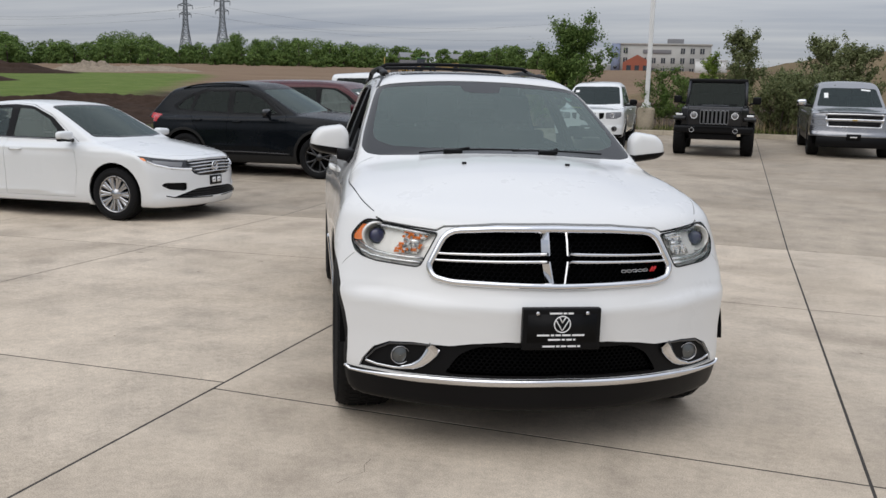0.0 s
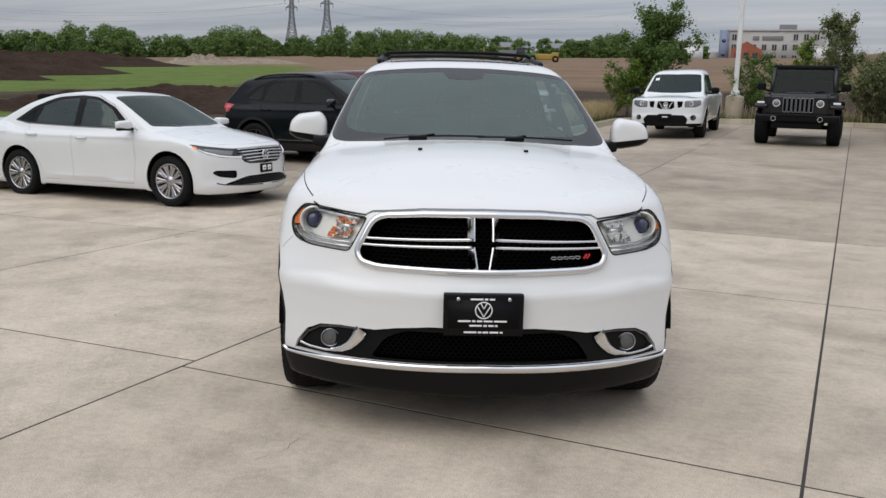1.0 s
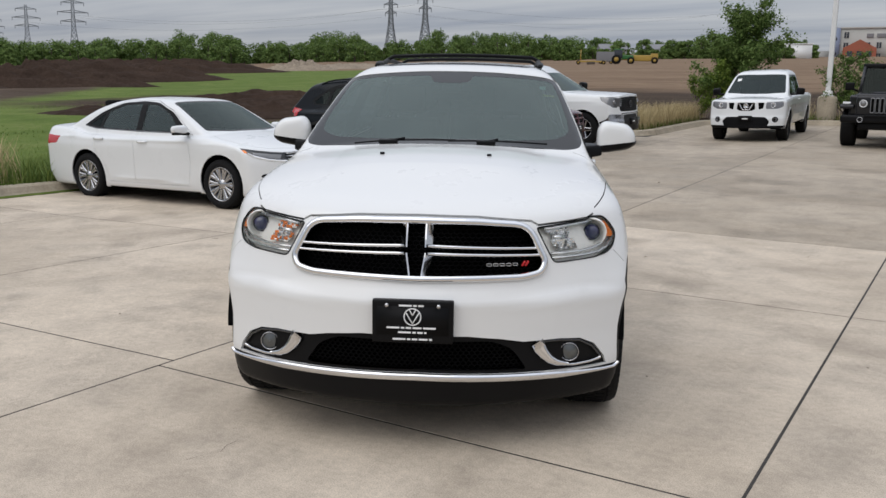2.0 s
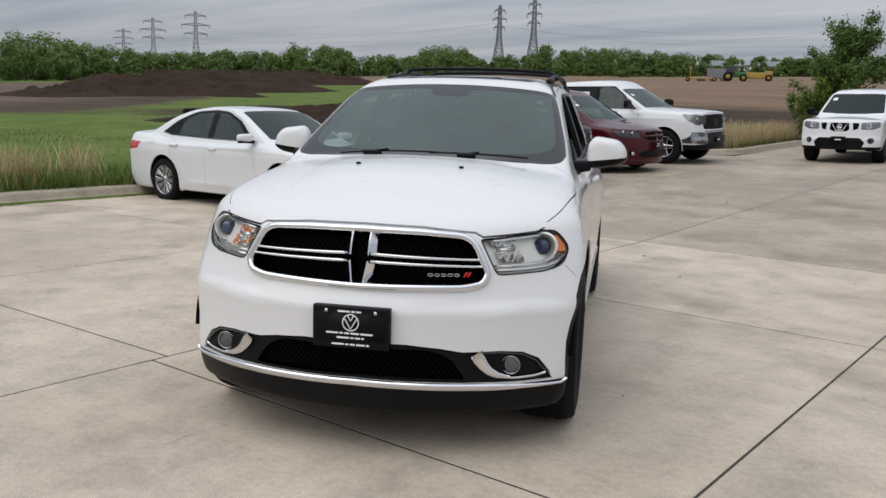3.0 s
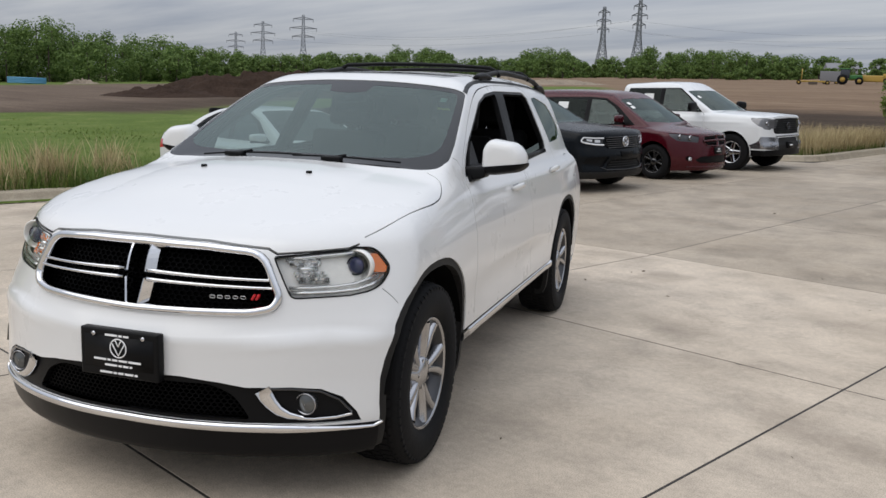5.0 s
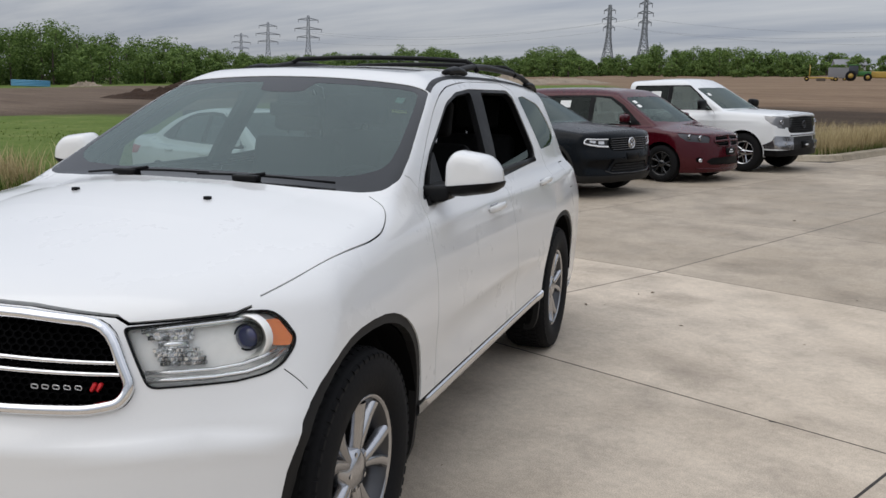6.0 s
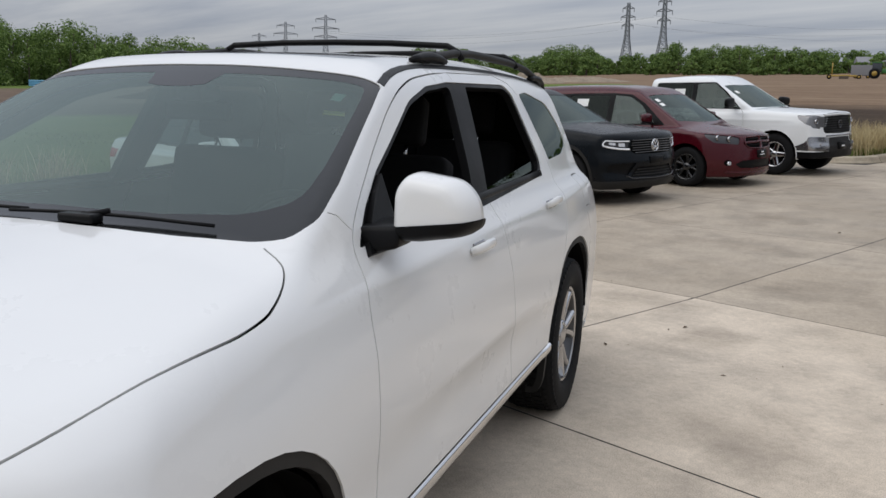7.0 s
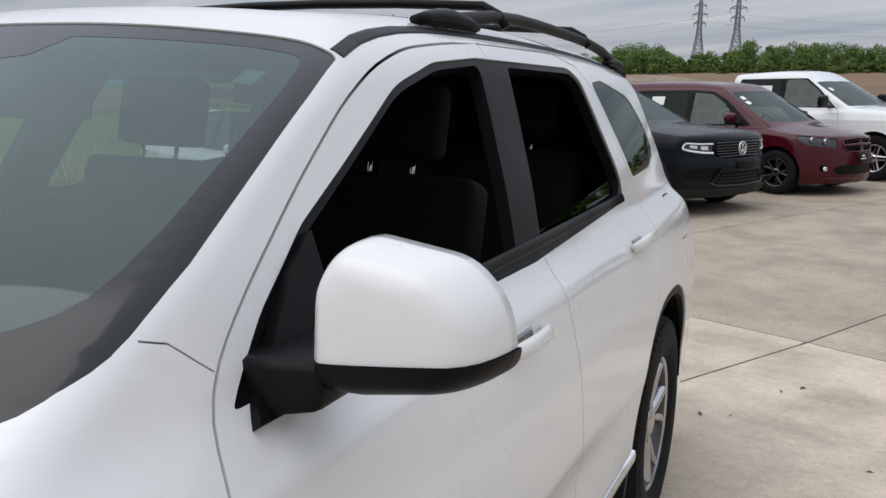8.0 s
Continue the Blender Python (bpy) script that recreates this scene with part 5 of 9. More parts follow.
# number plate holder with dealer print as plain bars
plate = part("plate_holder", box_bm(-0.165, 0.165, -0.022, 0.016, 0.496, 0.672, 0.008, 2), M_PLASTIC, suv, "black dealer plate with white print")
part("plate_face", box_bm(-0.146, 0.146, -0.0235, -0.018, 0.530, 0.648), M_PLASTIC, plate)
for x0, x1, z in ((-0.055, 0.060, 0.652), (-0.105, 0.103, 0.560), (-0.058, 0.058, 0.541), (-0.080, 0.080, 0.513)):
    q, words = x0, (0.052, 0.014, 0.022, 0.036)
    k = 0
    while q < x1 - 0.01:
        w = min(words[k % 4], x1 - q)
        part("print_bar", box_bm(q, q + w, -0.0262, -0.0232, z - 0.0034, z + 0.0034), M_WHITEMARK, plate, smooth=False)
        q += w + 0.006
        k += 1
v, f = tube([(0.034 * math.cos(a), -0.025, 0.606 + 0.034 * math.sin(a)) for a in np.linspace(0, 2 * math.pi, 32, endpoint=False)], 0.0024, True, 6, up=(0, 1, 0))
soup("round_mark", v, f, M_WHITEMARK, plate, smooth=True)
for x0, z0, x1, z1 in ((-0.013, 0.636, 0.0, 0.612), (0.013, 0.636, 0.0, 0.612), (-0.026, 0.622, 0.0, 0.578), (0.026, 0.622, 0.0, 0.578)):
    part("round_mark_stroke", bar_bm((x0, -0.025, z0), (x1, -0.025, z1), 0.0022, 6), M_WHITEMARK, plate)
for sx in (-0.105, 0.105):
    part("plate_screw", bar_bm((sx, -0.02, 0.652), (sx, -0.027, 0.652), 0.008, 12), M_SILVERMARK, plate)

# door mirrors, handles, sill strip
shell_line = rounded([(0.856, 1.160), (0.860, 1.300), (0.896, 1.346), (1.030, 1.328), (1.074, 1.282), (1.084, 1.216), (1.040, 1.184), (0.930, 1.164)], [0.012, 0.05, 0.03, 0.05, 0.03, 0.02, 0.03, 0], 5)
for s, door in ((1, doors[DFL]), (-1, doors[DFR])):
    halves = []
    for up in (True, False):
        bm = bmesh.new()
        cx, cz, rings = 0.965, 1.255, []
        for k, r in enumerate((1.0, 0.995, 0.98, 0.955, 0.91, 0.83, 0.70, 0.45, 0.0)):
            bulge = 0.095 * max(1 - r ** 7.5, 0) ** 0.5
            ring = []
            for a, b in shell_line:
                ring.append(bm.verts.new((s * (cx + (a - cx) * r - 0.10 * bulge), 1.70 - bulge + 0.12 * (cx - a) * r * 0.3, cz + (b - cz) * r)))
            rings.append(ring)
            if k == 8:
                break
        n = len(shell_line)
        for r0, r1 in zip(rings, rings[1:]):
            for q in range(n):
                bm.faces.new((r0[q], r0[(q + 1) % n], r1[(q + 1) % n], r1[q]))
        bm.faces.new(rings[0])
        bmesh.ops.remove_doubles(bm, verts=bm.verts[:], dist=1e-5)
        bmesh.ops.recalc_face_normals(bm, faces=bm.faces[:])
        bmesh.ops.bisect_plane(bm, geom=bm.verts[:] + bm.edges[:] + bm.faces[:], plane_co=(s * 0.852, 1.6, 1.204), plane_no=Vector((-s * 0.125, 0.0, 0.992)), clear_inner=up, clear_outer=not up)
        halves.append(bm)
    tuck = Vector((0.045, 0.04, 0)) if s < 0 else Vector((0, 0, 0))
    for half in halves:
        for q in half.verts:
            q.co += tuck
    part("mirror_housing", halves[0], M_WHITE, door, "white mirror shell")
    for q in halves[1].verts:
        q.co.x, q.co.y = s * 0.965 + (q.co.x - s * 0.965) * 1.03, 1.66 + (q.co.y - 1.66) * 1.06
    part("mirror_base", halves[1], M_PLASTIC, door, "black plastic mirror base")
    bm = bmesh.new()
    corners = [[(0.770, 1.60, 1.136), (0.770, 1.76, 1.136), (0.770, 1.76, 1.215), (0.770, 1.60, 1.20)], [(0.815, 1.592, 1.138), (0.815, 1.74, 1.138), (0.815, 1.74, 1.215), (0.815, 1.60, 1.205)], [(0.885, 1.600, 1.152), (0.885, 1.70, 1.154), (0.885, 1.70, 1.215), (0.885, 1.612, 1.208)]]
    rows = [[bm.verts.new((s * a, b, c)) for a, b, c in ring] for ring in corners]
    for r0, r1 in zip(rows, rows[1:]):
        for q in range(4):
            bm.faces.new((r0[q], r0[(q + 1) % 4], r1[(q + 1) % 4], r1[q]))
    bm.faces.new(rows[0])
    bm.faces.new(rows[-1])
    bmesh.ops.recalc_face_normals(bm, faces=bm.faces[:])
    bmesh.ops.bevel(bm, geom=bm.edges[:], offset=0.012, segments=2, affect="EDGES", profile=0.6)
    part("mirror_arm", bm, M_PLASTIC, door)
    bm = bmesh.new()
    bm.faces.new([bm.verts.new(Vector((s * (0.965 + (a - 0.965) * 0.88), 1.7025 + 0.036 * (0.965 - a), 1.26 + (b - 1.26) * 0.86)) + tuck) for a, b in shell_line])
    part("mirror_glass", bm, M_CHROME, door)
    tri = [(1.572, 1.130), (1.59, 1.155), (1.63, 1.190), (1.72, 1.275), (1.79, 1.318), (1.785, 1.15), (1.77, 1.130)]
    pl, nn = sk.on_many("left" if s > 0 else "right", tri)
    v = [Vector(p) + Vector(n) * 0.014 for p, n in zip(pl, nn)] + [Vector(p) - Vector(n) * 0.02 for p, n in zip(pl, nn)]
    m = len(tri)
    soup("mirror_sail", v, [tuple(range(m)), tuple(range(2 * m - 1, m - 1, -1))] + [(k, k + m, (k + 1) % m + m, (k + 1) % m) for k in range(m)], M_PLASTIC, door)
for view, pid, yh, zh in (("left", DFL, 2.35, 1.042), ("left", DRL, 3.45, 1.072), ("right", DFR, 2.35, 1.042), ("right", DRR, 3.45, 1.072)):
    pts = [(yh - 0.105 + 0.21 * k / 8, zh + 0.006 * math.sin(math.pi * k / 8)) for k in range(9)]
    pl, nn = sk.on_many(view, pts)
    lift = [0.006, 0.026, 0.036, 0.04, 0.04, 0.04, 0.036, 0.026, 0.006]
    v, f = tube([Vector(p) + Vector(n) * l for p, n, l in zip(pl, nn, lift)], [0.013, 0.016, 0.017, 0.017, 0.017, 0.017, 0.017, 0.016, 0.013], sides=10, flat=0.6)
    soup("door_handle", v, f, M_WHITE, doors[pid], "body-coloured pull handle", smooth=True)
    # flat grey strip: the shade of the body-coloured hand recess, painted on
    ribbon_on(sk, view, [(yh - 0.062 + 0.124 * k / 6, zh + 0.002) for k in range(7)], 0.019, 0.001, "handle_cup_shade", M_BUMPER, doors[pid], dense=0.02)
for view in ("left", "right"):
    ribbon_on(sk, view, [(1.27, 0.430), (1.5, 0.430), (2.4, 0.432), (3.2, 0.434), (3.36, 0.434)], 0.021, 0.008, "sill_strip", M_CHROME, suv, "bright sill strip", dense=0.1)
    for (y0, z0), (y1, z1) in (((1.66, 1.170), (3.55, 1.200)),):
        ribbon_on(sk, view, [(y0 + (y1 - y0) * k / 8, z0 + (z1 - z0) * k / 8) for k in range(9)], 0.014, 0.005, "belt_moulding", M_PLASTIC, suv, dense=0.2)
# rear side glass: wound nearly down, its top edge shows
for view in ("left", "right"):
    pts = [(2.72, 1.18), (2.73, 1.205), (3.54, 1.262), (3.55, 1.225)]
    pl, nn = sk.on_many(view, pts)
    soup("lowered_glass", [Vector(p) - Vector(n) * 0.02 for p, n in zip(pl, nn)], [(3, 2, 1, 0) if view == "left" else (0, 1, 2, 3)], M_PRIV, suv)

# roof rails and cross bars
for s in (-1, 1):
    pts = [(s * (0.548 - 0.012 * abs(k - 5) / 5), 2.60 + 0.19 * k) for k in range(11)]
    pl, nn = sk.on_many("top", pts)
    lift = [0.0, 0.022, 0.042, 0.05, 0.052, 0.052, 0.052, 0.05, 0.045, 0.025, 0.0]
    v, f = tube([Vector(p) + Vector((0, 0, l)) for p, l in zip(pl, lift)], [0.02] + [0.017] * 9 + [0.02], sides=8, flat=1.1)
    rail = soup("roof_rail", v, f, M_TRIM, suv, "dark roof rail", smooth=True)
    for y0, y1 in ((2.52, 2.86), (4.18, 4.50)):
        pl, nn = sk.on_many("top", [(s * 0.546, y0 + (y1 - y0) * k / 6) for k in range(7)])
        v, f = tube([Vector(p) + Vector((0, 0, 0.006 + 0.016 * math.sin(math.pi * (k + 0.5) / 7))) for k, p in enumerate(pl)], [0.010, 0.015, 0.019, 0.021, 0.020, 0.017, 0.012], sides=8, flat=1.3)
        soup("rail_foot", v, f, M_PLASTIC, rail, smooth=True)
    ribbon_on(sk, "top", [(s * 0.627, 2.07), (s * 0.608, 2.16), (s * 0.592, 2.25), (s * 0.578, 2.36), (s * 0.570, 2.5), (s * 0.568, 3.2), (s * 0.563, 4.0), (s * 0.54, 4.5)], 0.014, 0.0015, "roof_ditch_moulding", M_PLASTIC, suv, dense=0.1)
for y in (3.02, 3.86):
    pts = [(-0.565, y, 1.680), (-0.545, y, 1.712), (-0.50, y, 1.736), (-0.25, y, 1.747), (0, y, 1.750), (0.25, y, 1.747), (0.50, y, 1.736), (0.545, y, 1.712), (0.565, y, 1.680)]
    v, f = tube(pts, 0.013, sides=8, up=(0, 1, 0), flat=1.0)
    soup("roof_crossbar", v, f, M_PLASTIC, suv, "black roof cross bar", smooth=True)

# wipers, washer jets, mirror pod, stickers
for x0, y0, x1, y1, px in ((-0.46, 1.235, 0.08, 1.232, -0.28), (0.04, 1.215, 0.56, 1.295, 0.24)):
    pl, nn = sk.on_many("top", [(x0 + (x1 - x0) * k / 8, y0 + (y1 - y0) * k / 8) for k in range(9)])
    v, f = tube([Vector(p) + Vector(n) * 0.012 for p, n in zip(pl, nn)], 0.0048, sides=6)
    wip = soup("wiper", v, f, M_PLASTIC, suv, smooth=True)
    p, n = sk.on("top", px, 1.215)
    part("wiper_pivot", box_bm(p.x - 0.05, p.x + 0.05, p.y - 0.012, p.y + 0.03, p.z, p.z + 0.022, 0.008), M_PLASTIC, wip)
    pl, nn = sk.on_many("top", [(px, 1.22), ((x0 + x1) / 2, (y0 + y1) / 2)])
    part("wiper_arm", bar_bm(Vector(pl[0]) + Vector((0, 0, 0.014)), Vector(pl[1]) + Vector((0, 0, 0.02)), 0.007, 6), M_PLASTIC, wip)
for s in (-1, 1):
    p, n = sk.on("top", s * 0.267, 0.935)
    part("washer_jet", box_bm(p.x - 0.011, p.x + 0.011, p.y - 0.010, p.y + 0.010, p.z - 0.005, p.z + 0.010, 0.004), M_PLASTIC, suv)
part("rear_view_mirror", box_bm(-0.12, 0.12, 2.02, 2.05, 1.44, 1.50, 0.015), M_DASH, suv)
part("sensor_pod", box_bm(-0.06, 0.06, 1.98, 2.08, 1.50, 1.55, 0.02), M_DASH, suv)


def sticker(corners, name, mat):
    pl, nn = sk.on_many("top", corners)
    soup(name, [Vector(p) - Vector(n) * 0.009 for p, n in zip(pl, nn)], [(0, 1, 2, 3)], mat, suv, "paper windscreen sticker")


sticker([(0.534, 1.916), (0.568, 1.916), (0.567, 1.959), (0.530, 1.956)], "sticker", M_TEAL)
sticker([(0.552, 1.838), (0.615, 1.848), (0.607, 1.868), (0.544, 1.858)], "sticker", M_YELLOW)
txt = bpy.data.curves.new("sticker_print", "FONT")
txt.body, txt.size, txt.align_x, txt.align_y = "DETAILED", 0.0145, "CENTER", "CENTER"
txt.materials.append(M_PLASTIC)
tob = new("sticker_print", txt)
tob.parent = suv
p, n = sk.on("top", 0.580, 1.853)
xa = (Vector((1, 0.16, 0)) - n * n.dot(Vector((1, 0.16, 0)))).normalized()
ya = n.cross(xa)
tob.matrix_local = Matrix.Translation(p - n * 0.007) @ Matrix((xa, ya, n)).transposed().to_4x4()

# cabin
dash = part("dashboard", box_bm(-0.74, 0.74, 1.36, 1.80, 0.95, 1.135, 0.06, 3), M_DASH, suv)
part("instrument_hood", box_bm(0.18, 0.56, 1.60, 1.84, 1.08, 1.175, 0.035, 3), M_DASH, dash)
part("console", box_bm(-0.14, 0.14, 1.7, 2.6, 0.5, 0.78, 0.04), M_DASH, suv)
steering(suv, 0.37, 1.93, 1.06)
for x in (-0.37, 0.37):
    seat(suv, x, 2.36, 0.58)
    seat(suv, x, 3.28, 0.60)
seat(suv, 0.0, 3.28, 0.60, 0.30)
part("cabin_floor", box_bm(-0.72, 0.72, 1.0, 4.6, 0.38, 0.44), M_CLOTH, suv)
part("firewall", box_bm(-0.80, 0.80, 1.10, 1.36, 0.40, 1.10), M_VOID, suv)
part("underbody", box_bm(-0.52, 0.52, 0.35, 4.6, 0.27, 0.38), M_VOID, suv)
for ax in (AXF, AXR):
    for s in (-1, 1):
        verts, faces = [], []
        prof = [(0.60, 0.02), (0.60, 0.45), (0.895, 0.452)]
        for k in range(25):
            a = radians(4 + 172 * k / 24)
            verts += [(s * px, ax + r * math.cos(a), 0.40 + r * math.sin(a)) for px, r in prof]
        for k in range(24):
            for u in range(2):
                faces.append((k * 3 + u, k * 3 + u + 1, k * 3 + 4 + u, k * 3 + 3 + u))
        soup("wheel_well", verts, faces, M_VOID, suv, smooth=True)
        wheel(suv, s * 0.775, ax, WR, 0.262, 0.235, s, 5, True, M_ALLOY, 60, "black tyre on polished five-spoke alloy wheel")
sk.bm.free()

# ---- the other vehicles ----
def car_shape(c):
    """A solid for a car body from its profile curves."""
    hw, hy, top, fr, re = curve(c["hw"]), curve(c["hy"]), curve(c["top"]), curve(c["front"]), curve(c["rear"])
    gw, gy_, gt = curve(c["gw"]), curve(c["gy"]), curve(c["gtop"])
    (wy, wz, ws, wc), (ry, rz, rs) = c["screen"], c["back"]
    f2, f4 = c["bow"]
    axf, axr, zb = c["axles"][0], c["axles"][1], c["bottom"]
    kt = c.get("kt", 0.045)

    def f(p):
        x, y, z = np.abs(p[:, 0]), p[:, 1], p[:, 2]
        swell = c.get("swell", 0.018) * (np.exp(-((y - axf) / 0.5) ** 2) + np.exp(-((y - axr) / 0.5) ** 2)) * np.exp(-((z - 0.68) / 0.24) ** 2)
        for z0, z1, amp, soft, y0, y1 in c.get("creases", ()):
            zc = z0 + (z1 - z0) * np.clip((y - y0) / (y1 - y0), 0, 1)
            swell = swell + amp * np.exp(-np.abs(z - zc) / soft) * np.clip((y - y0) / 0.3, 0, 1) * np.clip((y1 - y) / 0.3, 0, 1)
        side = x - (hw(z) * hy(y) + swell)
        low = smax(smax(side, fr(z) + f2 * x ** 2 + f4 * x ** 4 - y, c.get("kc", 0.05)), y - (re(z) - 0.10 * x ** 2 - 0.12 * x ** 4), 0.08)
        low = smax(smax(low, zb - z, 0.03), z - (top(y) - c.get("crown", 0.09) * x ** 2), kt)
        up = smax(x - gw(z) * gy_(y), (z - (gt(y) - 0.07 * x ** 2 - 0.05 * x ** 4)), c.get("kg", 0.10))
        up = smax(up, ((z - wz) - ws * (y - (wy + wc * x ** 2))) * 0.9, 0.035)
        up = smax(up, ((y - ry) + rs * (z - rz) + 0.1 * x ** 2) / math.hypot(1, rs), 0.05)
        return smin(low, smax(up, rz - 0.12 - z, 0.02), 0.03)
    return f


def make_car(name, label, category, m, c):
    """A parked vehicle from a table: its solid, panels, trims, wheels and cabin."""
    car = thing(name, label, category, m, c.get("group", ""))
    skin = Skin(car_shape(c), c["bounds"], c["spine"], c.get("step", 0.07))
    paint_ = c["paint"]
    pid, jobs = 100, []
    side_doors = []
    for q, poly in enumerate(c.get("doors", ())):
        for view in ("left", "right"):
            pid += 1
            skin.panel_of(view, poly, pid, facing=0.15, only=(0,) + tuple(side_doors))
            side_doors.append(pid)
            jobs.append((pid, "door", paint_, "", 0.0, 0.012))
    for poly in c.get("doors", ()):
        for view in ("left", "right"):
            skin.gap(view, poly, 20, 0.0028, closed=True, facing=0.15)
    if "hood" in c:
        skin.gap("top", c["hood"], 20, 0.0032, facing=0.2)
    for view, poly, mat, nm, shift, lab in c["panels"]:
        views = ("left", "right") if view == "side" else ("front", "frontm") if view == "pair" else (view,)
        for vw in views:
            pid += 1
            pl = [(-a, b) for a, b in poly] if vw == "frontm" else poly
            skin.panel_of(vw.replace("frontm", "front"), pl, pid, facing=-0.2 if nm in ("sill", "lower_skirt") else 0.06)
            jobs.append((pid, nm, mat, lab, shift, 0.012 if shift <= 0 else 0.02))
    axf, axr = c["axles"]
    r = c["wheel"]["r"]
    for view in ("left", "right"):
        for ax in (axf, axr):
            if "arch" in c:
                pid += 1
                skin.panel_of(view, circle(ax, r + 0.01, r + 0.055 + c["arch"], 26), pid, facing=0.0)
                jobs.append((pid, "arch_trim", c.get("arch_mat", M_TRIM), "", 0.005, 0.02))
            skin.panel_of(view, circle(ax, r + 0.01, r + 0.055, 26), 21, facing=-0.3)
    skin.take((0,), "body", paint_, car, rim=0.014)
    skin.take((0,) + tuple(side_doors), "interior_lining", M_DASH, car, shift=-0.03)
    for p, nm, mat, lab, shift, rim in jobs:
        skin.take((p,), nm, mat, car, lab, shift=shift, rim=rim, whole=nm in ("arch_trim", "sill", "lower_skirt"))
    for view, line, half, proud, mat, nm in c.get("strips", ()):
        views = ("left", "right") if view == "side" else ("front", "frontm") if view == "pair" else (view,)
        for vw in views:
            ln = [(-a, b) for a, b in line] if vw == "frontm" else line
            ribbon_on(skin, vw.replace("frontm", "front"), ln, half, proud, nm, mat, car, dense=0.06)
    for nm, x, z, rad, mat in c.get("rounds", ()):
        p, n = skin.on("front", x, z)
        if nm == "ring_badge":
            back = part("ring_badge", bar_bm(p + Vector((0, 0.02, 0)), p + Vector((0, -0.010, 0)), rad, 24), M_GLOSS, car)
            v, f = tube([p + Vector((rad * math.cos(a), -0.012, rad * math.sin(a))) for a in np.linspace(0, 2 * math.pi, 28, endpoint=False)], rad * 0.11, True, 6, up=(0, 1, 0))
            soup("badge_ring", v, f, mat, back, smooth=True)
            for x0, z0, x1, z1 in ((-0.38, 0.86, 0.0, 0.12), (0.38, 0.86, 0.0, 0.12), (-0.80, 0.45, -0.32, -0.82), (0.80, 0.45, 0.32, -0.82), (-0.32, -0.82, 0.0, -0.05), (0.32, -0.82, 0.0, -0.05)):
                part("badge_stroke", bar_bm(p + Vector((x0 * rad, -0.012, z0 * rad)), p + Vector((x1 * rad, -0.012, z1 * rad)), rad * 0.09, 6), mat, back)
            continue
        v, f = lathe([(0.02, 0.001), (0.015, rad * 0.8), (-0.008, rad * 0.9), (-0.012, rad), (0.0, rad * 1.08), (0.02, rad * 1.1)], 18, "y")
        soup(nm, [Vector(q) + p for q in v], f, mat, car, smooth=True)
    for nm, x0, x1, z0, z1, proud, mat in c.get("plates", ()):
        p, n = skin.on("front", (x0 + x1) / 2, (z0 + z1) / 2)
        part(nm, box_bm(x0, x1, p.y - proud, p.y + 0.03, z0, z1, 0.006, 1), mat, car)
    for nm, view, a0, a1, b0, b1, mat in c.get("papers", ()):
        pl, nn = skin.on_many(view, [(a0, b0), (a1, b0), (a1, b1), (a0, b1)])
        soup(nm, [Vector(p) + Vector(n) * 0.002 for p, n in zip(pl, nn)], [(0, 1, 2, 3)], mat, car)
    mx, my, mz, mw, mh, mmat = c["mirror"]
    for s in (-1, 1):
        bm = bmesh.new()
        bmesh.ops.create_uvsphere(bm, u_segments=24, v_segments=14, radius=1.0)
        for q in bm.verts:
            q.co = Vector([math.copysign(abs(v) ** 0.55, v) for v in q.co])
            inner = 0.5 - 0.5 * s * q.co.x
            q.co = Vector((q.co.x * mw / 2, q.co.y * (0.06 + 0.05 * inner) if q.co.y < 0 else q.co.y * 0.02, q.co.z * mh / 2 * (0.80 + 0.24 * inner)))
        bmesh.ops.transform(bm, matrix=pose(s * mx, my, mz, 0, 0, s * -10), verts=bm.verts[:])
        part("side_mirror", bm, mmat, car)
        bm = box_bm(-mw * 0.46, mw * 0.46, -0.062, 0.015, -0.016, 0.016, 0.012, 2)
        bmesh.ops.transform(bm, matrix=pose(s * (mx - 0.01), my, mz - mh * 0.47, 0, 0, s * -10), verts=bm.verts[:])
        part("mirror_foot", bm, M_PLASTIC, car)
        p, n = skin.on("left" if s > 0 else "right", my + 0.02, mz - mh * 0.5)
        part("mirror_arm", bar_bm((s * (mx - mw * 0.3), my, mz - mh * 0.46), p - n * 0.01, 0.024, 8), M_PLASTIC, car)
    for yh, zh in c.get("handles", ()):
        for view in ("left", "right"):
            pl, nn = skin.on_many(view, [(yh - 0.1 + 0.2 * k / 6, zh) for k in range(7)])
            v, f = tube([Vector(p) + Vector(n) * l for p, n, l in zip(pl, nn, (0.0, 0.02, 0.032, 0.034, 0.032, 0.02, 0.0))], 0.016, sides=6, flat=0.6)
            soup("door_handle", v, f, c.get("handle_mat", paint_), car, smooth=True)
    if "rails" in c:
        x0, y0, y1 = c["rails"]
        for s in (-1, 1):
            pl, nn = skin.on_many("top", [(s * x0, y0 + (y1 - y0) * k / 8) for k in range(9)])
            v, f = tube([Vector(p) + Vector((0, 0, l)) for p, l in zip(pl, (0.0, 0.03, 0.04, 0.045, 0.045, 0.045, 0.04, 0.03, 0.0))], 0.016, sides=6)
            soup("roof_rail", v, f, M_PLASTIC, car, smooth=True)
    fl, cy = c["floor"], c["cabin"]
    part("cabin_floor", box_bm(-0.74, 0.74, cy[0] - 0.3, cy[1], fl - 0.1, fl), M_CLOTH, car)
    part("dashboard", box_bm(-0.72, 0.72, cy[0] - 0.12, cy[0] + 0.32, fl + 0.35, c["dash_z"], 0.05, 2), M_DASH, car)
    steering(car, 0.37, cy[0] + 0.46, c["dash_z"] - 0.02)
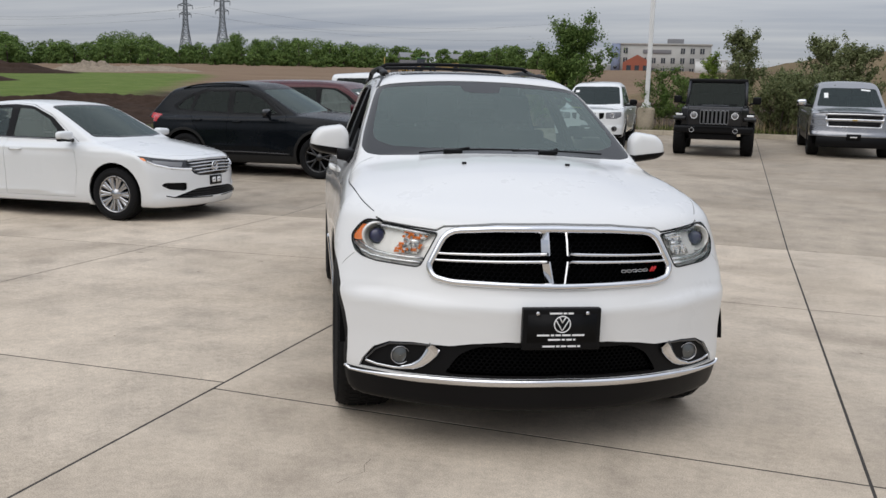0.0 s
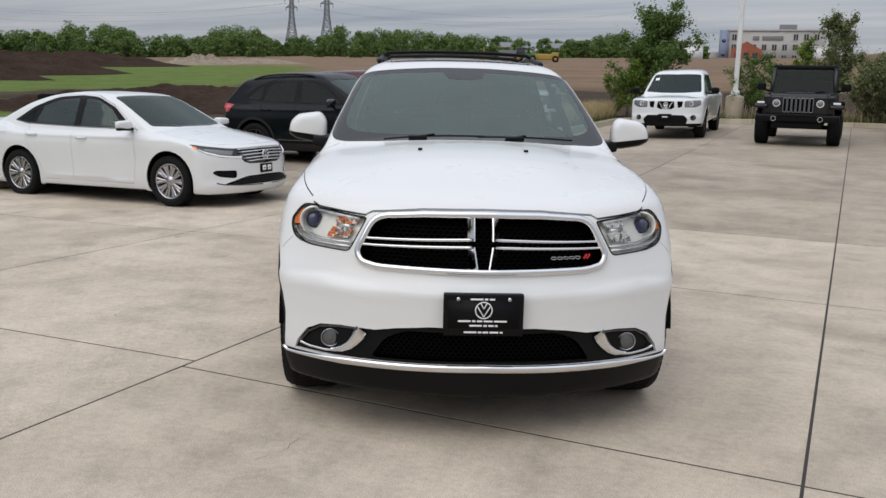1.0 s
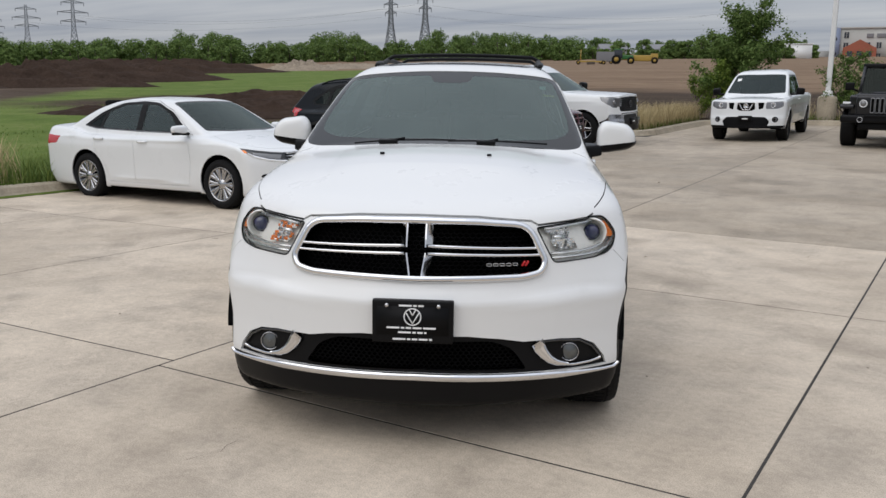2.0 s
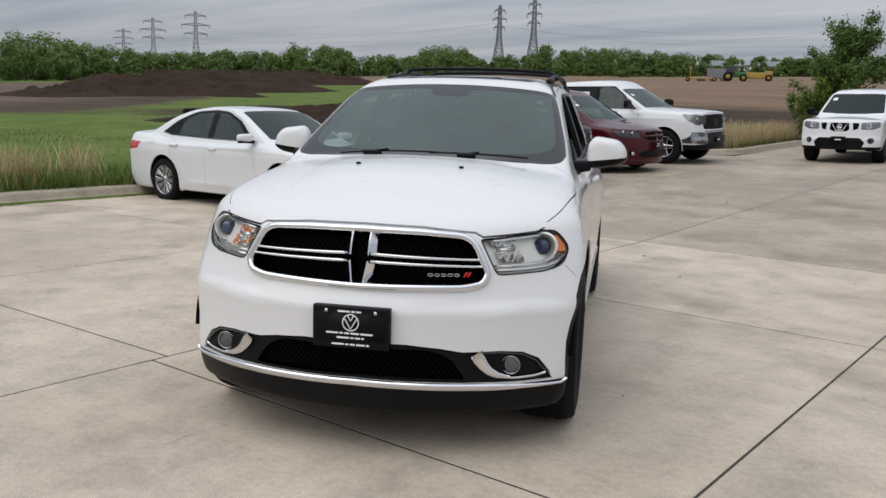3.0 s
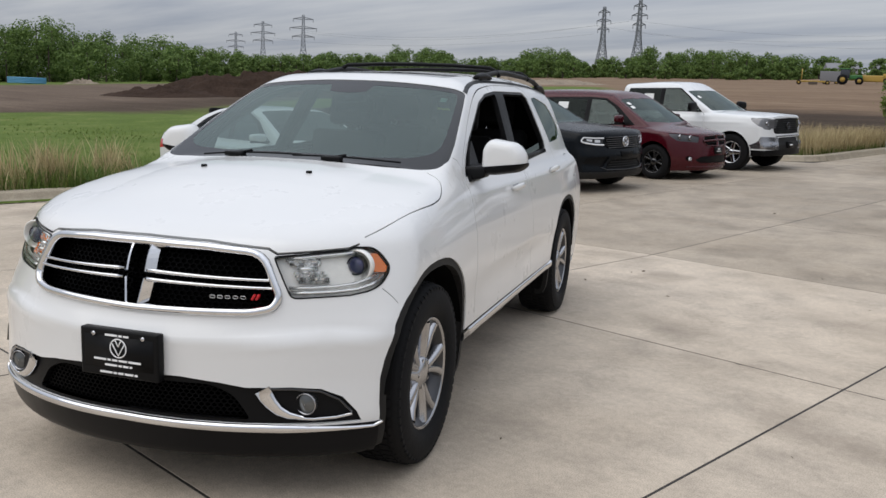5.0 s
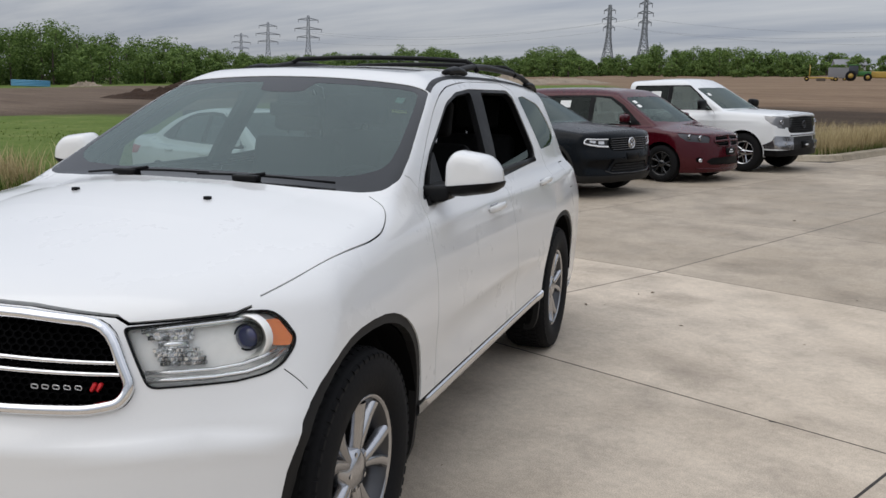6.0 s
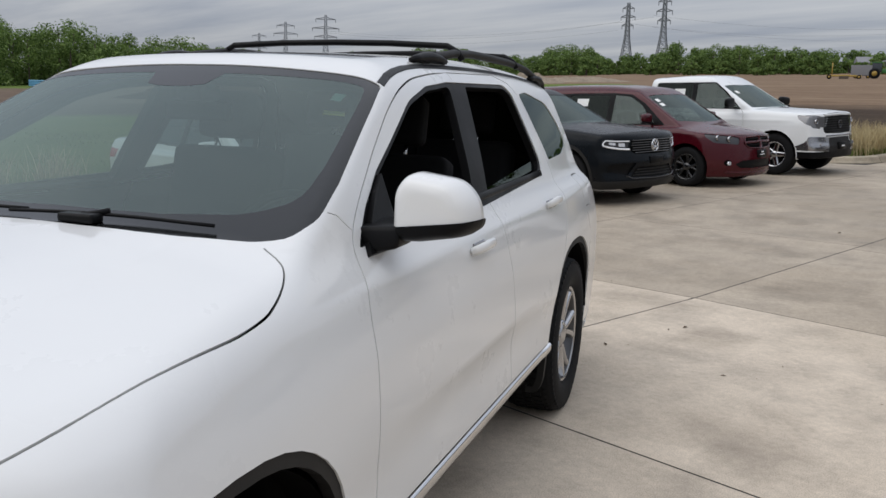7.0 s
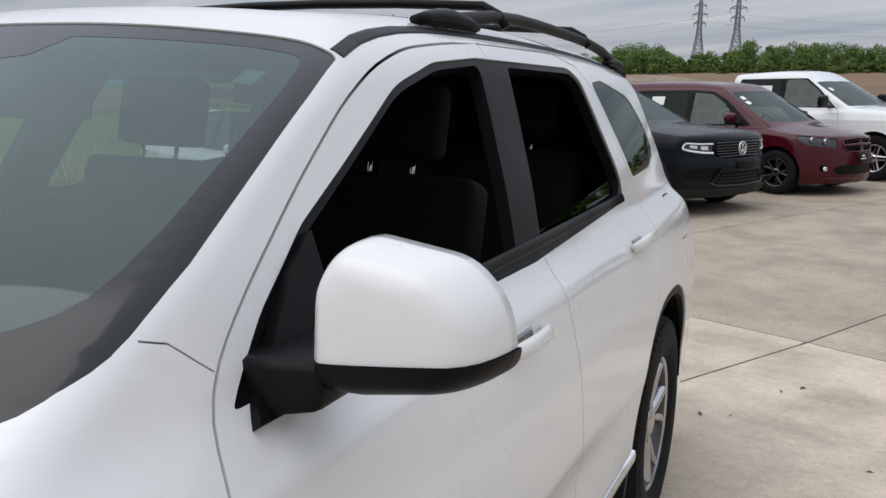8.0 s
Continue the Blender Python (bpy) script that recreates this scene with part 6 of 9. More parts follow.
    for yy in c["seats"]:
        for x in (-0.37, 0.37):
            seat(car, x, yy, fl + 0.16)
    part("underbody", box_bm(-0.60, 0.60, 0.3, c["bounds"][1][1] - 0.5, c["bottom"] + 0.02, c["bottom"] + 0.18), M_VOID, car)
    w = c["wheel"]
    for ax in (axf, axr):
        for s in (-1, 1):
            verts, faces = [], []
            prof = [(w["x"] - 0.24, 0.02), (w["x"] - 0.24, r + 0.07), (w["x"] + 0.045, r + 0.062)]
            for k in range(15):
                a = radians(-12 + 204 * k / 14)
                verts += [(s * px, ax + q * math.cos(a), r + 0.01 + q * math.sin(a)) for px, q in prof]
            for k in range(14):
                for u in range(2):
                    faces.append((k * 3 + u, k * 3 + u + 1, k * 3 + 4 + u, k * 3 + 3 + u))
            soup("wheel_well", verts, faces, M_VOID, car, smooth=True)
            wheel(car, s * w["x"], ax, r, w["w"], w["rim"], s, w["n"], w.get("twin", False), w["mat"], 40, "", w.get("cap"), fine=w.get("fine", False))
    skin.bm.free()
    return car


def mirrored(right_half):
    """A closed outline from its half at x >= 0, listed from the top centre to the bottom centre."""
    return right_half + [(-a, b) for a, b in right_half[::-1] if a > 1e-6]


def on_lot(x, y, turn, lift=0.0):
    """Pose of a car whose front centre stands at x, y; turn 0 looks south, 90 looks east."""
    slope = math.degrees(math.atan(RISE)) if y > KINK else 0.0
    lean = -math.degrees(math.atan(FALL)) if x < CREST else 0.0
    return Matrix.Translation((x, y, land(x, y) + lift)) @ pose(0, 0, 0, slope, lean, 0) @ pose(0, 0, 0, 0, 0, turn)


# white sedan
SEDAN_GRILLE = rounded(mirrored([(0, 0.742), (0.38, 0.734), (0.475, 0.722), (0.47, 0.665), (0.385, 0.572), (0.30, 0.548), (0, 0.542)]), 0.015, 2)
make_car("sedan", "white four-door sedan with chrome-barred grille beside the verge", "car", on_lot(-6.15, 9.74, 90), dict(
    paint=M_WHITE_B, bounds=((-0.95, 0.95), (-0.05, 4.78), (-0.25, 1.52)), spine=(0.8, 3.9, 0.6), step=0.036, kc=0.045, kt=0.04,
    hw=[(0.12, 0.80), (0.25, 0.862), (0.42, 0.880), (0.60, 0.884), (0.76, 0.888), (0.86, 0.876), (0.94, 0.838), (1.0, 0.80), (1.1, 0.72)],
    hy=[(-0.1, 0.95), (0.5, 0.995), (1.2, 1.0), (3.7, 1.0), (4.7, 0.93)], crown=0.085,
    creases=((0.845, 0.895, 0.013, 0.022, 0.75, 4.35), (0.30, 0.345, 0.013, 0.03, 1.35, 3.1)),
    top=[(-0.2, 0.62), (0.0, 0.728), (0.10, 0.765), (0.25, 0.815), (0.5, 0.872), (0.9, 0.945), (1.25, 0.99), (2.0, 0.965), (3.6, 0.985), (3.95, 1.045), (4.4, 1.075), (4.62, 1.075), (4.75, 1.02)],
    front=[(0.12, 0.12), (0.2, 0.03), (0.28, 0.0), (0.36, 0.012), (0.5, 0.018), (0.60, 0.025), (0.70, 0.05), (0.745, 0.075), (0.85, 0.25)], bow=(0.26, 0.30),
    rear=[(0.15, 4.55), (0.4, 4.68), (0.75, 4.69), (1.0, 4.66), (1.1, 4.6)], bottom=0.17, axles=(0.88, 3.566), swell=0.014,
    gw=[(0.8, 0.86), (0.95, 0.80), (1.1, 0.735), (1.25, 0.67), (1.38, 0.605), (1.5, 0.48)], gy=[(1.0, 0.96), (2.2, 1.0), (3.2, 0.98), (4.2, 0.88)],
    gtop=[(1.5, 1.27), (1.9, 1.395), (2.3, 1.448), (2.7, 1.462), (3.1, 1.435), (3.6, 1.33), (4.2, 1.10)], screen=(1.17, 0.985, 0.52, 0.22), back=(4.35, 1.0, 2.2),
    doors=([(1.48, 0.27), (1.42, 0.60), (1.46, 0.95), (1.95, 1.275), (2.3, 1.40), (2.56, 1.415), (2.54, 0.27)], [(2.54, 0.27), (2.56, 1.415), (3.0, 1.395), (3.32, 1.28), (3.46, 1.0), (3.36, 0.70), (3.14, 0.45), (3.10, 0.27)]),
    hood=[(-0.70, 1.17), (-0.76, 0.95), (-0.74, 0.5), (-0.60, 0.30), (-0.3, 0.19), (0, 0.16), (0.3, 0.19), (0.60, 0.30), (0.74, 0.5), (0.76, 0.95), (0.70, 1.17)],
    panels=(
        ("top", rounded([(-0.68, 1.31), (-0.3, 1.19), (0, 1.17), (0.3, 1.19), (0.68, 1.31), (0.575, 2.03), (0.3, 2.0), (0, 1.99), (-0.3, 2.0), (-0.575, 2.03)], 0.04, 2), M_FRIT, "windshield_border", -0.003, ""),
        ("top", rounded([(-0.655, 1.335), (-0.3, 1.235), (0, 1.215), (0.3, 1.235), (0.655, 1.335), (0.555, 1.995), (0.3, 1.965), (0, 1.955), (-0.3, 1.965), (-0.555, 1.995)], 0.04, 2), M_GLASS_B, "windshield", -0.004, ""),
        ("top", rounded([(-0.52, 3.28), (0.52, 3.28), (0.60, 3.95), (-0.60, 3.95)], 0.06, 2), M_PRIV, "rear_window", -0.004, ""),
        ("side", rounded([(1.53, 0.962), (1.93, 1.250), (2.28, 1.380), (2.60, 1.402), (3.02, 1.378), (3.44, 1.245), (3.80, 1.052), (3.52, 1.006), (2.5, 0.975)], [0.01, 0.05, 0.08, 0.05, 0.08, 0.08, 0.02, 0.02, 0], 3), M_PLASTIC, "window_trim", -0.002, ""),
        ("side", rounded([(1.72, 0.995), (1.98, 1.222), (2.28, 1.345), (2.49, 1.362), (2.48, 1.000)], 0.015, 2), M_SIDE, "side_window", -0.006, ""),
        ("side", rounded([(2.60, 1.003), (2.61, 1.366), (2.99, 1.342), (3.27, 1.255), (3.36, 1.028)], 0.015, 2), M_SIDE, "side_window", -0.006, ""),
        ("side", rounded([(3.42, 1.032), (3.34, 1.232), (3.68, 1.062)], 0.012, 2), M_PRIV, "quarter_window", -0.006, ""),
        ("pair", rounded([(0.44, 0.742), (0.60, 0.755), (0.76, 0.780), (0.865, 0.806), (0.862, 0.740), (0.80, 0.682), (0.66, 0.638), (0.46, 0.622), (0.40, 0.635)], [0.01, 0, 0, 0.01, 0.02, 0.02, 0, 0.01, 0.01], 2), M_GLOSS, "headlamp", -0.006, "slim headlamp with a bright lower edge"),
        ("pair", rounded([(0.50, 0.726), (0.64, 0.737), (0.80, 0.766), (0.81, 0.722), (0.72, 0.682), (0.54, 0.662)], 0.01, 2), M_SMOKE, "lamp_insert", -0.012, ""),
        ("front", SEDAN_GRILLE, M_GLOSS, "grille", -0.025, "black grille with chrome bars"),
        ("pair", rounded([(0.50, 0.470), (0.74, 0.478), (0.775, 0.445), (0.70, 0.395), (0.54, 0.372), (0.50, 0.385)], 0.02, 2), M_PLASTIC, "air_vent", -0.035, "black corner vent"),
        ("front", rounded(mirrored([(0, 0.400), (0.34, 0.392), (0.44, 0.372), (0.62, 0.318), (0.66, 0.300), (0.60, 0.292), (0, 0.282)]), 0.012, 2), M_PLASTIC, "lower_grille", -0.03, ""),
        ("pair", rounded([(0.845, 0.782), (0.872, 0.785), (0.872, 0.742), (0.850, 0.745)], 0.006, 2), M_AMBER, "side_marker", -0.004, ""),
        ("rear", rounded([(0.52, 0.86), (0.85, 0.90), (0.86, 0.78), (0.55, 0.74)], 0.02, 2), M_REDLENS, "tail_lamp", 0.002, "red tail lamp"),
        ("rear", rounded([(-0.52, 0.86), (-0.85, 0.90), (-0.86, 0.78), (-0.55, 0.74)], 0.02, 2), M_REDLENS, "tail_lamp", 0.002, "red tail lamp"),
        ("side", rounded([(4.36, 0.90), (4.60, 0.92), (4.66, 0.78), (4.46, 0.77)], 0.02, 2), M_REDLENS, "tail_lamp", 0.002, "red tail lamp"),
        ("side", [(1.30, 0.20), (3.15, 0.20), (3.15, 0.1), (1.30, 0.1)], M_PLASTIC, "sill", -0.01, ""),
    ),
    strips=tuple(("front", [(-w, z - 0.006), (-w * 0.5, z + 0.003), (0, z + 0.006), (w * 0.5, z + 0.003), (w, z - 0.006)], h, 0.012, M_CHROME, "grille_bar") for w, z, h in ((0.455, 0.700, 0.0085), (0.445, 0.662, 0.0085), (0.41, 0.622, 0.0085), (0.36, 0.584, 0.0085), (0.475, 0.745, 0.0075)))
    + (("pair", [(0.42, 0.634), (0.54, 0.638), (0.68, 0.656), (0.80, 0.698), (0.850, 0.738)], 0.012, 0.012, M_LAMPON, "light_bar"),
       ("pair", [(0.10, 0.272), (0.45, 0.282), (0.66, 0.296), (0.74, 0.318)], 0.007, 0.008, M_GLOSS, "bumper_strip"),
       ("side", [(1.58, 0.972), (2.5, 0.984), (3.50, 1.012), (3.76, 1.045)], 0.006, 0.006, M_BUMPER, "belt_moulding"))
    + tuple(("front", [(-w, z), (0, z), (w, z)], 0.006, 0.006, M_TRIM, "lower_bar") for w, z in ((0.42, 0.365), (0.50, 0.335), (0.56, 0.310))),
    rounds=(("ring_badge", 0.0, 0.652, 0.060, M_CHROME),), plates=(("plate_bracket", -0.125, 0.125, 0.42, 0.535, 0.014, M_PLASTIC), ("plate_tab", -0.095, -0.015, 0.445, 0.515, 0.018, M_WHITEMARK), ("plate_slot", -0.075, -0.035, 0.47, 0.49, 0.020, M_PLASTIC), ("plate_tab", 0.015, 0.095, 0.445, 0.515, 0.018, M_WHITEMARK), ("plate_slot", 0.035, 0.075, 0.47, 0.49, 0.020, M_PLASTIC)),
    mirror=(0.985, 1.53, 1.03, 0.25, 0.118, M_WHITE_B), handles=((2.36, 0.845), (3.28, 0.872)), floor=0.30, cabin=(1.42, 3.7), dash_z=0.93, seats=(2.25, 3.1),
    wheel=dict(r=0.325, w=0.21, x=0.79, rim=0.222, n=10, twin=True, mat=M_ALLOY, fine=True)))

# dark coupe-backed SUV
make_car("suv", "dark blue-grey SUV with sloping tail and bright lamp bars", "car", on_lot(-5.96, 15.12, 90), dict(
    paint=M_NAVY, bounds=((-1.05, 1.05), (-0.05, 4.72), (-0.25, 1.84)), spine=(0.9, 3.8, 0.75), step=0.048, kc=0.06,
    creases=((1.00, 1.035, 0.014, 0.03, 0.8, 4.4), (0.52, 0.55, 0.012, 0.04, 1.5, 3.3)),
    hw=[(0.15, 0.87), (0.35, 0.94), (0.6, 0.965), (0.85, 0.965), (1.0, 0.935), (1.1, 0.895), (1.2, 0.82)], hy=[(-0.1, 0.97), (0.6, 1.0), (3.8, 1.0), (4.6, 0.93)], crown=0.08,
    top=[(-0.2, 0.92), (0.0, 1.00), (0.10, 1.045), (0.5, 1.105), (1.0, 1.15), (1.4, 1.17), (2.0, 1.14), (5.0, 1.14)],
    front=[(0.15, 0.14), (0.25, 0.05), (0.36, 0.0), (0.50, 0.018), (0.62, 0.0), (0.70, 0.015), (0.80, 0.045), (0.97, 0.06), (1.06, 0.13)], bow=(0.20, 0.15),
    rear=[(0.2, 4.40), (0.5, 4.56), (0.9, 4.60), (1.15, 4.56)], bottom=0.24, axles=(0.94, 3.70),
    gw=[(0.95, 0.92), (1.1, 0.865), (1.25, 0.80), (1.4, 0.735), (1.55, 0.67), (1.7, 0.56)], gy=[(1.2, 0.97), (2.4, 1.0), (3.4, 0.99), (4.6, 0.88)],
    gtop=[(1.7, 1.52), (2.1, 1.63), (2.5, 1.70), (3.0, 1.725), (3.4, 1.71), (3.8, 1.665), (4.2, 1.59), (4.6, 1.48)], screen=(1.30, 1.14, 0.52, 0.2), back=(4.60, 1.14, 0.95),
    doors=([(1.58, 0.42), (1.54, 0.8), (1.60, 1.12), (2.1, 1.46), (2.45, 1.60), (2.80, 1.625), (2.78, 0.42)], [(2.78, 0.42), (2.80, 1.625), (3.3, 1.60), (3.55, 1.52), (3.62, 1.15), (3.48, 0.92), (3.25, 0.65), (3.20, 0.42)]),
    hood=[(-0.80, 1.30), (-0.84, 1.0), (-0.80, 0.5), (-0.70, 0.28), (-0.3, 0.17), (0, 0.15), (0.3, 0.17), (0.70, 0.28), (0.80, 0.5), (0.84, 1.0), (0.80, 1.30)],
    panels=(
        ("top", rounded([(-0.74, 1.44), (-0.3, 1.32), (0, 1.30), (0.3, 1.32), (0.74, 1.44), (0.63, 2.20), (0, 2.15), (-0.63, 2.20)], 0.05, 2), M_GLASS_B, "windshield", -0.004, ""),
        ("side", rounded([(1.68, 1.12), (2.1, 1.42), (2.45, 1.565), (3.4, 1.565), (3.72, 1.47), (4.05, 1.27), (3.95, 1.19), (2.8, 1.13)], 0.03, 2), M_PLASTIC, "window_trim", -0.002, ""),
        ("side", rounded([(1.80, 1.15), (2.14, 1.40), (2.47, 1.53), (2.74, 1.545), (2.72, 1.16)], 0.015, 2), M_PRIV, "side_window", -0.006, ""),
        ("side", rounded([(2.84, 1.165), (2.86, 1.545), (3.34, 1.53), (3.50, 1.47), (3.58, 1.19)], 0.015, 2), M_PRIV, "side_window", -0.006, ""),
        ("side", rounded([(3.65, 1.20), (3.60, 1.46), (3.72, 1.42), (3.96, 1.25), (3.92, 1.215)], 0.012, 2), M_PRIV, "quarter_window", -0.005, ""),
        ("front", rounded(mirrored([(0, 0.955), (0.50, 0.945), (0.53, 0.80), (0.46, 0.745), (0, 0.735)]), 0.02, 2), M_MESH, "grille", -0.03, "black barred grille"),
        ("pair", rounded([(0.52, 0.935), (0.72, 0.94), (0.90, 0.955), (0.915, 0.86), (0.70, 0.815), (0.55, 0.80)], 0.02, 2), M_GLOSS, "headlamp", -0.012, "lamp with bright bars"),
        ("pair", rounded([(0.60, 0.90), (0.70, 0.905), (0.70, 0.855), (0.60, 0.850)], 0.012, 2), M_REFL, "lamp_cube", -0.01, ""),
        ("pair", rounded([(0.74, 0.91), (0.83, 0.92), (0.83, 0.885), (0.74, 0.868)], 0.012, 2), M_REFL, "lamp_cube", -0.01, ""),
        ("pair", rounded([(0.44, 0.62), (0.86, 0.60), (0.88, 0.50), (0.58, 0.44)], 0.03, 2), M_PLASTIC, "air_vent", -0.025, ""),
        ("front", rounded(mirrored([(0, 0.56), (0.42, 0.56), (0.54, 0.42), (0, 0.40)]), 0.02, 2), M_PLASTIC, "lower_grille", -0.03, ""),
        ("front", [(-1.0, 0.36), (1.0, 0.36), (1.0, 0.1), (-1.0, 0.1)], M_TRIM, "lower_skirt", 0.003, ""),
        ("side", [(1.38, 0.40), (3.26, 0.40), (3.26, 0.1), (1.38, 0.1)], M_TRIM, "sill", -0.006, ""),
        ("side", rounded([(4.26, 1.10), (4.50, 1.14), (4.58, 0.98), (4.34, 0.97)], 0.02, 2), M_REDLENS, "tail_lamp", 0.003, "red tail lamp"),
    ),
    strips=tuple(("front", [(-w, z), (0, z + 0.006), (w, z)], 0.008, 0.010, M_GLOSS, "grille_bar") for w, z in ((0.49, 0.935), (0.50, 0.90), (0.51, 0.865), (0.50, 0.83), (0.49, 0.795), (0.46, 0.76)))
    + tuple(("front", [(-w, z), (0, z), (w, z)], 0.008, 0.006, M_TRIM, "lower_bar") for w, z in ((0.42, 0.52), (0.46, 0.48), (0.50, 0.44)))
    + (("pair", [(0.535, 0.812), (0.70, 0.822), (0.84, 0.848), (0.905, 0.872)], 0.013, 0.008, M_LAMPON, "light_bar"), ("pair", [(0.905, 0.872), (0.90, 0.905), (0.87, 0.942), (0.72, 0.930), (0.535, 0.928)], 0.009, 0.008, M_LAMPON, "light_bar"),
       ("front", [(-0.62, 0.44), (-0.50, 0.395), (0, 0.385), (0.50, 0.395), (0.62, 0.44)], 0.009, 0.010, M_ALLOY_DARK, "lower_strip"), ("side", [(1.5, 0.43), (2.4, 0.45), (3.2, 0.455)], 0.012, 0.006, M_ALLOY_DARK, "sill_strip")),
    rounds=(("ring_badge", 0.0, 0.855, 0.085, M_CHROME),), plates=(("plate_bracket", -0.16, 0.16, 0.60, 0.70, 0.015, M_PLASTIC),),
    papers=(("window_sticker", "left", 3.0, 3.25, 1.33, 1.45, M_PAPER),),
    mirror=(1.06, 1.92, 1.17, 0.24, 0.15, M_GLOSS), handles=((2.58, 1.00), (3.42, 1.02)), rails=(0.60, 2.5, 3.9), floor=0.42, cabin=(1.60, 4.4), dash_z=1.10, seats=(2.5, 3.4), arch=0.05, arch_mat=M_TRIM,
    wheel=dict(r=0.385, w=0.25, x=0.84, rim=0.26, n=5, twin=True, mat=M_GLOSS)))

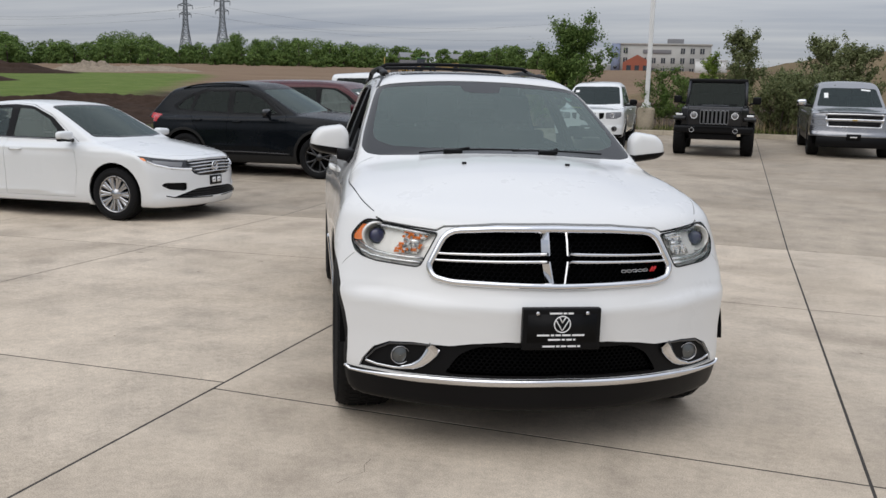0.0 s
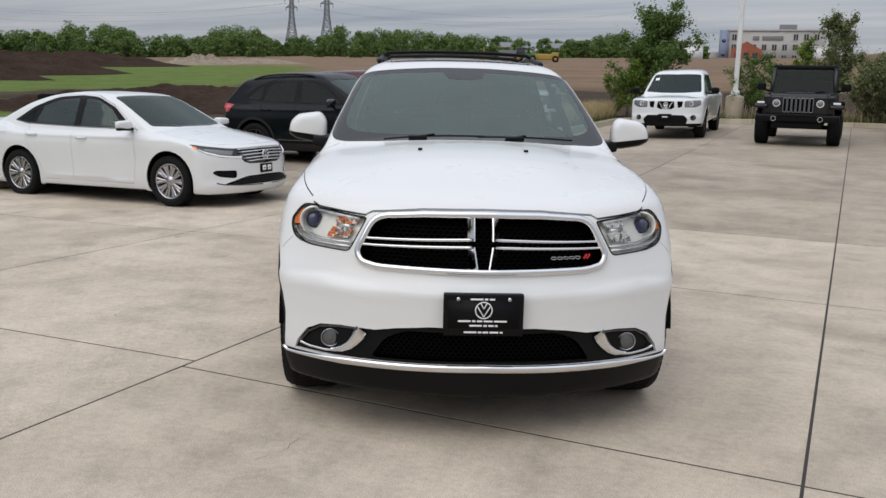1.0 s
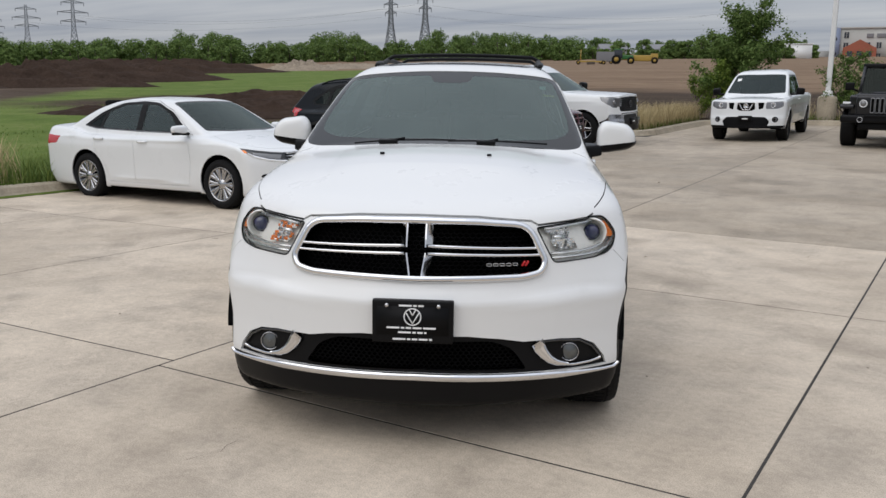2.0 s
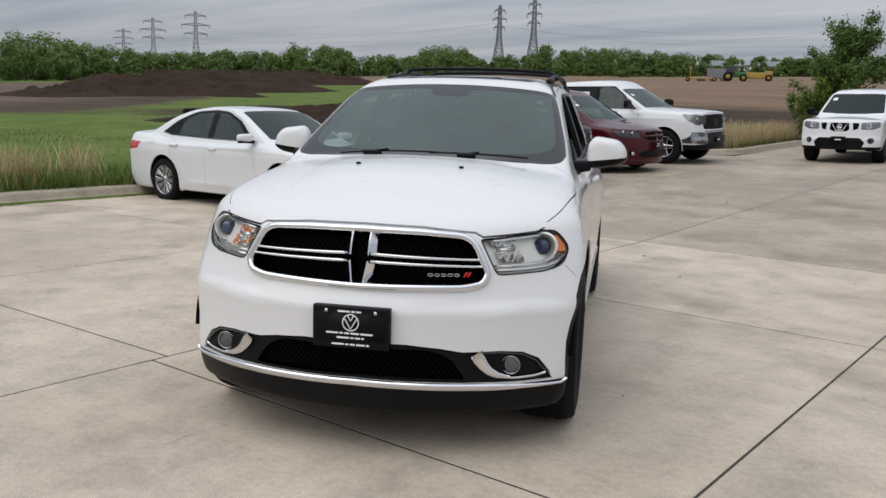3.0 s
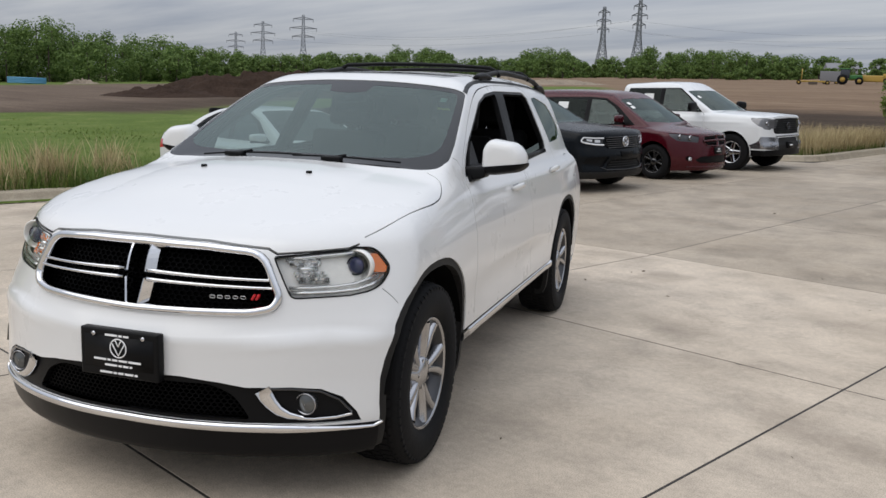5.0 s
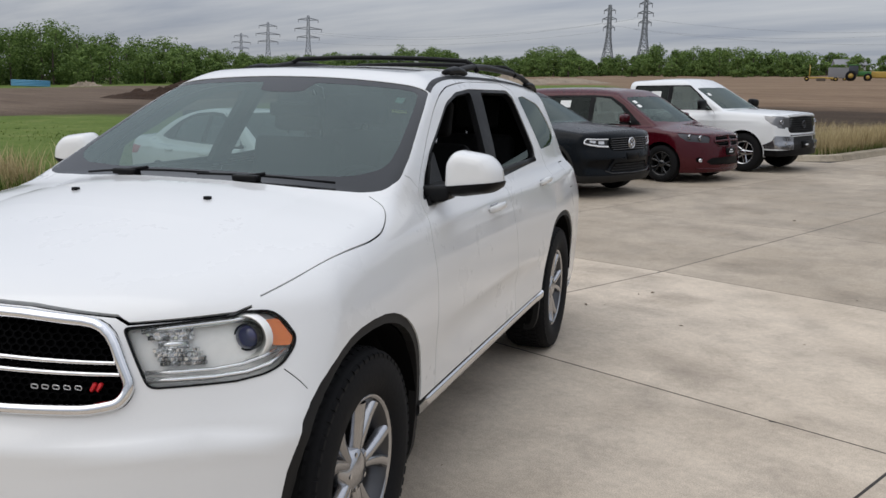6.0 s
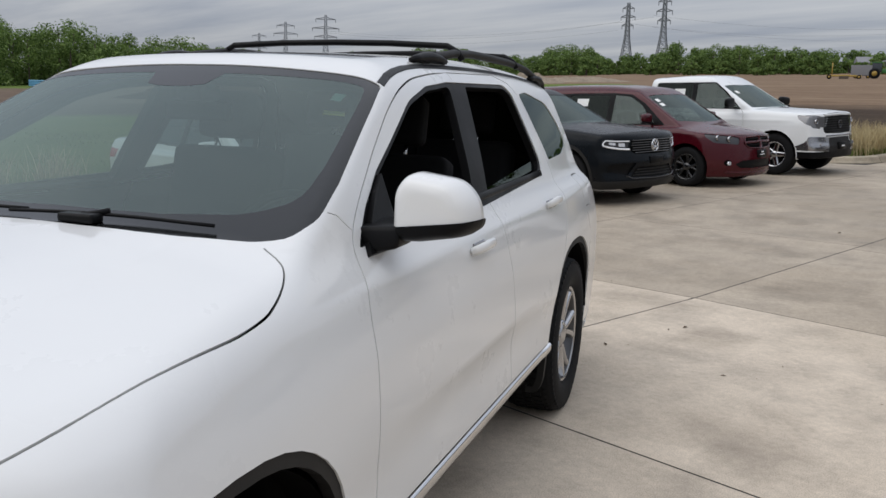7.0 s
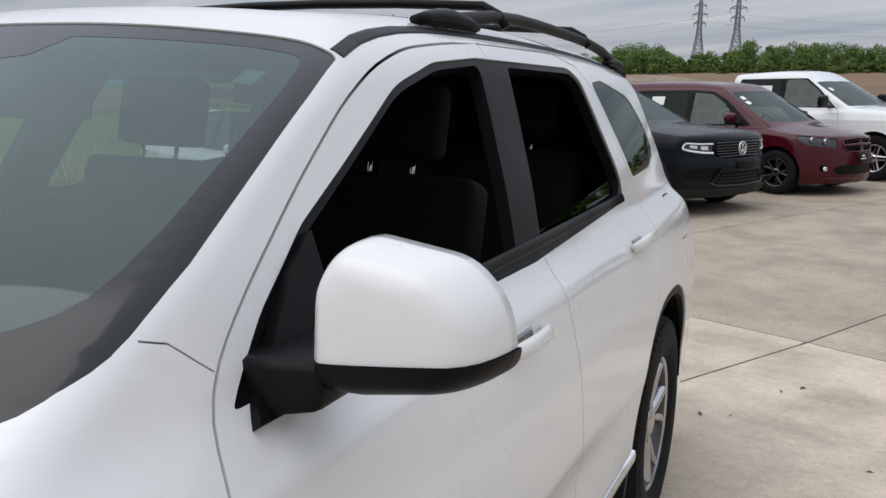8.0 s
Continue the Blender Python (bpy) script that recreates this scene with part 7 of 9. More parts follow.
# burgundy minivan
SLAT_RING = [(-0.43, 0.74), (-0.385, 0.848), (0, 0.866), (0.385, 0.848), (0.43, 0.74), (0.35, 0.672), (0, 0.658), (-0.35, 0.672), (-0.43, 0.74)]
make_car("minivan", "burgundy minivan with cross-bar grille and black wheels", "car", on_lot(-5.94, 18.34, 90), dict(
    paint=M_RED, bounds=((-1.05, 1.05), (-0.05, 5.2), (-0.25, 1.86)), spine=(0.8, 4.4, 0.7), step=0.05,
    creases=((0.90, 0.96, 0.010, 0.03, 0.7, 4.9), (0.36, 0.38, 0.012, 0.04, 1.4, 3.6)),
    hw=[(0.12, 0.88), (0.35, 0.955), (0.6, 0.975), (0.85, 0.97), (1.0, 0.94), (1.1, 0.89), (1.2, 0.82)], hy=[(-0.1, 0.96), (0.6, 1.0), (4.3, 1.0), (5.2, 0.95)], crown=0.10,
    top=[(-0.2, 0.72), (0.0, 0.85), (0.12, 0.90), (0.5, 0.985), (0.9, 1.05), (1.15, 1.085), (2.0, 1.08), (5.2, 1.1)],
    front=[(0.12, 0.12), (0.22, 0.04), (0.4, 0.0), (0.6, 0.015), (0.75, 0.04), (0.88, 0.10), (1.0, 0.3)], bow=(0.30, 0.30),
    rear=[(0.2, 5.0), (0.5, 5.10), (1.1, 5.10)], bottom=0.18, axles=(0.90, 3.98),
    gw=[(0.9, 0.94), (1.05, 0.885), (1.2, 0.83), (1.4, 0.765), (1.6, 0.69), (1.75, 0.58)], gy=[(1.0, 0.95), (2.0, 1.0), (4.5, 1.0), (5.1, 0.96)],
    gtop=[(1.4, 1.49), (1.8, 1.63), (2.2, 1.71), (2.8, 1.755), (3.6, 1.765), (4.6, 1.745), (5.0, 1.70)], screen=(1.02, 1.08, 0.58, 0.22), back=(5.12, 1.1, 0.28),
    doors=([(1.42, 0.34), (1.38, 0.75), (1.42, 1.06), (1.9, 1.42), (2.2, 1.575), (2.62, 1.60), (2.60, 0.34)], [(2.60, 0.34), (2.62, 1.60), (3.60, 1.60), (3.62, 0.60), (3.50, 0.34)]),
    hood=[(-0.78, 1.05), (-0.84, 0.85), (-0.80, 0.45), (-0.66, 0.26), (-0.3, 0.13), (0, 0.11), (0.3, 0.13), (0.66, 0.26), (0.80, 0.45), (0.84, 0.85), (0.78, 1.05)],
    panels=(
        ("top", rounded([(-0.76, 1.20), (-0.3, 1.06), (0, 1.03), (0.3, 1.06), (0.76, 1.20), (0.64, 1.92), (0, 1.86), (-0.64, 1.92)], 0.05, 2), M_GLASS_B, "windshield", -0.004, ""),
        ("side", rounded([(1.40, 1.045), (1.88, 1.42), (2.20, 1.578), (2.62, 1.605), (4.72, 1.585), (4.90, 1.12), (2.6, 1.025)], [0.02, 0.05, 0.06, 0, 0.05, 0.04, 0], 3), M_PLASTIC, "window_trim", -0.002, ""),
        ("side", rounded([(1.62, 1.065), (1.94, 1.385), (2.22, 1.54), (2.56, 1.565), (2.54, 1.05)], 0.02, 2), M_SIDE, "side_window", -0.005, ""),
        ("side", rounded([(2.66, 1.05), (2.68, 1.56), (3.60, 1.56), (3.60, 1.07)], 0.02, 2), M_PRIV, "side_window", -0.004, ""),
        ("side", rounded([(3.70, 1.08), (3.70, 1.555), (4.70, 1.54), (4.85, 1.15)], 0.03, 2), M_PRIV, "side_window", -0.004, ""),
        ("front", rounded(mirrored([(0, 0.868), (0.40, 0.852), (0.46, 0.74), (0.36, 0.668), (0, 0.655)]), 0.03, 2), M_MESH, "grille", -0.03, "black grille behind a red cross"),
        ("pair", rounded([(0.49, 0.85), (0.70, 0.888), (0.90, 0.922), (0.93, 0.86), (0.86, 0.765), (0.54, 0.730)], 0.025, 2), M_ALLOY_DARK, "headlamp", -0.012, "large clear headlamp"),
        ("front", rounded(mirrored([(0, 0.475), (0.50, 0.465), (0.62, 0.40), (0.52, 0.335), (0, 0.325)]), 0.02, 2), M_PLASTIC, "lower_grille", -0.03, ""),
        ("pair", circle(0.72, 0.43, 0.05, 14), M_VOID, "fog_pocket", -0.015, ""),
        ("side", [(1.42, 0.24), (3.60, 0.24), (3.60, 0.1), (1.42, 0.1)], M_PLASTIC, "sill", -0.004, ""),
    ),
    strips=(("front", [(-0.43, 0.762), (0, 0.775), (0.43, 0.762)], 0.020, 0.014, M_RED, "grille_bar"), ("front", [(0, 0.86), (0, 0.66)], 0.035, 0.014, M_RED, "grille_bar"), ("front", SLAT_RING, 0.012, 0.012, M_RED, "grille_surround"), ("front", [(-0.74, 0.268), (-0.4, 0.252), (0, 0.245), (0.4, 0.252), (0.74, 0.268)], 0.016, 0.012, M_RED, "chin_lip"),
            ("front", [(-0.36, 0.72), (0, 0.73), (0.36, 0.72)], 0.006, 0.004, M_PLASTIC, "grille_slat"), ("front", [(-0.36, 0.82), (0, 0.835), (0.36, 0.82)], 0.006, 0.004, M_PLASTIC, "grille_slat")),
    rounds=(("fog_lamp", 0.70, 0.42, 0.03, M_LAMPON), ("fog_lamp", -0.70, 0.42, 0.03, M_LAMPON), ("lamp_bowl", 0.66, 0.82, 0.05, M_BUMPER), ("lamp_bowl", -0.66, 0.82, 0.05, M_BUMPER), ("lamp_bowl", 0.80, 0.845, 0.045, M_BUMPER), ("lamp_bowl", -0.80, 0.845, 0.045, M_BUMPER)),
    plates=(("plate_bracket", -0.15, 0.15, 0.50, 0.63, 0.02, M_PLASTIC), ("plate_print", -0.08, 0.08, 0.545, 0.56, 0.025, M_WHITEMARK), ("plate_print", -0.05, 0.05, 0.58, 0.61, 0.025, M_WHITEMARK)),
    papers=(("window_sticker", "right", 3.15, 3.42, 1.36, 1.50, M_PAPER), ("sticker", "top", -0.60, -0.50, 1.72, 1.80, M_PAPER), ("sticker", "top", -0.63, -0.53, 1.60, 1.68, M_PAPER)),
    mirror=(1.10, 1.66, 1.17, 0.30, 0.17, M_RED), handles=((2.38, 0.95), (2.85, 0.95)), floor=0.36, cabin=(1.35, 4.8), dash_z=1.03, seats=(2.15, 3.1, 4.0),
    wheel=dict(r=0.345, w=0.23, x=0.85, rim=0.22, n=5, twin=True, mat=M_GLOSS)))


def pickup(label, at, paint_, hw, L, H, **extra):
    """A pickup truck: cab, open bed behind it, tailgate."""
    axf, axr, cab1 = extra["axles"][0], extra["axles"][1], extra["cab_end"]
    belt, hoodz = extra["belt"], extra["hoodz"]
    c = dict(
        paint=paint_, bounds=((-hw - 0.05, hw + 0.05), (-0.05, L), (-0.25, H + 0.08)), spine=(0.9, L - 0.9, 0.8), step=0.052, kc=0.06,
        creases=((hoodz - 0.20, hoodz - 0.20, 0.010, 0.03, 0.5, L - 0.4), (0.62, 0.62, 0.012, 0.04, 1.4, L - 1.6)),
        hw=[(0.2, hw * 0.90), (0.4, hw * 0.965), (0.7, hw * 0.985), (0.95, hw * 0.985), (1.1, hw * 0.96), (1.25, hw * 0.90), (1.35, hw * 0.82)], hy=[(-0.1, 0.97), (0.6, 1.0), (L - 0.8, 1.0), (L, 0.97)], crown=0.06,
        top=[(-0.2, hoodz - 0.28), (0.0, hoodz - 0.08), (0.12, hoodz - 0.035), (0.45, hoodz), (1.0, hoodz + 0.03), (1.4, hoodz + 0.05), (2.0, belt), (L, belt)],
        front=[(0.2, 0.08), (0.35, 0.0), (0.55, 0.0), (0.65, 0.03), (0.9, 0.06), (hoodz - 0.06, 0.085), (hoodz + 0.1, 0.26)], bow=extra.get("bow", (0.16, 0.14)),
        rear=[(0.3, L - 0.15), (0.6, L - 0.05), (1.3, L - 0.05)], bottom=0.32, axles=(axf, axr), swell=0.03,
        gw=[(belt - 0.2, hw * 0.93), (belt, hw * 0.88), (belt + 0.25, hw * 0.80), (H - 0.15, hw * 0.72), (H + 0.05, hw * 0.60)], gy=[(1.2, 0.97), (2.2, 1.0), (L, 1.0)],
        gtop=[(1.6, H - 0.22), (2.0, H - 0.09), (2.4, H - 0.02), (3.0, H), (cab1, H - 0.03), (L, H - 0.03)], screen=(extra["cowl"], belt, extra.get("rake", 0.62), 0.16), back=(cab1 + 0.05, belt, 0.12), kt=0.07,
        wheel=extra["wheel"], mirror=extra["mirror"], floor=0.55, cabin=(extra["cowl"] + 0.28, cab1), dash_z=belt + 0.0, seats=extra["seats"], doors=extra["doors"], hood=extra["hood"], handles=extra.get("handles", ()), handle_mat=extra.get("handle_mat", paint_),
        panels=extra["panels"], strips=extra.get("strips", ()), rounds=extra.get("rounds", ()), plates=extra.get("plates", ()), papers=extra.get("papers", ()))
    if "arch" in extra:
        c["arch"], c["arch_mat"] = extra["arch"], extra["arch_mat"]
    c["panels"] = (("top", rounded([(-hw + 0.16, cab1 + 0.14), (hw - 0.16, cab1 + 0.14), (hw - 0.16, L - 0.14), (-hw + 0.16, L - 0.14)], 0.03, 2), M_PLASTIC, "bed_liner", -0.42, "open cargo bed"),) + tuple(c["panels"])
    return make_car("pickup_truck", label, "truck", at, c)


def cab_windows(belt, H, cowl, hw, front_door, rear_end, top):
    """Windscreen and side glass of a cab."""
    y0, y1 = front_door
    return (
        ("top", rounded([(-hw * 0.78, cowl + 0.14), (-0.3, cowl + 0.04), (0, cowl + 0.02), (0.3, cowl + 0.04), (hw * 0.78, cowl + 0.14), (hw * 0.66, cowl + 0.84), (0, cowl + 0.79), (-hw * 0.66, cowl + 0.84)], 0.05, 2), M_GLASS_B, "windshield", -0.004, ""),
        ("side", rounded([(y0 - 0.05, belt + 0.005), (y0 + 0.35, belt + 0.375), (y0 + 0.60, top + 0.02), (rear_end - 0.09, top + 0.02), (rear_end + 0.04, belt + 0.03)], 0.03, 2), M_PLASTIC, "window_trim", -0.002, ""),
        ("side", rounded([(y0, belt + 0.02), (y0 + 0.38, belt + 0.36), (y0 + 0.62, top), (y1, top), (y1, belt + 0.03)], 0.03, 2), M_SIDE, "side_window", -0.006, ""),
        ("side", rounded([(y1 + 0.10, belt + 0.03), (y1 + 0.10, top), (rear_end - 0.12, top), (rear_end, belt + 0.05)], 0.03, 2), M_PRIV, "side_window", -0.006, ""),
    )


# white full-size crew-cab pickup
pickup("white crew-cab pickup with black mesh grille and chrome bumper", on_lot(-5.83, 21.38, 90), M_WHITE_B, 1.0, 5.8, 1.96,
       axles=(0.92, 4.62), cab_end=3.95, belt=1.26, hoodz=1.25, cowl=1.34, rake=0.60, bow=(0.10, 0.10), wheel=dict(r=0.405, w=0.27, x=0.84, rim=0.24, n=5, twin=False, mat=M_ALLOY),
       mirror=(1.20, 1.80, 1.40, 0.36, 0.21, M_PLASTIC), seats=(2.4, 3.35), handles=((2.62, 1.08), (3.62, 1.08)),
       doors=([(1.62, 0.50), (1.58, 1.0), (1.62, 1.20), (2.05, 1.60), (2.3, 1.78), (2.82, 1.80), (2.80, 0.50)], [(2.80, 0.50), (2.82, 1.80), (3.72, 1.78), (3.86, 1.25), (3.86, 0.50)]),
       hood=[(-0.82, 1.30), (-0.86, 0.9), (-0.82, 0.35), (-0.5, 0.22), (0, 0.18), (0.5, 0.22), (0.82, 0.35), (0.86, 0.9), (0.82, 1.30)],
       panels=cab_windows(1.26, 1.96, 1.36, 1.0, (1.74, 2.74), 3.80, 1.79) + (
           ("front", rounded(mirrored([(0, 1.155), (0.60, 1.140), (0.635, 0.88), (0.58, 0.815), (0, 0.805)]), 0.04, 2), M_TRIM, "grille", -0.02, "black mesh grille"),
           ("front", rounded(mirrored([(0, 1.205), (0.45, 1.195), (0.45, 1.17), (0, 1.18)]), 0.01, 1), M_VOID, "hood_scoop", -0.02, ""),
           ("pair", rounded([(0.68, 1.14), (0.82, 1.16), (0.965, 1.16), (0.985, 1.05), (0.90, 0.92), (0.70, 0.90)], 0.03, 2), M_SMOKE, "headlamp", -0.012, "large clear headlamp"),
           ("side", rounded([(0.10, 1.13), (0.50, 1.165), (0.46, 1.09), (0.30, 0.99), (0.10, 0.92)], 0.025, 2), M_SMOKE, "headlamp", -0.010, "large clear headlamp"),
           ("pair", rounded([(0.46, 0.74), (0.97, 0.76), (1.0, 0.50), (0.52, 0.46)], 0.03, 2), M_BUMPER, "bumper_end", 0.004, "chrome bumper end"),
           ("front", rounded(mirrored([(0, 0.74), (0.46, 0.735), (0.52, 0.47), (0, 0.44)]), 0.02, 2), M_TRIM, "bumper_middle", -0.01, "dark bumper middle"),
           ("front", [(-1.0, 0.47), (1.0, 0.47), (1.0, 0.2), (-1.0, 0.2)], M_PLASTIC, "lower_skirt", -0.02, ""),
       ),
       strips=tuple(("front", [(-0.58, z), (0, z + 0.006), (0.58, z)], 0.007, 0.004, M_MESH, "grille_bar") for z in (0.845, 0.89, 0.935, 0.98, 1.025, 1.07, 1.115)) + (("front", [(-0.60, 1.165), (0, 1.178), (0.60, 1.165)], 0.016, 0.014, M_WHITE_B, "grille_lip"),) + (("front", [(-0.56, 0.765), (0, 0.77), (0.56, 0.765)], 0.016, 0.012, M_BUMPER, "grille_lip"),),
       rounds=(("fog_lamp", 0.72, 0.60, 0.035, M_SMOKE), ("fog_lamp", -0.72, 0.60, 0.035, M_SMOKE), ("lamp_bowl", 0.80, 1.04, 0.045, M_BUMPER), ("lamp_bowl", -0.80, 1.04, 0.045, M_BUMPER), ("oval_badge", 0, 0.98, 0.075, M_ALLOY_DARK)),
       plates=(("plate_bracket", -0.16, 0.16, 0.50, 0.64, 0.03, M_PLASTIC), ("plate_print", -0.07, 0.07, 0.55, 0.58, 0.034, M_WHITEMARK)),
       papers=(("window_sticker", "right", 3.02, 3.28, 1.52, 1.68, M_PAPER), ("sticker", "top", -0.60, -0.50, 1.92, 2.0, M_PAPER)), arch=0.012, arch_mat=M_WHITE_B)

# white compact pickup, looks at the camera
pickup("white compact pickup with round fog lamps", on_lot(-3.53, 22.92, 2), M_WHITE_B, 0.915, 5.2, 1.75,
       axles=(0.88, 4.08), cab_end=3.35, belt=1.12, hoodz=1.06, cowl=1.18, rake=0.62, wheel=dict(r=0.365, w=0.25, x=0.77, rim=0.21, n=6, mat=M_ALLOY_DARK), bow=(0.20, 0.16),
       mirror=(1.04, 1.60, 1.20, 0.20, 0.17, M_PLASTIC), seats=(2.2,), handles=((2.40, 0.98),),
       doors=([(1.48, 0.46), (1.44, 0.95), (1.48, 1.10), (1.9, 1.46), (2.1, 1.60), (2.62, 1.62), (2.60, 0.46)],),
       hood=[(-0.74, 1.18), (-0.78, 0.85), (-0.72, 0.30), (-0.4, 0.17), (0, 0.14), (0.4, 0.17), (0.72, 0.30), (0.78, 0.85), (0.74, 1.18)],
       panels=cab_windows(1.12, 1.75, 1.18, 0.915, (1.56, 2.54), 3.20, 1.58) + (
           ("front", rounded([(-0.20, 0.955), (0.20, 0.955), (0.22, 0.80), (0.14, 0.755), (-0.14, 0.755), (-0.22, 0.80)], 0.02, 2), M_VOID, "grille", -0.02, ""),
           ("pair", rounded([(0.28, 0.955), (0.42, 0.95), (0.40, 0.815), (0.30, 0.785)], 0.015, 2), M_VOID, "grille", -0.02, ""),
           ("pair", rounded([(0.46, 0.96), (0.84, 0.98), (0.85, 0.86), (0.72, 0.80), (0.46, 0.80)], 0.03, 2), M_SMOKE, "headlamp", -0.012, "clear headlamp"),
           ("front", rounded(mirrored([(0, 0.62), (0.46, 0.61), (0.56, 0.50), (0.50, 0.36), (0, 0.35)]), 0.03, 2), M_PLASTIC, "bumper_middle", -0.02, "black bumper insert"),
           ("pair", circle(0.68, 0.545, 0.07, 16), M_VOID, "fog_pocket", -0.012, ""),
           ("front", [(-0.92, 0.40), (0.92, 0.40), (0.92, 0.2), (-0.92, 0.2)], M_PLASTIC, "lower_skirt", -0.01, ""),
       ),
       rounds=(("fog_lamp", 0.68, 0.545, 0.045, M_SMOKE), ("fog_lamp", -0.68, 0.545, 0.045, M_SMOKE), ("round_badge", 0, 0.87, 0.06, M_CHROME), ("lamp_bowl", 0.62, 0.89, 0.055, M_REFL), ("lamp_bowl", -0.62, 0.89, 0.055, M_REFL)),
       plates=(("plate_bracket", -0.16, 0.16, 0.50, 0.64, 0.03, M_PLASTIC), ("plate_print", -0.07, 0.07, 0.55, 0.58, 0.034, M_WHITEMARK)),
       strips=(("front", [(-0.17, 0.945), (-0.08, 0.78), (0.08, 0.78), (0.17, 0.945)], 0.010, 0.008, M_CHROME, "grille_bar"),),
       papers=(("sticker", "top", -0.56, -0.46, 1.76, 1.86, M_PAPER),), arch=0.012, arch_mat=M_WHITE_B)

# silver full-size pickup
pickup("silver pickup with broad chrome grille and bumper", on_lot(2.86, 23.52, 0), M_SILVER, 1.0, 5.8, 1.88,
       axles=(0.98, 4.6), cab_end=3.9, belt=1.20, hoodz=1.16, cowl=1.32, wheel=dict(r=0.40, w=0.27, x=0.84, rim=0.24, n=6, mat=M_ALLOY), bow=(0.12, 0.10),
       mirror=(1.14, 1.80, 1.30, 0.24, 0.18, M_CHROME), seats=(2.4, 3.3), handles=((2.6, 1.05), (3.6, 1.05)),
       doors=([(1.62, 0.50), (1.58, 1.0), (1.62, 1.18), (2.05, 1.56), (2.3, 1.72), (2.82, 1.75), (2.80, 0.50)], [(2.80, 0.50), (2.82, 1.75), (3.70, 1.72), (3.82, 1.22), (3.82, 0.50)]),
       hood=[(-0.82, 1.30), (-0.86, 0.9), (-0.82, 0.35), (-0.5, 0.22), (0, 0.18), (0.5, 0.22), (0.82, 0.35), (0.86, 0.9), (0.82, 1.30)],
       panels=cab_windows(1.20, 1.88, 1.32, 1.0, (1.70, 2.74), 3.76, 1.70) + (
           ("front", rounded(mirrored([(0, 1.06), (0.62, 1.05), (0.62, 0.96), (0, 0.965)]), 0.02, 2), M_MESH, "grille", -0.02, "black mesh in chrome frames"),
           ("front", rounded(mirrored([(0, 0.905), (0.60, 0.90), (0.56, 0.78), (0, 0.77)]), 0.02, 2), M_MESH, "grille", -0.02, "black mesh in chrome frames"),
           ("pair", rounded([(0.66, 1.06), (0.96, 1.07), (0.97, 0.95), (0.66, 0.95)], 0.02, 2), M_BUMPER, "headlamp", -0.012, "clear headlamp"),
           ("pair", rounded([(0.66, 0.92), (0.97, 0.92), (0.96, 0.82), (0.64, 0.80)], 0.02, 2), M_BUMPER, "headlamp", -0.012, "clear headlamp"),
           ("front", rounded(mirrored([(0, 0.75), (0.62, 0.76), (0.99, 0.78), (1.0, 0.56), (0.60, 0.53), (0, 0.53)]), 0.03, 2), M_BUMPER, "bumper", 0.012, "chrome bumper"),
           ("front", [(-1.0, 0.53), (1.0, 0.53), (1.0, 0.2), (-1.0, 0.2)], M_PLASTIC, "lower_skirt", -0.01, ""),
       ),
       strips=tuple(("front", [(-w, z), (0, z + 0.006), (w, z)], h, 0.012, M_CHROME, "grille_bar") for w, z, h in ((0.64, 1.072, 0.014), (0.64, 0.935, 0.026), (0.60, 0.765, 0.017)))
       + tuple(("front", [(-w, z), (0, z + 0.006), (w, z)], 0.004, 0.004, M_ALLOY_DARK, "grille_slat") for w, z in ((0.60, 1.035), (0.60, 1.0), (0.57, 0.88), (0.56, 0.845), (0.54, 0.81)))
       + tuple(("pair", line, 0.012, 0.012, M_CHROME, "grille_frame") for line in ([(0.635, 1.07), (0.645, 0.94)], [(0.635, 0.93), (0.60, 0.765)])) + (("front", [(-0.80, 1.10), (-0.5, 1.108), (0, 1.115), (0.5, 1.108), (0.80, 1.10)], 0.026, 0.012, M_GLOSS, "hood_shield"), ("front", [(-0.06, 0.935), (0.06, 0.935)], 0.022, 0.016, M_YELLOWMACH, "badge")),
       rounds=(("fog_lamp", 0.80, 0.60, 0.035, M_SMOKE), ("fog_lamp", -0.80, 0.60, 0.035, M_SMOKE)), plates=(("air_dam", -0.84, 0.84, 0.27, 0.52, 0.0, M_PLASTIC), ("plate_bracket", -0.16, 0.16, 0.46, 0.60, 0.03, M_PLASTIC), ("plate_print", -0.08, 0.08, 0.51, 0.54, 0.034, M_WHITEMARK)),
       papers=(("sticker", "top", -0.60, -0.50, 1.75, 1.95, M_PAPER), ("sticker", "top", 0.30, 0.52, 2.04, 2.10, M_PAPER)))


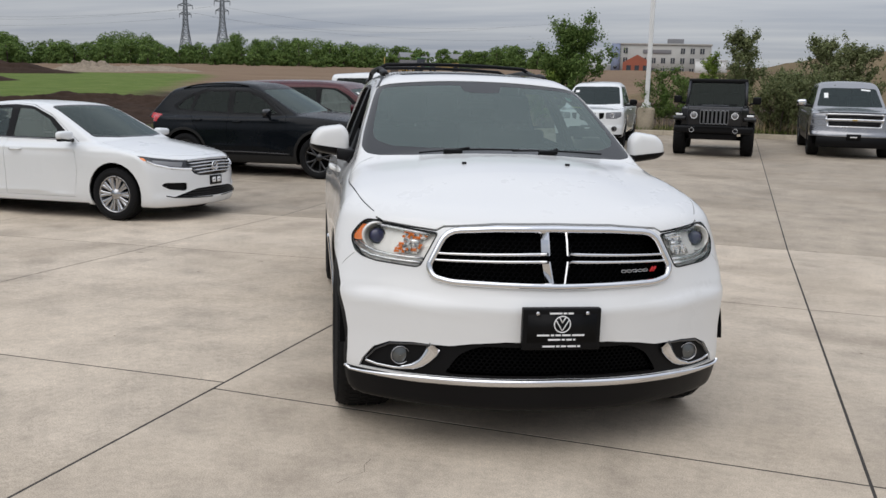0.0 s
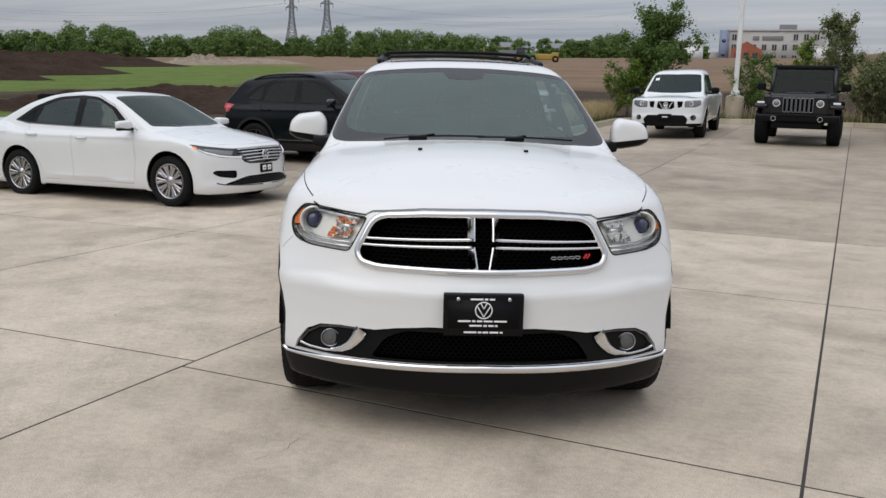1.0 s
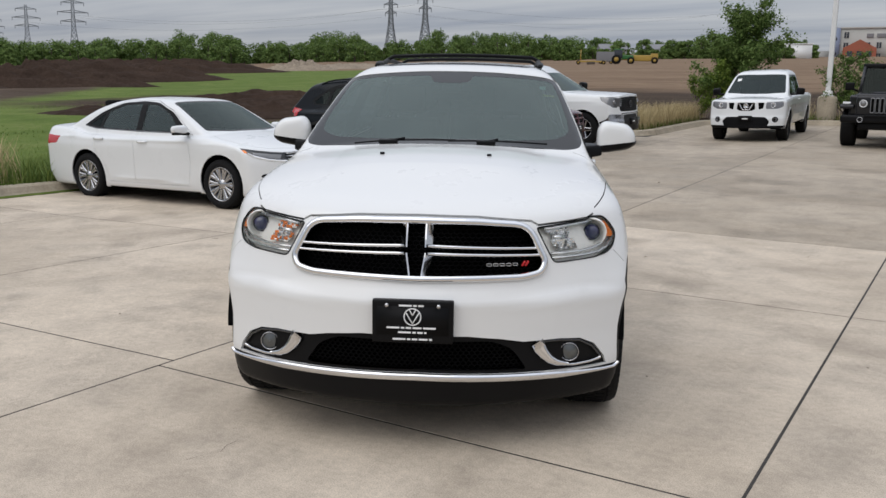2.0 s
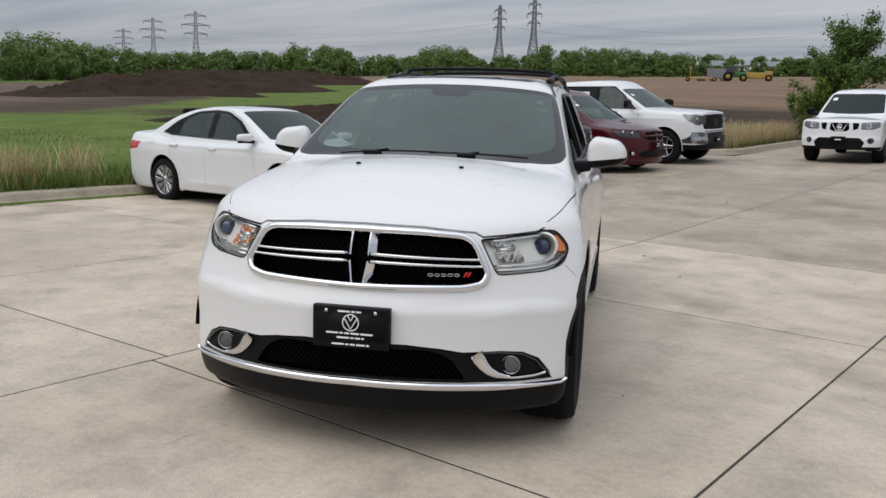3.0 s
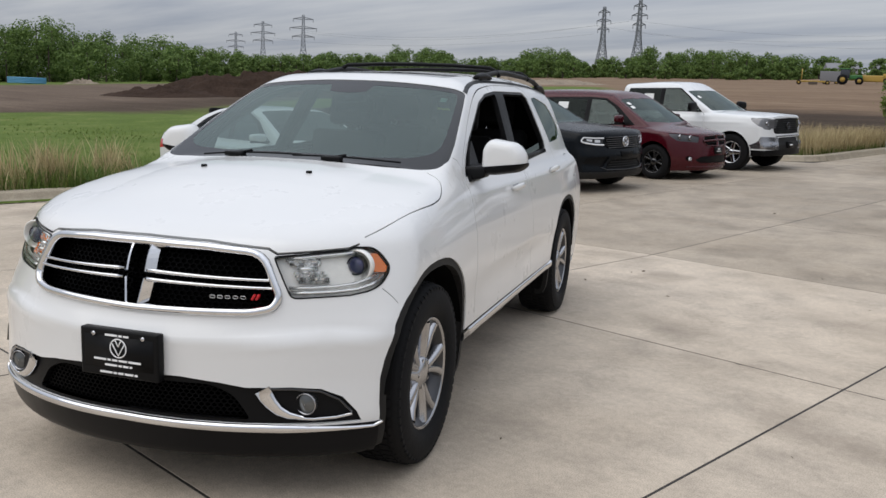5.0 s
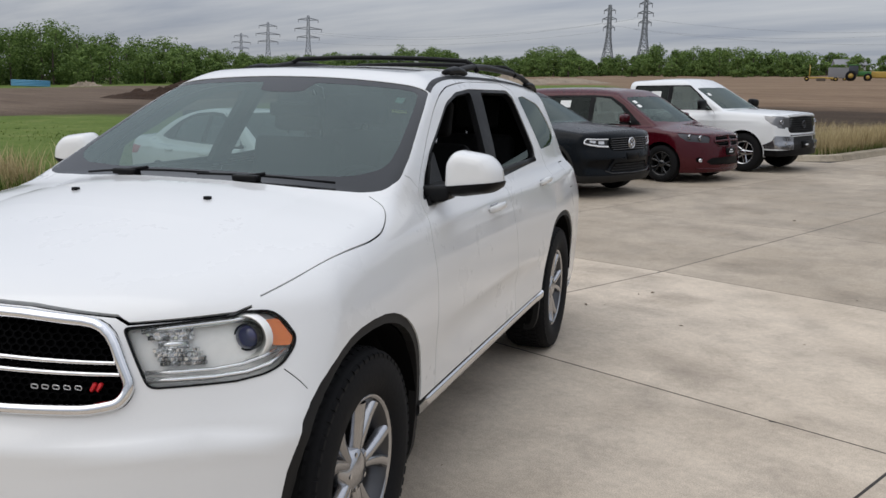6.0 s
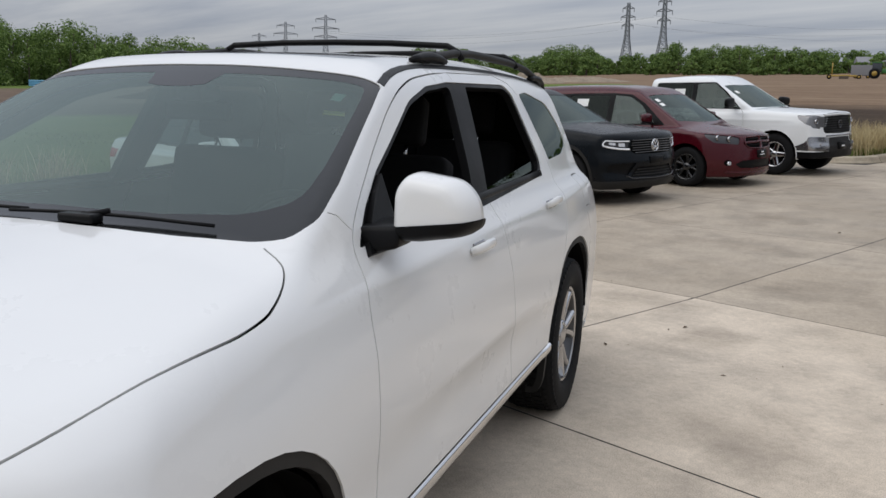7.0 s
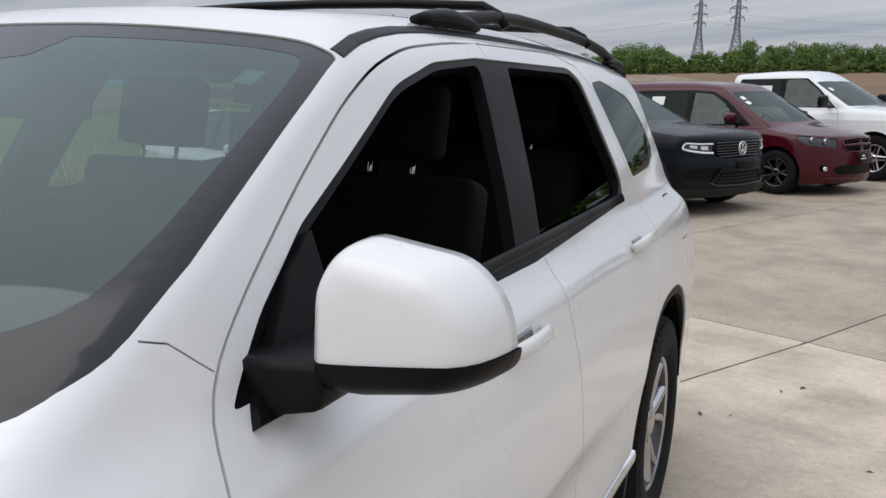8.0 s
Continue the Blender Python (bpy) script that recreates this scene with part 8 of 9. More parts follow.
# charcoal off-roader with upright grille
def off_roader(at):
    o = thing("off_road_vehicle", "charcoal boxy off-road vehicle with seven-slot grille and wide tyres", "car", at)
    body = part("body", box_bm(-0.78, 0.78, 0.42, 4.2, 0.62, 1.16, 0.05, 3), M_GREY, o)
    bm = box_bm(-0.70, 0.70, 0.28, 1.75, 0.98, 1.20, 0.06, 3)
    for v in bm.verts:
        v.co.x *= 0.88 + 0.12 * (v.co.y / 1.7)
    part("hood", bm, M_GREY, o)
    part("hood_bulge", box_bm(-0.32, 0.32, 0.42, 1.55, 1.19, 1.235, 0.025, 2), M_GREY, o)
    bm = box_bm(-0.62, 0.62, 0.20, 0.36, 0.72, 1.15, 0.04, 3)
    gr = part("grille", bm, M_GREY, o, "seven-slot upright grille")
    for k in range(7):
        x = -0.285 + 0.095 * k
        # solid near-black block: the open slot's shade is in its colour
        part("grille_slot", box_bm(x - 0.029, x + 0.029, 0.19, 0.22, 0.80, 1.10, 0.01, 2), M_VOID, gr)
        ring = [(x + a, 0.188, 0.95 + b) for a, b in rounded([(-0.036, -0.158), (0.036, -0.158), (0.036, 0.158), (-0.036, 0.158)], 0.02, 3)]
        v, f = tube(ring, 0.0085, True, 6, up=(0, 1, 0))
        soup("slot_rim", v, f, M_SILVER, gr, smooth=True)
    for s in (-1, 1):
        v, f = lathe([(0.02, 0.001), (0.0, 0.06), (-0.03, 0.085), (-0.034, 0.092), (0.02, 0.098)], 24, "y")
        soup("headlamp", [Vector((q[0] * 0.88, q[1], q[2] * 0.88)) + Vector((s * 0.47, 0.20, 0.99)) for q in v], f, M_LAMPON, gr, smooth=True)
        v, f = lathe([(-0.040, 0.001), (-0.037, 0.04), (-0.028, 0.062), (-0.026, 0.072)], 24, "y")
        soup("headlamp_lens", [Vector((q[0] * 0.88, q[1], q[2] * 0.88)) + Vector((s * 0.47, 0.20, 0.99)) for q in v], f, M_SMOKE, gr, smooth=True)
        for ax, y0, y1 in ((0.95, 0.30, 1.65), (3.40, 2.78, 4.05)):
            bm = box_bm(min(s * 0.66, s * 0.96), max(s * 0.66, s * 0.96), y0, y1, 0.955, 1.045, 0.035, 2)
            for v in bm.verts:
                if v.co.y > ax + 0.35:
                    v.co.z -= (v.co.y - ax - 0.35) * 1.0
                if v.co.y < ax - 0.45:
                    v.co.z -= (ax - 0.45 - v.co.y) * 0.5
            fl = part("fender", bm, M_PLASTIC if ax > 2 else M_GREY, o, "flat flared fender")
        part("turn_lamp", box_bm(min(s * 0.74, s * 0.90), max(s * 0.74, s * 0.90), 0.285, 0.32, 0.975, 1.02, 0.01), M_LAMPON, o)
        wheel(o, s * 0.80, 0.95, 0.42, 0.29, 0.22, s, 5, True, M_ALLOY_DARK, 34, "wide off-road tyre on grey wheel", None, True)
        wheel(o, s * 0.80, 3.40, 0.42, 0.29, 0.22, s, 5, True, M_ALLOY_DARK, 34, "wide off-road tyre on grey wheel", None, True)
        bm = box_bm(-0.10, 0.10, -0.05, 0.05, -0.09, 0.09, 0.03, 2)
        bmesh.ops.transform(bm, matrix=pose(s * 0.97, 1.85, 1.33), verts=bm.verts[:])
        part("side_mirror", bm, M_PLASTIC, o)
        part("mirror_arm", bar_bm((s * 0.78, 1.85, 1.22), (s * 0.92, 1.85, 1.28), 0.025, 8), M_PLASTIC, o)
        part("tow_hook", bar_bm((s * 0.33, 0.06, 0.66), (s * 0.33, 0.16, 0.62), 0.02, 8), M_PLASTIC, o)
        part("door", box_bm(min(s * 0.775, s * 0.80), max(s * 0.775, s * 0.80), 1.75, 2.72, 0.66, 1.17, 0.012), M_GREY, o)
        part("door", box_bm(min(s * 0.775, s * 0.80), max(s * 0.775, s * 0.80), 2.74, 3.35, 0.66, 1.17, 0.012), M_GREY, o)
        bm = box_bm(min(s * 0.715, s * 0.725), max(s * 0.715, s * 0.725), 1.95, 2.68, 1.18, 1.75)
        part("side_window", bm, M_PRIV, o)
        bm = box_bm(min(s * 0.715, s * 0.725), max(s * 0.715, s * 0.725), 2.80, 4.05, 1.18, 1.75)
        part("side_window", bm, M_PRIV, o)
        for y in (2.70, 4.10):
            part("pillar", box_bm(min(s * 0.68, s * 0.75), max(s * 0.68, s * 0.75), y - 0.04, y + 0.06, 1.15, 1.78, 0.015), M_GREY, o)
        part("windshield_post", bar_bm((s * 0.73, 1.70, 1.16), (s * 0.68, 1.99, 1.78), 0.04, 8), M_GREY, o)
    bmp = part("front_bumper", box_bm(-0.90, 0.90, 0.02, 0.24, 0.575, 0.735, 0.05, 3), M_SATIN, o, "black bumper with round fog lamps")
    for s in (-1, 1):
        v, f = lathe([(0.02, 0.001), (0.0, 0.045), (-0.012, 0.055), (0.02, 0.06)], 18, "y")
        soup("fog_lamp", [Vector(q) + Vector((s * 0.50, 0.025, 0.645)) for q in v], f, M_LAMPON, bmp, smooth=True)
    part("winch_plate", box_bm(-0.42, 0.42, 0.0, 0.2, 0.70, 0.745, 0.012), M_PLASTIC, o)
    part("skid_plate", box_bm(-0.55, 0.55, 0.12, 0.5, 0.42, 0.58, 0.03), M_PLASTIC, o)
    soup("windshield", [(-0.69, 1.70, 1.18), (0.69, 1.70, 1.18), (0.655, 1.98, 1.75), (-0.655, 1.98, 1.75)], [(0, 1, 2, 3)], M_PRIV, o)
    part("windshield_frame", box_bm(-0.74, 0.74, 1.64, 1.74, 1.14, 1.20, 0.02), M_GREY, o)
    part("hard_top", box_bm(-0.73, 0.73, 1.98, 4.2, 1.74, 1.86, 0.05, 3), M_PLASTIC, o, "black hard top")
    part("tail_panel", box_bm(-0.74, 0.74, 4.12, 4.2, 1.1, 1.72, 0.02), M_PLASTIC, o)
    for x0, x1 in ((-0.45, 0.05), (0.05, 0.5)):
        part("wiper", bar_bm((x0, 1.70, 1.20), (x1, 1.72, 1.235), 0.012, 6), M_PLASTIC, o)
    part("dashboard", box_bm(-0.66, 0.66, 1.78, 2.05, 0.9, 1.16, 0.04), M_DASH, o)
    for x in (-0.36, 0.36):
        seat(o, x, 2.55, 0.74)
        seat(o, x, 3.35, 0.74)
    part("axle", bar_bm((-0.72, 0.95, 0.42), (0.72, 0.95, 0.42), 0.05, 10), M_PLASTIC, o)
    part("chassis", box_bm(-0.55, 0.55, 0.4, 4.1, 0.45, 0.64), M_VOID, o)
    return o


off_roader(on_lot(-0.39, 21.97, 0))

# ---- plants, mounds, pylons and far buildings ----
rng = np.random.default_rng(5)
EYE0 = Vector((1.5, 1.2, 1.54))


def at_az(az, r):
    """A place at an azimuth (degrees to the left of +y) and a distance from the middle of the walk."""
    return EYE0.x - r * math.sin(radians(az)), EYE0.y + r * math.cos(radians(az))


def blades(spots, height, lean, width, name, mat, label, segs=3):
    """Many bent blades of grass as one mesh."""
    n = len(spots)
    h = np.array(height)
    ang, bend = rng.uniform(0, 2 * math.pi, n), rng.uniform(0.1, lean, n) * h
    wd = width * rng.uniform(0.6, 1.3, n)
    verts = np.zeros((n, segs * 2 + 1, 3))
    sx, sy = -np.sin(ang), np.cos(ang)
    for k in range(segs + 1):
        u = k / segs
        cx, cy, cz = spots[:, 0] + np.cos(ang) * bend * u * u, spots[:, 1] + np.sin(ang) * bend * u * u, spots[:, 2] + h * (u - 0.12 * u * u)
        if k < segs:
            w = wd * (1 - 0.75 * u)
            verts[:, 2 * k] = np.stack([cx - sx * w, cy - sy * w, cz], 1)
            verts[:, 2 * k + 1] = np.stack([cx + sx * w, cy + sy * w, cz], 1)
        else:
            verts[:, 2 * k] = np.stack([cx, cy, cz], 1)
    faces = []
    m = segs * 2 + 1
    for i in range(n):
        b = i * m
        for k in range(segs - 1):
            faces.append((b + 2 * k, b + 2 * k + 1, b + 2 * k + 3, b + 2 * k + 2))
        faces.append((b + 2 * segs - 2, b + 2 * segs - 1, b + 2 * segs))
    ob = soup(name, verts.reshape(-1, 3), faces, mat)
    return tagged(ob, label, "grass", kind="stuff")


def scatter(n, x0, x1, y0, y1, clump=0.0):
    p = np.stack([rng.uniform(x0, x1, n), rng.uniform(y0, y1, n)], 1)
    if clump:
        keep = np.array([noise.noise((a * clump, b * clump, 1.5)) > rng.uniform(-0.5, 0.35) for a, b in p])
        p = p[keep]
    z = np.array([land(a, b) + 0.09 for a, b in p])
    return np.c_[p, z]


s1 = scatter(16000, -12.4, -10.60, -3.0, 24.0)
blades(s1, rng.uniform(0.18, 0.52, len(s1)), 0.9, 0.007, "verge_grass", M_BLADE, "tall green grass along the kerb")
s1 = scatter(18000, -18.2, -12.2, -2.0, 26.0, 0.4)
blades(s1, rng.uniform(0.06, 0.18, len(s1)), 0.9, 0.010, "lawn_grass", M_BLADE, "green lawn grass beyond the verge", segs=2)
s1 = scatter(14000, -36.0, -18.3, 2.0, 30.0, 0.3)
blades(s1, rng.uniform(0.04, 0.11, len(s1)), 0.9, 0.020, "lawn_grass", M_BLADE, "green lawn grass beyond the verge", segs=2)
s1 = scatter(5200, -12.0, -10.62, 1.5, 10.5, 1.3)
blades(s1, rng.uniform(0.12, 0.42, len(s1)), 1.0, 0.017, "verge_weeds", M_LEAF, "dark leafy weeds in the verge", segs=2)
tufts = []
for cx, cy, k, r in ((-10.5, 7.0, 260, 0.35), (-10.9, 8.1, 170, 0.35), (-10.2, 6.3, 90, 0.3), (-10.8, 4.4, 420, 0.9), (-10.9, 2.9, 420, 0.9), (-10.3, 7.9, 30, 0.25), (-10.6, 5.4, 60, 0.5), (-10.9, 1.2, 120, 0.9)):
    q = rng.normal(0, 1, (k, 2)) * r * 0.5 + (cx, cy)
    q = q * 1.07 + (-0.10, -0.08)
    q[:, 0] = np.minimum(q[:, 0], -10.62)
    tufts.append(np.c_[q, np.full(k, -0.02)])
tufts = np.concatenate(tufts)
blades(tufts, rng.uniform(0.40, 0.95, len(tufts)), 0.6, 0.010, "dry_stalks", M_DRY, "dry tan stalks among green grass")
s1 = np.concatenate([scatter(7000, -14.2, -6.75, 24.6, 31.8), scatter(3500, -7.3, -6.62, 24.9, 30.3), scatter(5000, -6.0, 12.0, 30.9, 34.0, 0.5)])
blades(s1, rng.uniform(0.25, 0.85, len(s1)), 0.6, 0.009, "dry_grass", M_DRY, "tall dry tan grass at the lot's end")
s1 = np.concatenate([scatter(2600, -10.2, -6.9, 24.25, 25.9), scatter(2600, -7.1, -6.6, 24.9, 30.3), scatter(4500, -5.0, 12.0, 30.85, 31.9)])
blades(s1, rng.uniform(0.10, 0.30, len(s1)), 0.9, 0.009, "verge_grass", M_BLADE, "green grass at the foot of the dry stand")


def leaf_quads(centres, size, spread=0.35, away=None):
    """Four-cornered leaf clumps at centres, turned at random."""
    n = len(centres)
    a = rng.normal(0, 1, (n, 3))
    if away is not None:
        nn = away + (0, 0, 0.5) + rng.normal(0, 0.45, (n, 3))
        a = np.cross(nn, a)
    a /= np.maximum(np.linalg.norm(a, axis=1, keepdims=True), 1e-6)
    b = np.cross(a, rng.normal(0, 1, (n, 3)) if away is None else nn)
    b /= np.maximum(np.linalg.norm(b, axis=1, keepdims=True), 1e-6)
    s = size * rng.uniform(1 - spread, 1 + spread, (n, 1))
    v = np.stack([centres - a * s, centres - b * s * 0.6, centres + a * s, centres + b * s * 0.6], 1).reshape(-1, 3)
    f = [(4 * i, 4 * i + 1, 4 * i + 2, 4 * i + 3) for i in range(n)]
    return v, f


def crown_points(n, lobes):
    """Points near the shells of ball-like lobes: (x, y, z, rx, rz)."""
    pick = rng.integers(0, len(lobes), n)
    d = rng.normal(0, 1, (n, 3))
    d /= np.linalg.norm(d, axis=1, keepdims=True)
    rad = rng.uniform(0.45, 1.08, (n, 1)) ** 0.6
    L = np.array(lobes)[pick]
    return L[:, :3] + d * rad * np.stack([L[:, 3], L[:, 3], L[:, 4]], 1), d


def young_tree(name, label, x, y, height, width, mat, leaves, leaf=0.07, stems=1, low=0.25):
    """A tapered trunk or several stems with rising limbs and twigs, and small leaves set along them."""
    z0 = land(x, y) + 0.05
    t = thing(name, label, "tree" if stems == 1 else "shrub", Matrix.Translation((x, y, z0)))
    twigs = []
    for s_ in range(stems):
        off = rng.normal(0, width * 0.13, 2) if stems > 1 else (0, 0)
        tip = Vector((off[0] * 2.4 + rng.normal(0, 0.1), off[1] * 2.4, height * rng.uniform(0.80, 0.98)))
        root = Vector((off[0], off[1], -0.05))
        pts = [root.lerp(tip, k / 6) + Vector((rng.normal(0, 0.02), rng.normal(0, 0.02), 0)) * k for k in range(7)]
        v, f = tube(pts, [0.05 * height / 3.5 * (1 - 0.145 * k) / (1 if stems == 1 else 1.8) for k in range(7)], sides=7)
        soup("trunk", v, f, M_BARK, t, smooth=True)
        for b in range(38 if stems == 1 else 10):
            u = rng.uniform(low, 0.97)
            p, a = root.lerp(tip, u), rng.uniform(0, 2 * math.pi)
            ln = width * 0.62 * (1.05 - u * 0.66) * rng.uniform(0.45, 0.95)
            q = p + Vector((math.cos(a) * ln, math.sin(a) * ln, ln * rng.uniform(0.5, 1.5)))
            mid_ = p.lerp(q, 0.5) + Vector((0, 0, -0.05 * ln))
            v, f = tube([p, mid_, q], [0.016, 0.010, 0.004], sides=5)
            soup("limb", v, f, M_BARK, t, smooth=True)
            twigs += [(p.lerp(q, 0.25), q)]
            for _ in range(3):
                c = p.lerp(q, rng.uniform(0.35, 0.95))
                twigs.append((c, c + Vector((rng.normal(0, 0.20), rng.normal(0, 0.20), rng.uniform(0.05, 0.30))) * width * 0.35))
        twigs.append((root.lerp(tip, 0.7), tip + Vector((0, 0, 0.15))))
    n = int(leaves * 1.8)
    pick, u = rng.integers(0, len(twigs), n), rng.uniform(0, 1.05, n)
    A, B = np.array([tuple(q[0]) for q in twigs])[pick], np.array([tuple(q[1]) for q in twigs])[pick]
    d = rng.normal(0, 1, (n, 3))
    c = A + (B - A) * u[:, None] + d * rng.uniform(0.02, 0.10, (n, 1)) * (0.7 + 0.5 * width / 2)
    v, f = leaf_quads(c, leaf * 0.52, 0.4, d)
    soup("crown", v, f, mat, t, "loose green foliage")
    return t


young_tree("tree", "young leafy tree behind the kerb", -5.65, 31.6, 3.15, 3.3, M_LEAF, 12500, 0.085, low=0.10)
young_tree("shrub", "bright green bush at the kerb", -6.45, 31.0, 1.9, 1.5, M_LEAF_B, 4200, 0.07, stems=4, low=0.1)
young_tree("tree", "slender young tree behind the parked row", 0.22, 31.8, 3.55, 2.0, M_LEAF_DK, 5000, 0.08)
young_tree("tree", "bright young tree behind the parked row", -0.88, 32.0, 2.9, 1.1, M_LEAF_B, 2400, 0.07)
young_tree("shrub", "loose green willow-like shrub at the kerb", -2.0, 31.4, 2.0, 1.8, M_LEAF, 4200, 0.07, stems=4, low=0.08)
young_tree("shrub", "broad dusky shrub at the kerb", 1.35, 31.5, 1.95, 2.1, M_LEAF_DK, 7500, 0.075, stems=6, low=0.05)
young_tree("shrub", "broad dusky shrub at the kerb", 2.45, 31.9, 1.9, 2.2, M_LEAF_DK, 6500, 0.075, stems=6, low=0.05)
young_tree("tree", "small tree on the dry slope", 3.7, 44.0, 3.8, 2.6, M_LEAF_DK, 3800, 0.11)
young_tree("tree", "small tree on the dry slope", 5.4, 46.0, 3.8, 3.0, M_LEAF_DK, 3800, 0.12)


def leaf_mass(name, chunks, material, parent):
    """Many four-cornered leaf clumps as one mesh."""
    v = np.concatenate(chunks).astype(np.float32)
    n = len(v) // 4
    me = bpy.data.meshes.new(name)
    me.vertices.add(4 * n)
    me.vertices.foreach_set("co", v.ravel())
    me.loops.add(4 * n)
    me.loops.foreach_set("vertex_index", np.arange(4 * n, dtype=np.int32))
    me.polygons.add(n)
    me.polygons.foreach_set("loop_start", np.arange(0, 4 * n, 4, dtype=np.int32))
    me.update()
    return link_mesh(name, me, material, parent, smooth=False)


# the far woods: one mass of many crowns with an uneven top
sky = curve([(-30, 3.3), (9, 3.1), (12.5, 3.4), (14.5, 3.7), (16, 3.4), (18.5, 3.2), (20.8, 3.3), (24.2, 3.45), (26.9, 3.65), (28.6, 3.7), (30.5, 3.5), (31.7, 3.85), (32.7, 3.15), (33.7, 3.2), (35.1, 2.9), (36.4, 2.95), (37.3, 3.7), (38.4, 3.75), (39.3, 3.45), (40.1, 2.8), (43, 2.8), (44.2, 3.15), (45.6, 3.4), (46.7, 3.05), (47.4, 3.5), (48.8, 2.8), (51.7, 2.8), (53.8, 2.65), (57.3, 2.6), (59.6, 2.8), (61, 3.05), (62.6, 3.6), (64.5, 3.15), (65.6, 3.8), (66.7, 3.2), (67.8, 4.1), (69, 4.25), (70, 3.7), (72, 4.1), (85, 4.1), (110, 3.8)])
wv, tv, tf, base_t = [], [], [], 0
az = -26.0
while az < 108.0:
    near, seen = az > 58.5, -14 < az < 84
    az += (rng.uniform(0.45, 0.95) if near else rng.uniform(0.30, 0.66)) * (1 if seen else 2.5)
    if -7.0 < az < 9.0:
        continue
    for row in range(3):
        r = (rng.uniform(205, 235) if near else rng.uniform(290, 335)) + row * 13
        a = az + rng.normal(0, 0.25)
        x, y = at_az(a, r)
        z0 = land(x, y)
        top = EYE0.z + r * math.tan(radians(float(sky(np.array([a]))[0]) * ((rng.uniform(0.62, 0.84), rng.uniform(0.80, 0.98), rng.uniform(0.93, 1.03))[row])))
        h = max(top - z0, 3.5)
        w = min(h * rng.uniform(0.38, 0.58), 4.8)
        # a crown of overlapping leaf masses: broad below, narrower and uneven on top
        lobes = []
        for q in range(13):
            u = (q + 0.5) / 13
            reach, turn = w * (1.0 - 0.55 * u ** 2.5) * rng.uniform(0.35, 1.0), rng.uniform(0, 2 * math.pi)
            lobes.append((reach * math.cos(turn), reach * math.sin(turn), h * (0.06 + 0.82 * u), w * rng.uniform(0.36, 0.58) * (1.0 - 0.2 * u), h * rng.uniform(0.10, 0.17)))
        pts_, out_ = crown_points((1400 if near else 1000) if seen else 200, lobes)
        v, f = leaf_quads(pts_ + (x, y, z0), (0.28 if near else 0.34) * (1 if seen else 2), 0.5, out_)
        wv.append(v)
        if row < 2:
            bv, bf = tube([(x, y, z0 - 0.5), (x + rng.normal(0, 0.3), y, z0 + h * 0.4), (x + rng.normal(0, 0.6), y, z0 + h * 0.8)], [0.30, 0.22, 0.1], sides=5)
            tv += bv
            tf += [tuple(i + base_t for i in q) for q in bf]
            base_t += len(bv)
woods = thing("woods", "dense green tree line beyond the fields", "woods", kind="stuff")
leaf_mass("crowns", wv, M_WOODS, woods)
soup("trunks", tv, tf, M_BARK, woods)


def mound(name, label, x, y, lx, ly, h, turn, mat, rough=0.35, seed=0.0, cat="mound"):
    """A heap of earth or rubble with a lumpy surface."""
    n, m = 56, 40
    verts, faces = [], []
    c, s = math.cos(radians(turn)), math.sin(radians(turn))
    for j in range(m + 1):
        for i in range(n + 1):
            u, v = 2 * i / n - 1, 2 * j / m - 1
            d = min(1.0, math.hypot(u, v))
            prof = (1 - d * d) ** 1.3
            nz = noise.fractal((u * 4 + seed, v * 4, seed), 0.6, 2.1, 6)
            z = h * prof * (1 + rough * nz) + 0.25 * h * rough * noise.noise((u * 14, v * 14, seed)) * (1 - d) - 0.5 * (d > 0.97)
            px, py = u * lx / 2, v * ly / 2
            gx_, gy_ = x + px * c - py * s, y + px * s + py * c
            verts.append((gx_, gy_, land(gx_, gy_) + 0.1 + z))
    for j in range(m):
        for i in range(n):
            faces.append((j * (n + 1) + i, j * (n + 1) + i + 1, (j + 1) * (n + 1) + i + 1, (j + 1) * (n + 1) + i))
    return tagged(soup(name, verts, faces, mat, smooth=True), label, cat)


for k, (a, r, lx, ly, h, tn) in enumerate(((57.0, 88, 26, 9, 1.9, 30), (53.5, 106, 34, 14, 2.3, 38), (61.5, 84, 16, 6, 0.8, 20), (48.5, 150, 40, 14, 2.0, 40))):
    x, y = at_az(a, r)
    mound("dirt_mound", "heap of dark dug soil on the field", x, y, lx, ly, h, tn, M_SOIL, 0.5, k * 3.1)
x, y = at_az(47.5, 34)
mound("dirt_mound", "low heap of dark soil beyond the lawn", x, y, 14, 5, 0.55, 35, M_SOIL, 0.6, 21)
x, y = at_az(42.0, 42)
mound("dirt_mound", "low heap of dark soil beyond the lawn", x, y, 18, 6, 0.6, 40, M_SOIL, 0.6, 25)
for k, (a, r, lx, ly, h, tn) in enumerate(((40.6, 165, 15, 8, 1.35, 40), (37.5, 175, 22, 8, 0.75, 40))):
    x, y = at_az(a, r)
    mound("dirt_mound", "pale heap of stony rubble on the tan field", x, y, lx, ly, h, tn, M_RUBBLE, 0.7, 40 + k * 2.3)
x, y = at_az(66.6, 186)
mound("rubble_pile", "small pile of pale broken rubble by the woods", x, y, 7, 2.5, 0.7, 70, M_RUBBLE, 0.8, 77, "rubble")
mound("hill", "dry brown grassy slope beyond the lot", 15, 78, 50, 40, 3.8, 8, M_HILL, 0.12, 61, "hill")


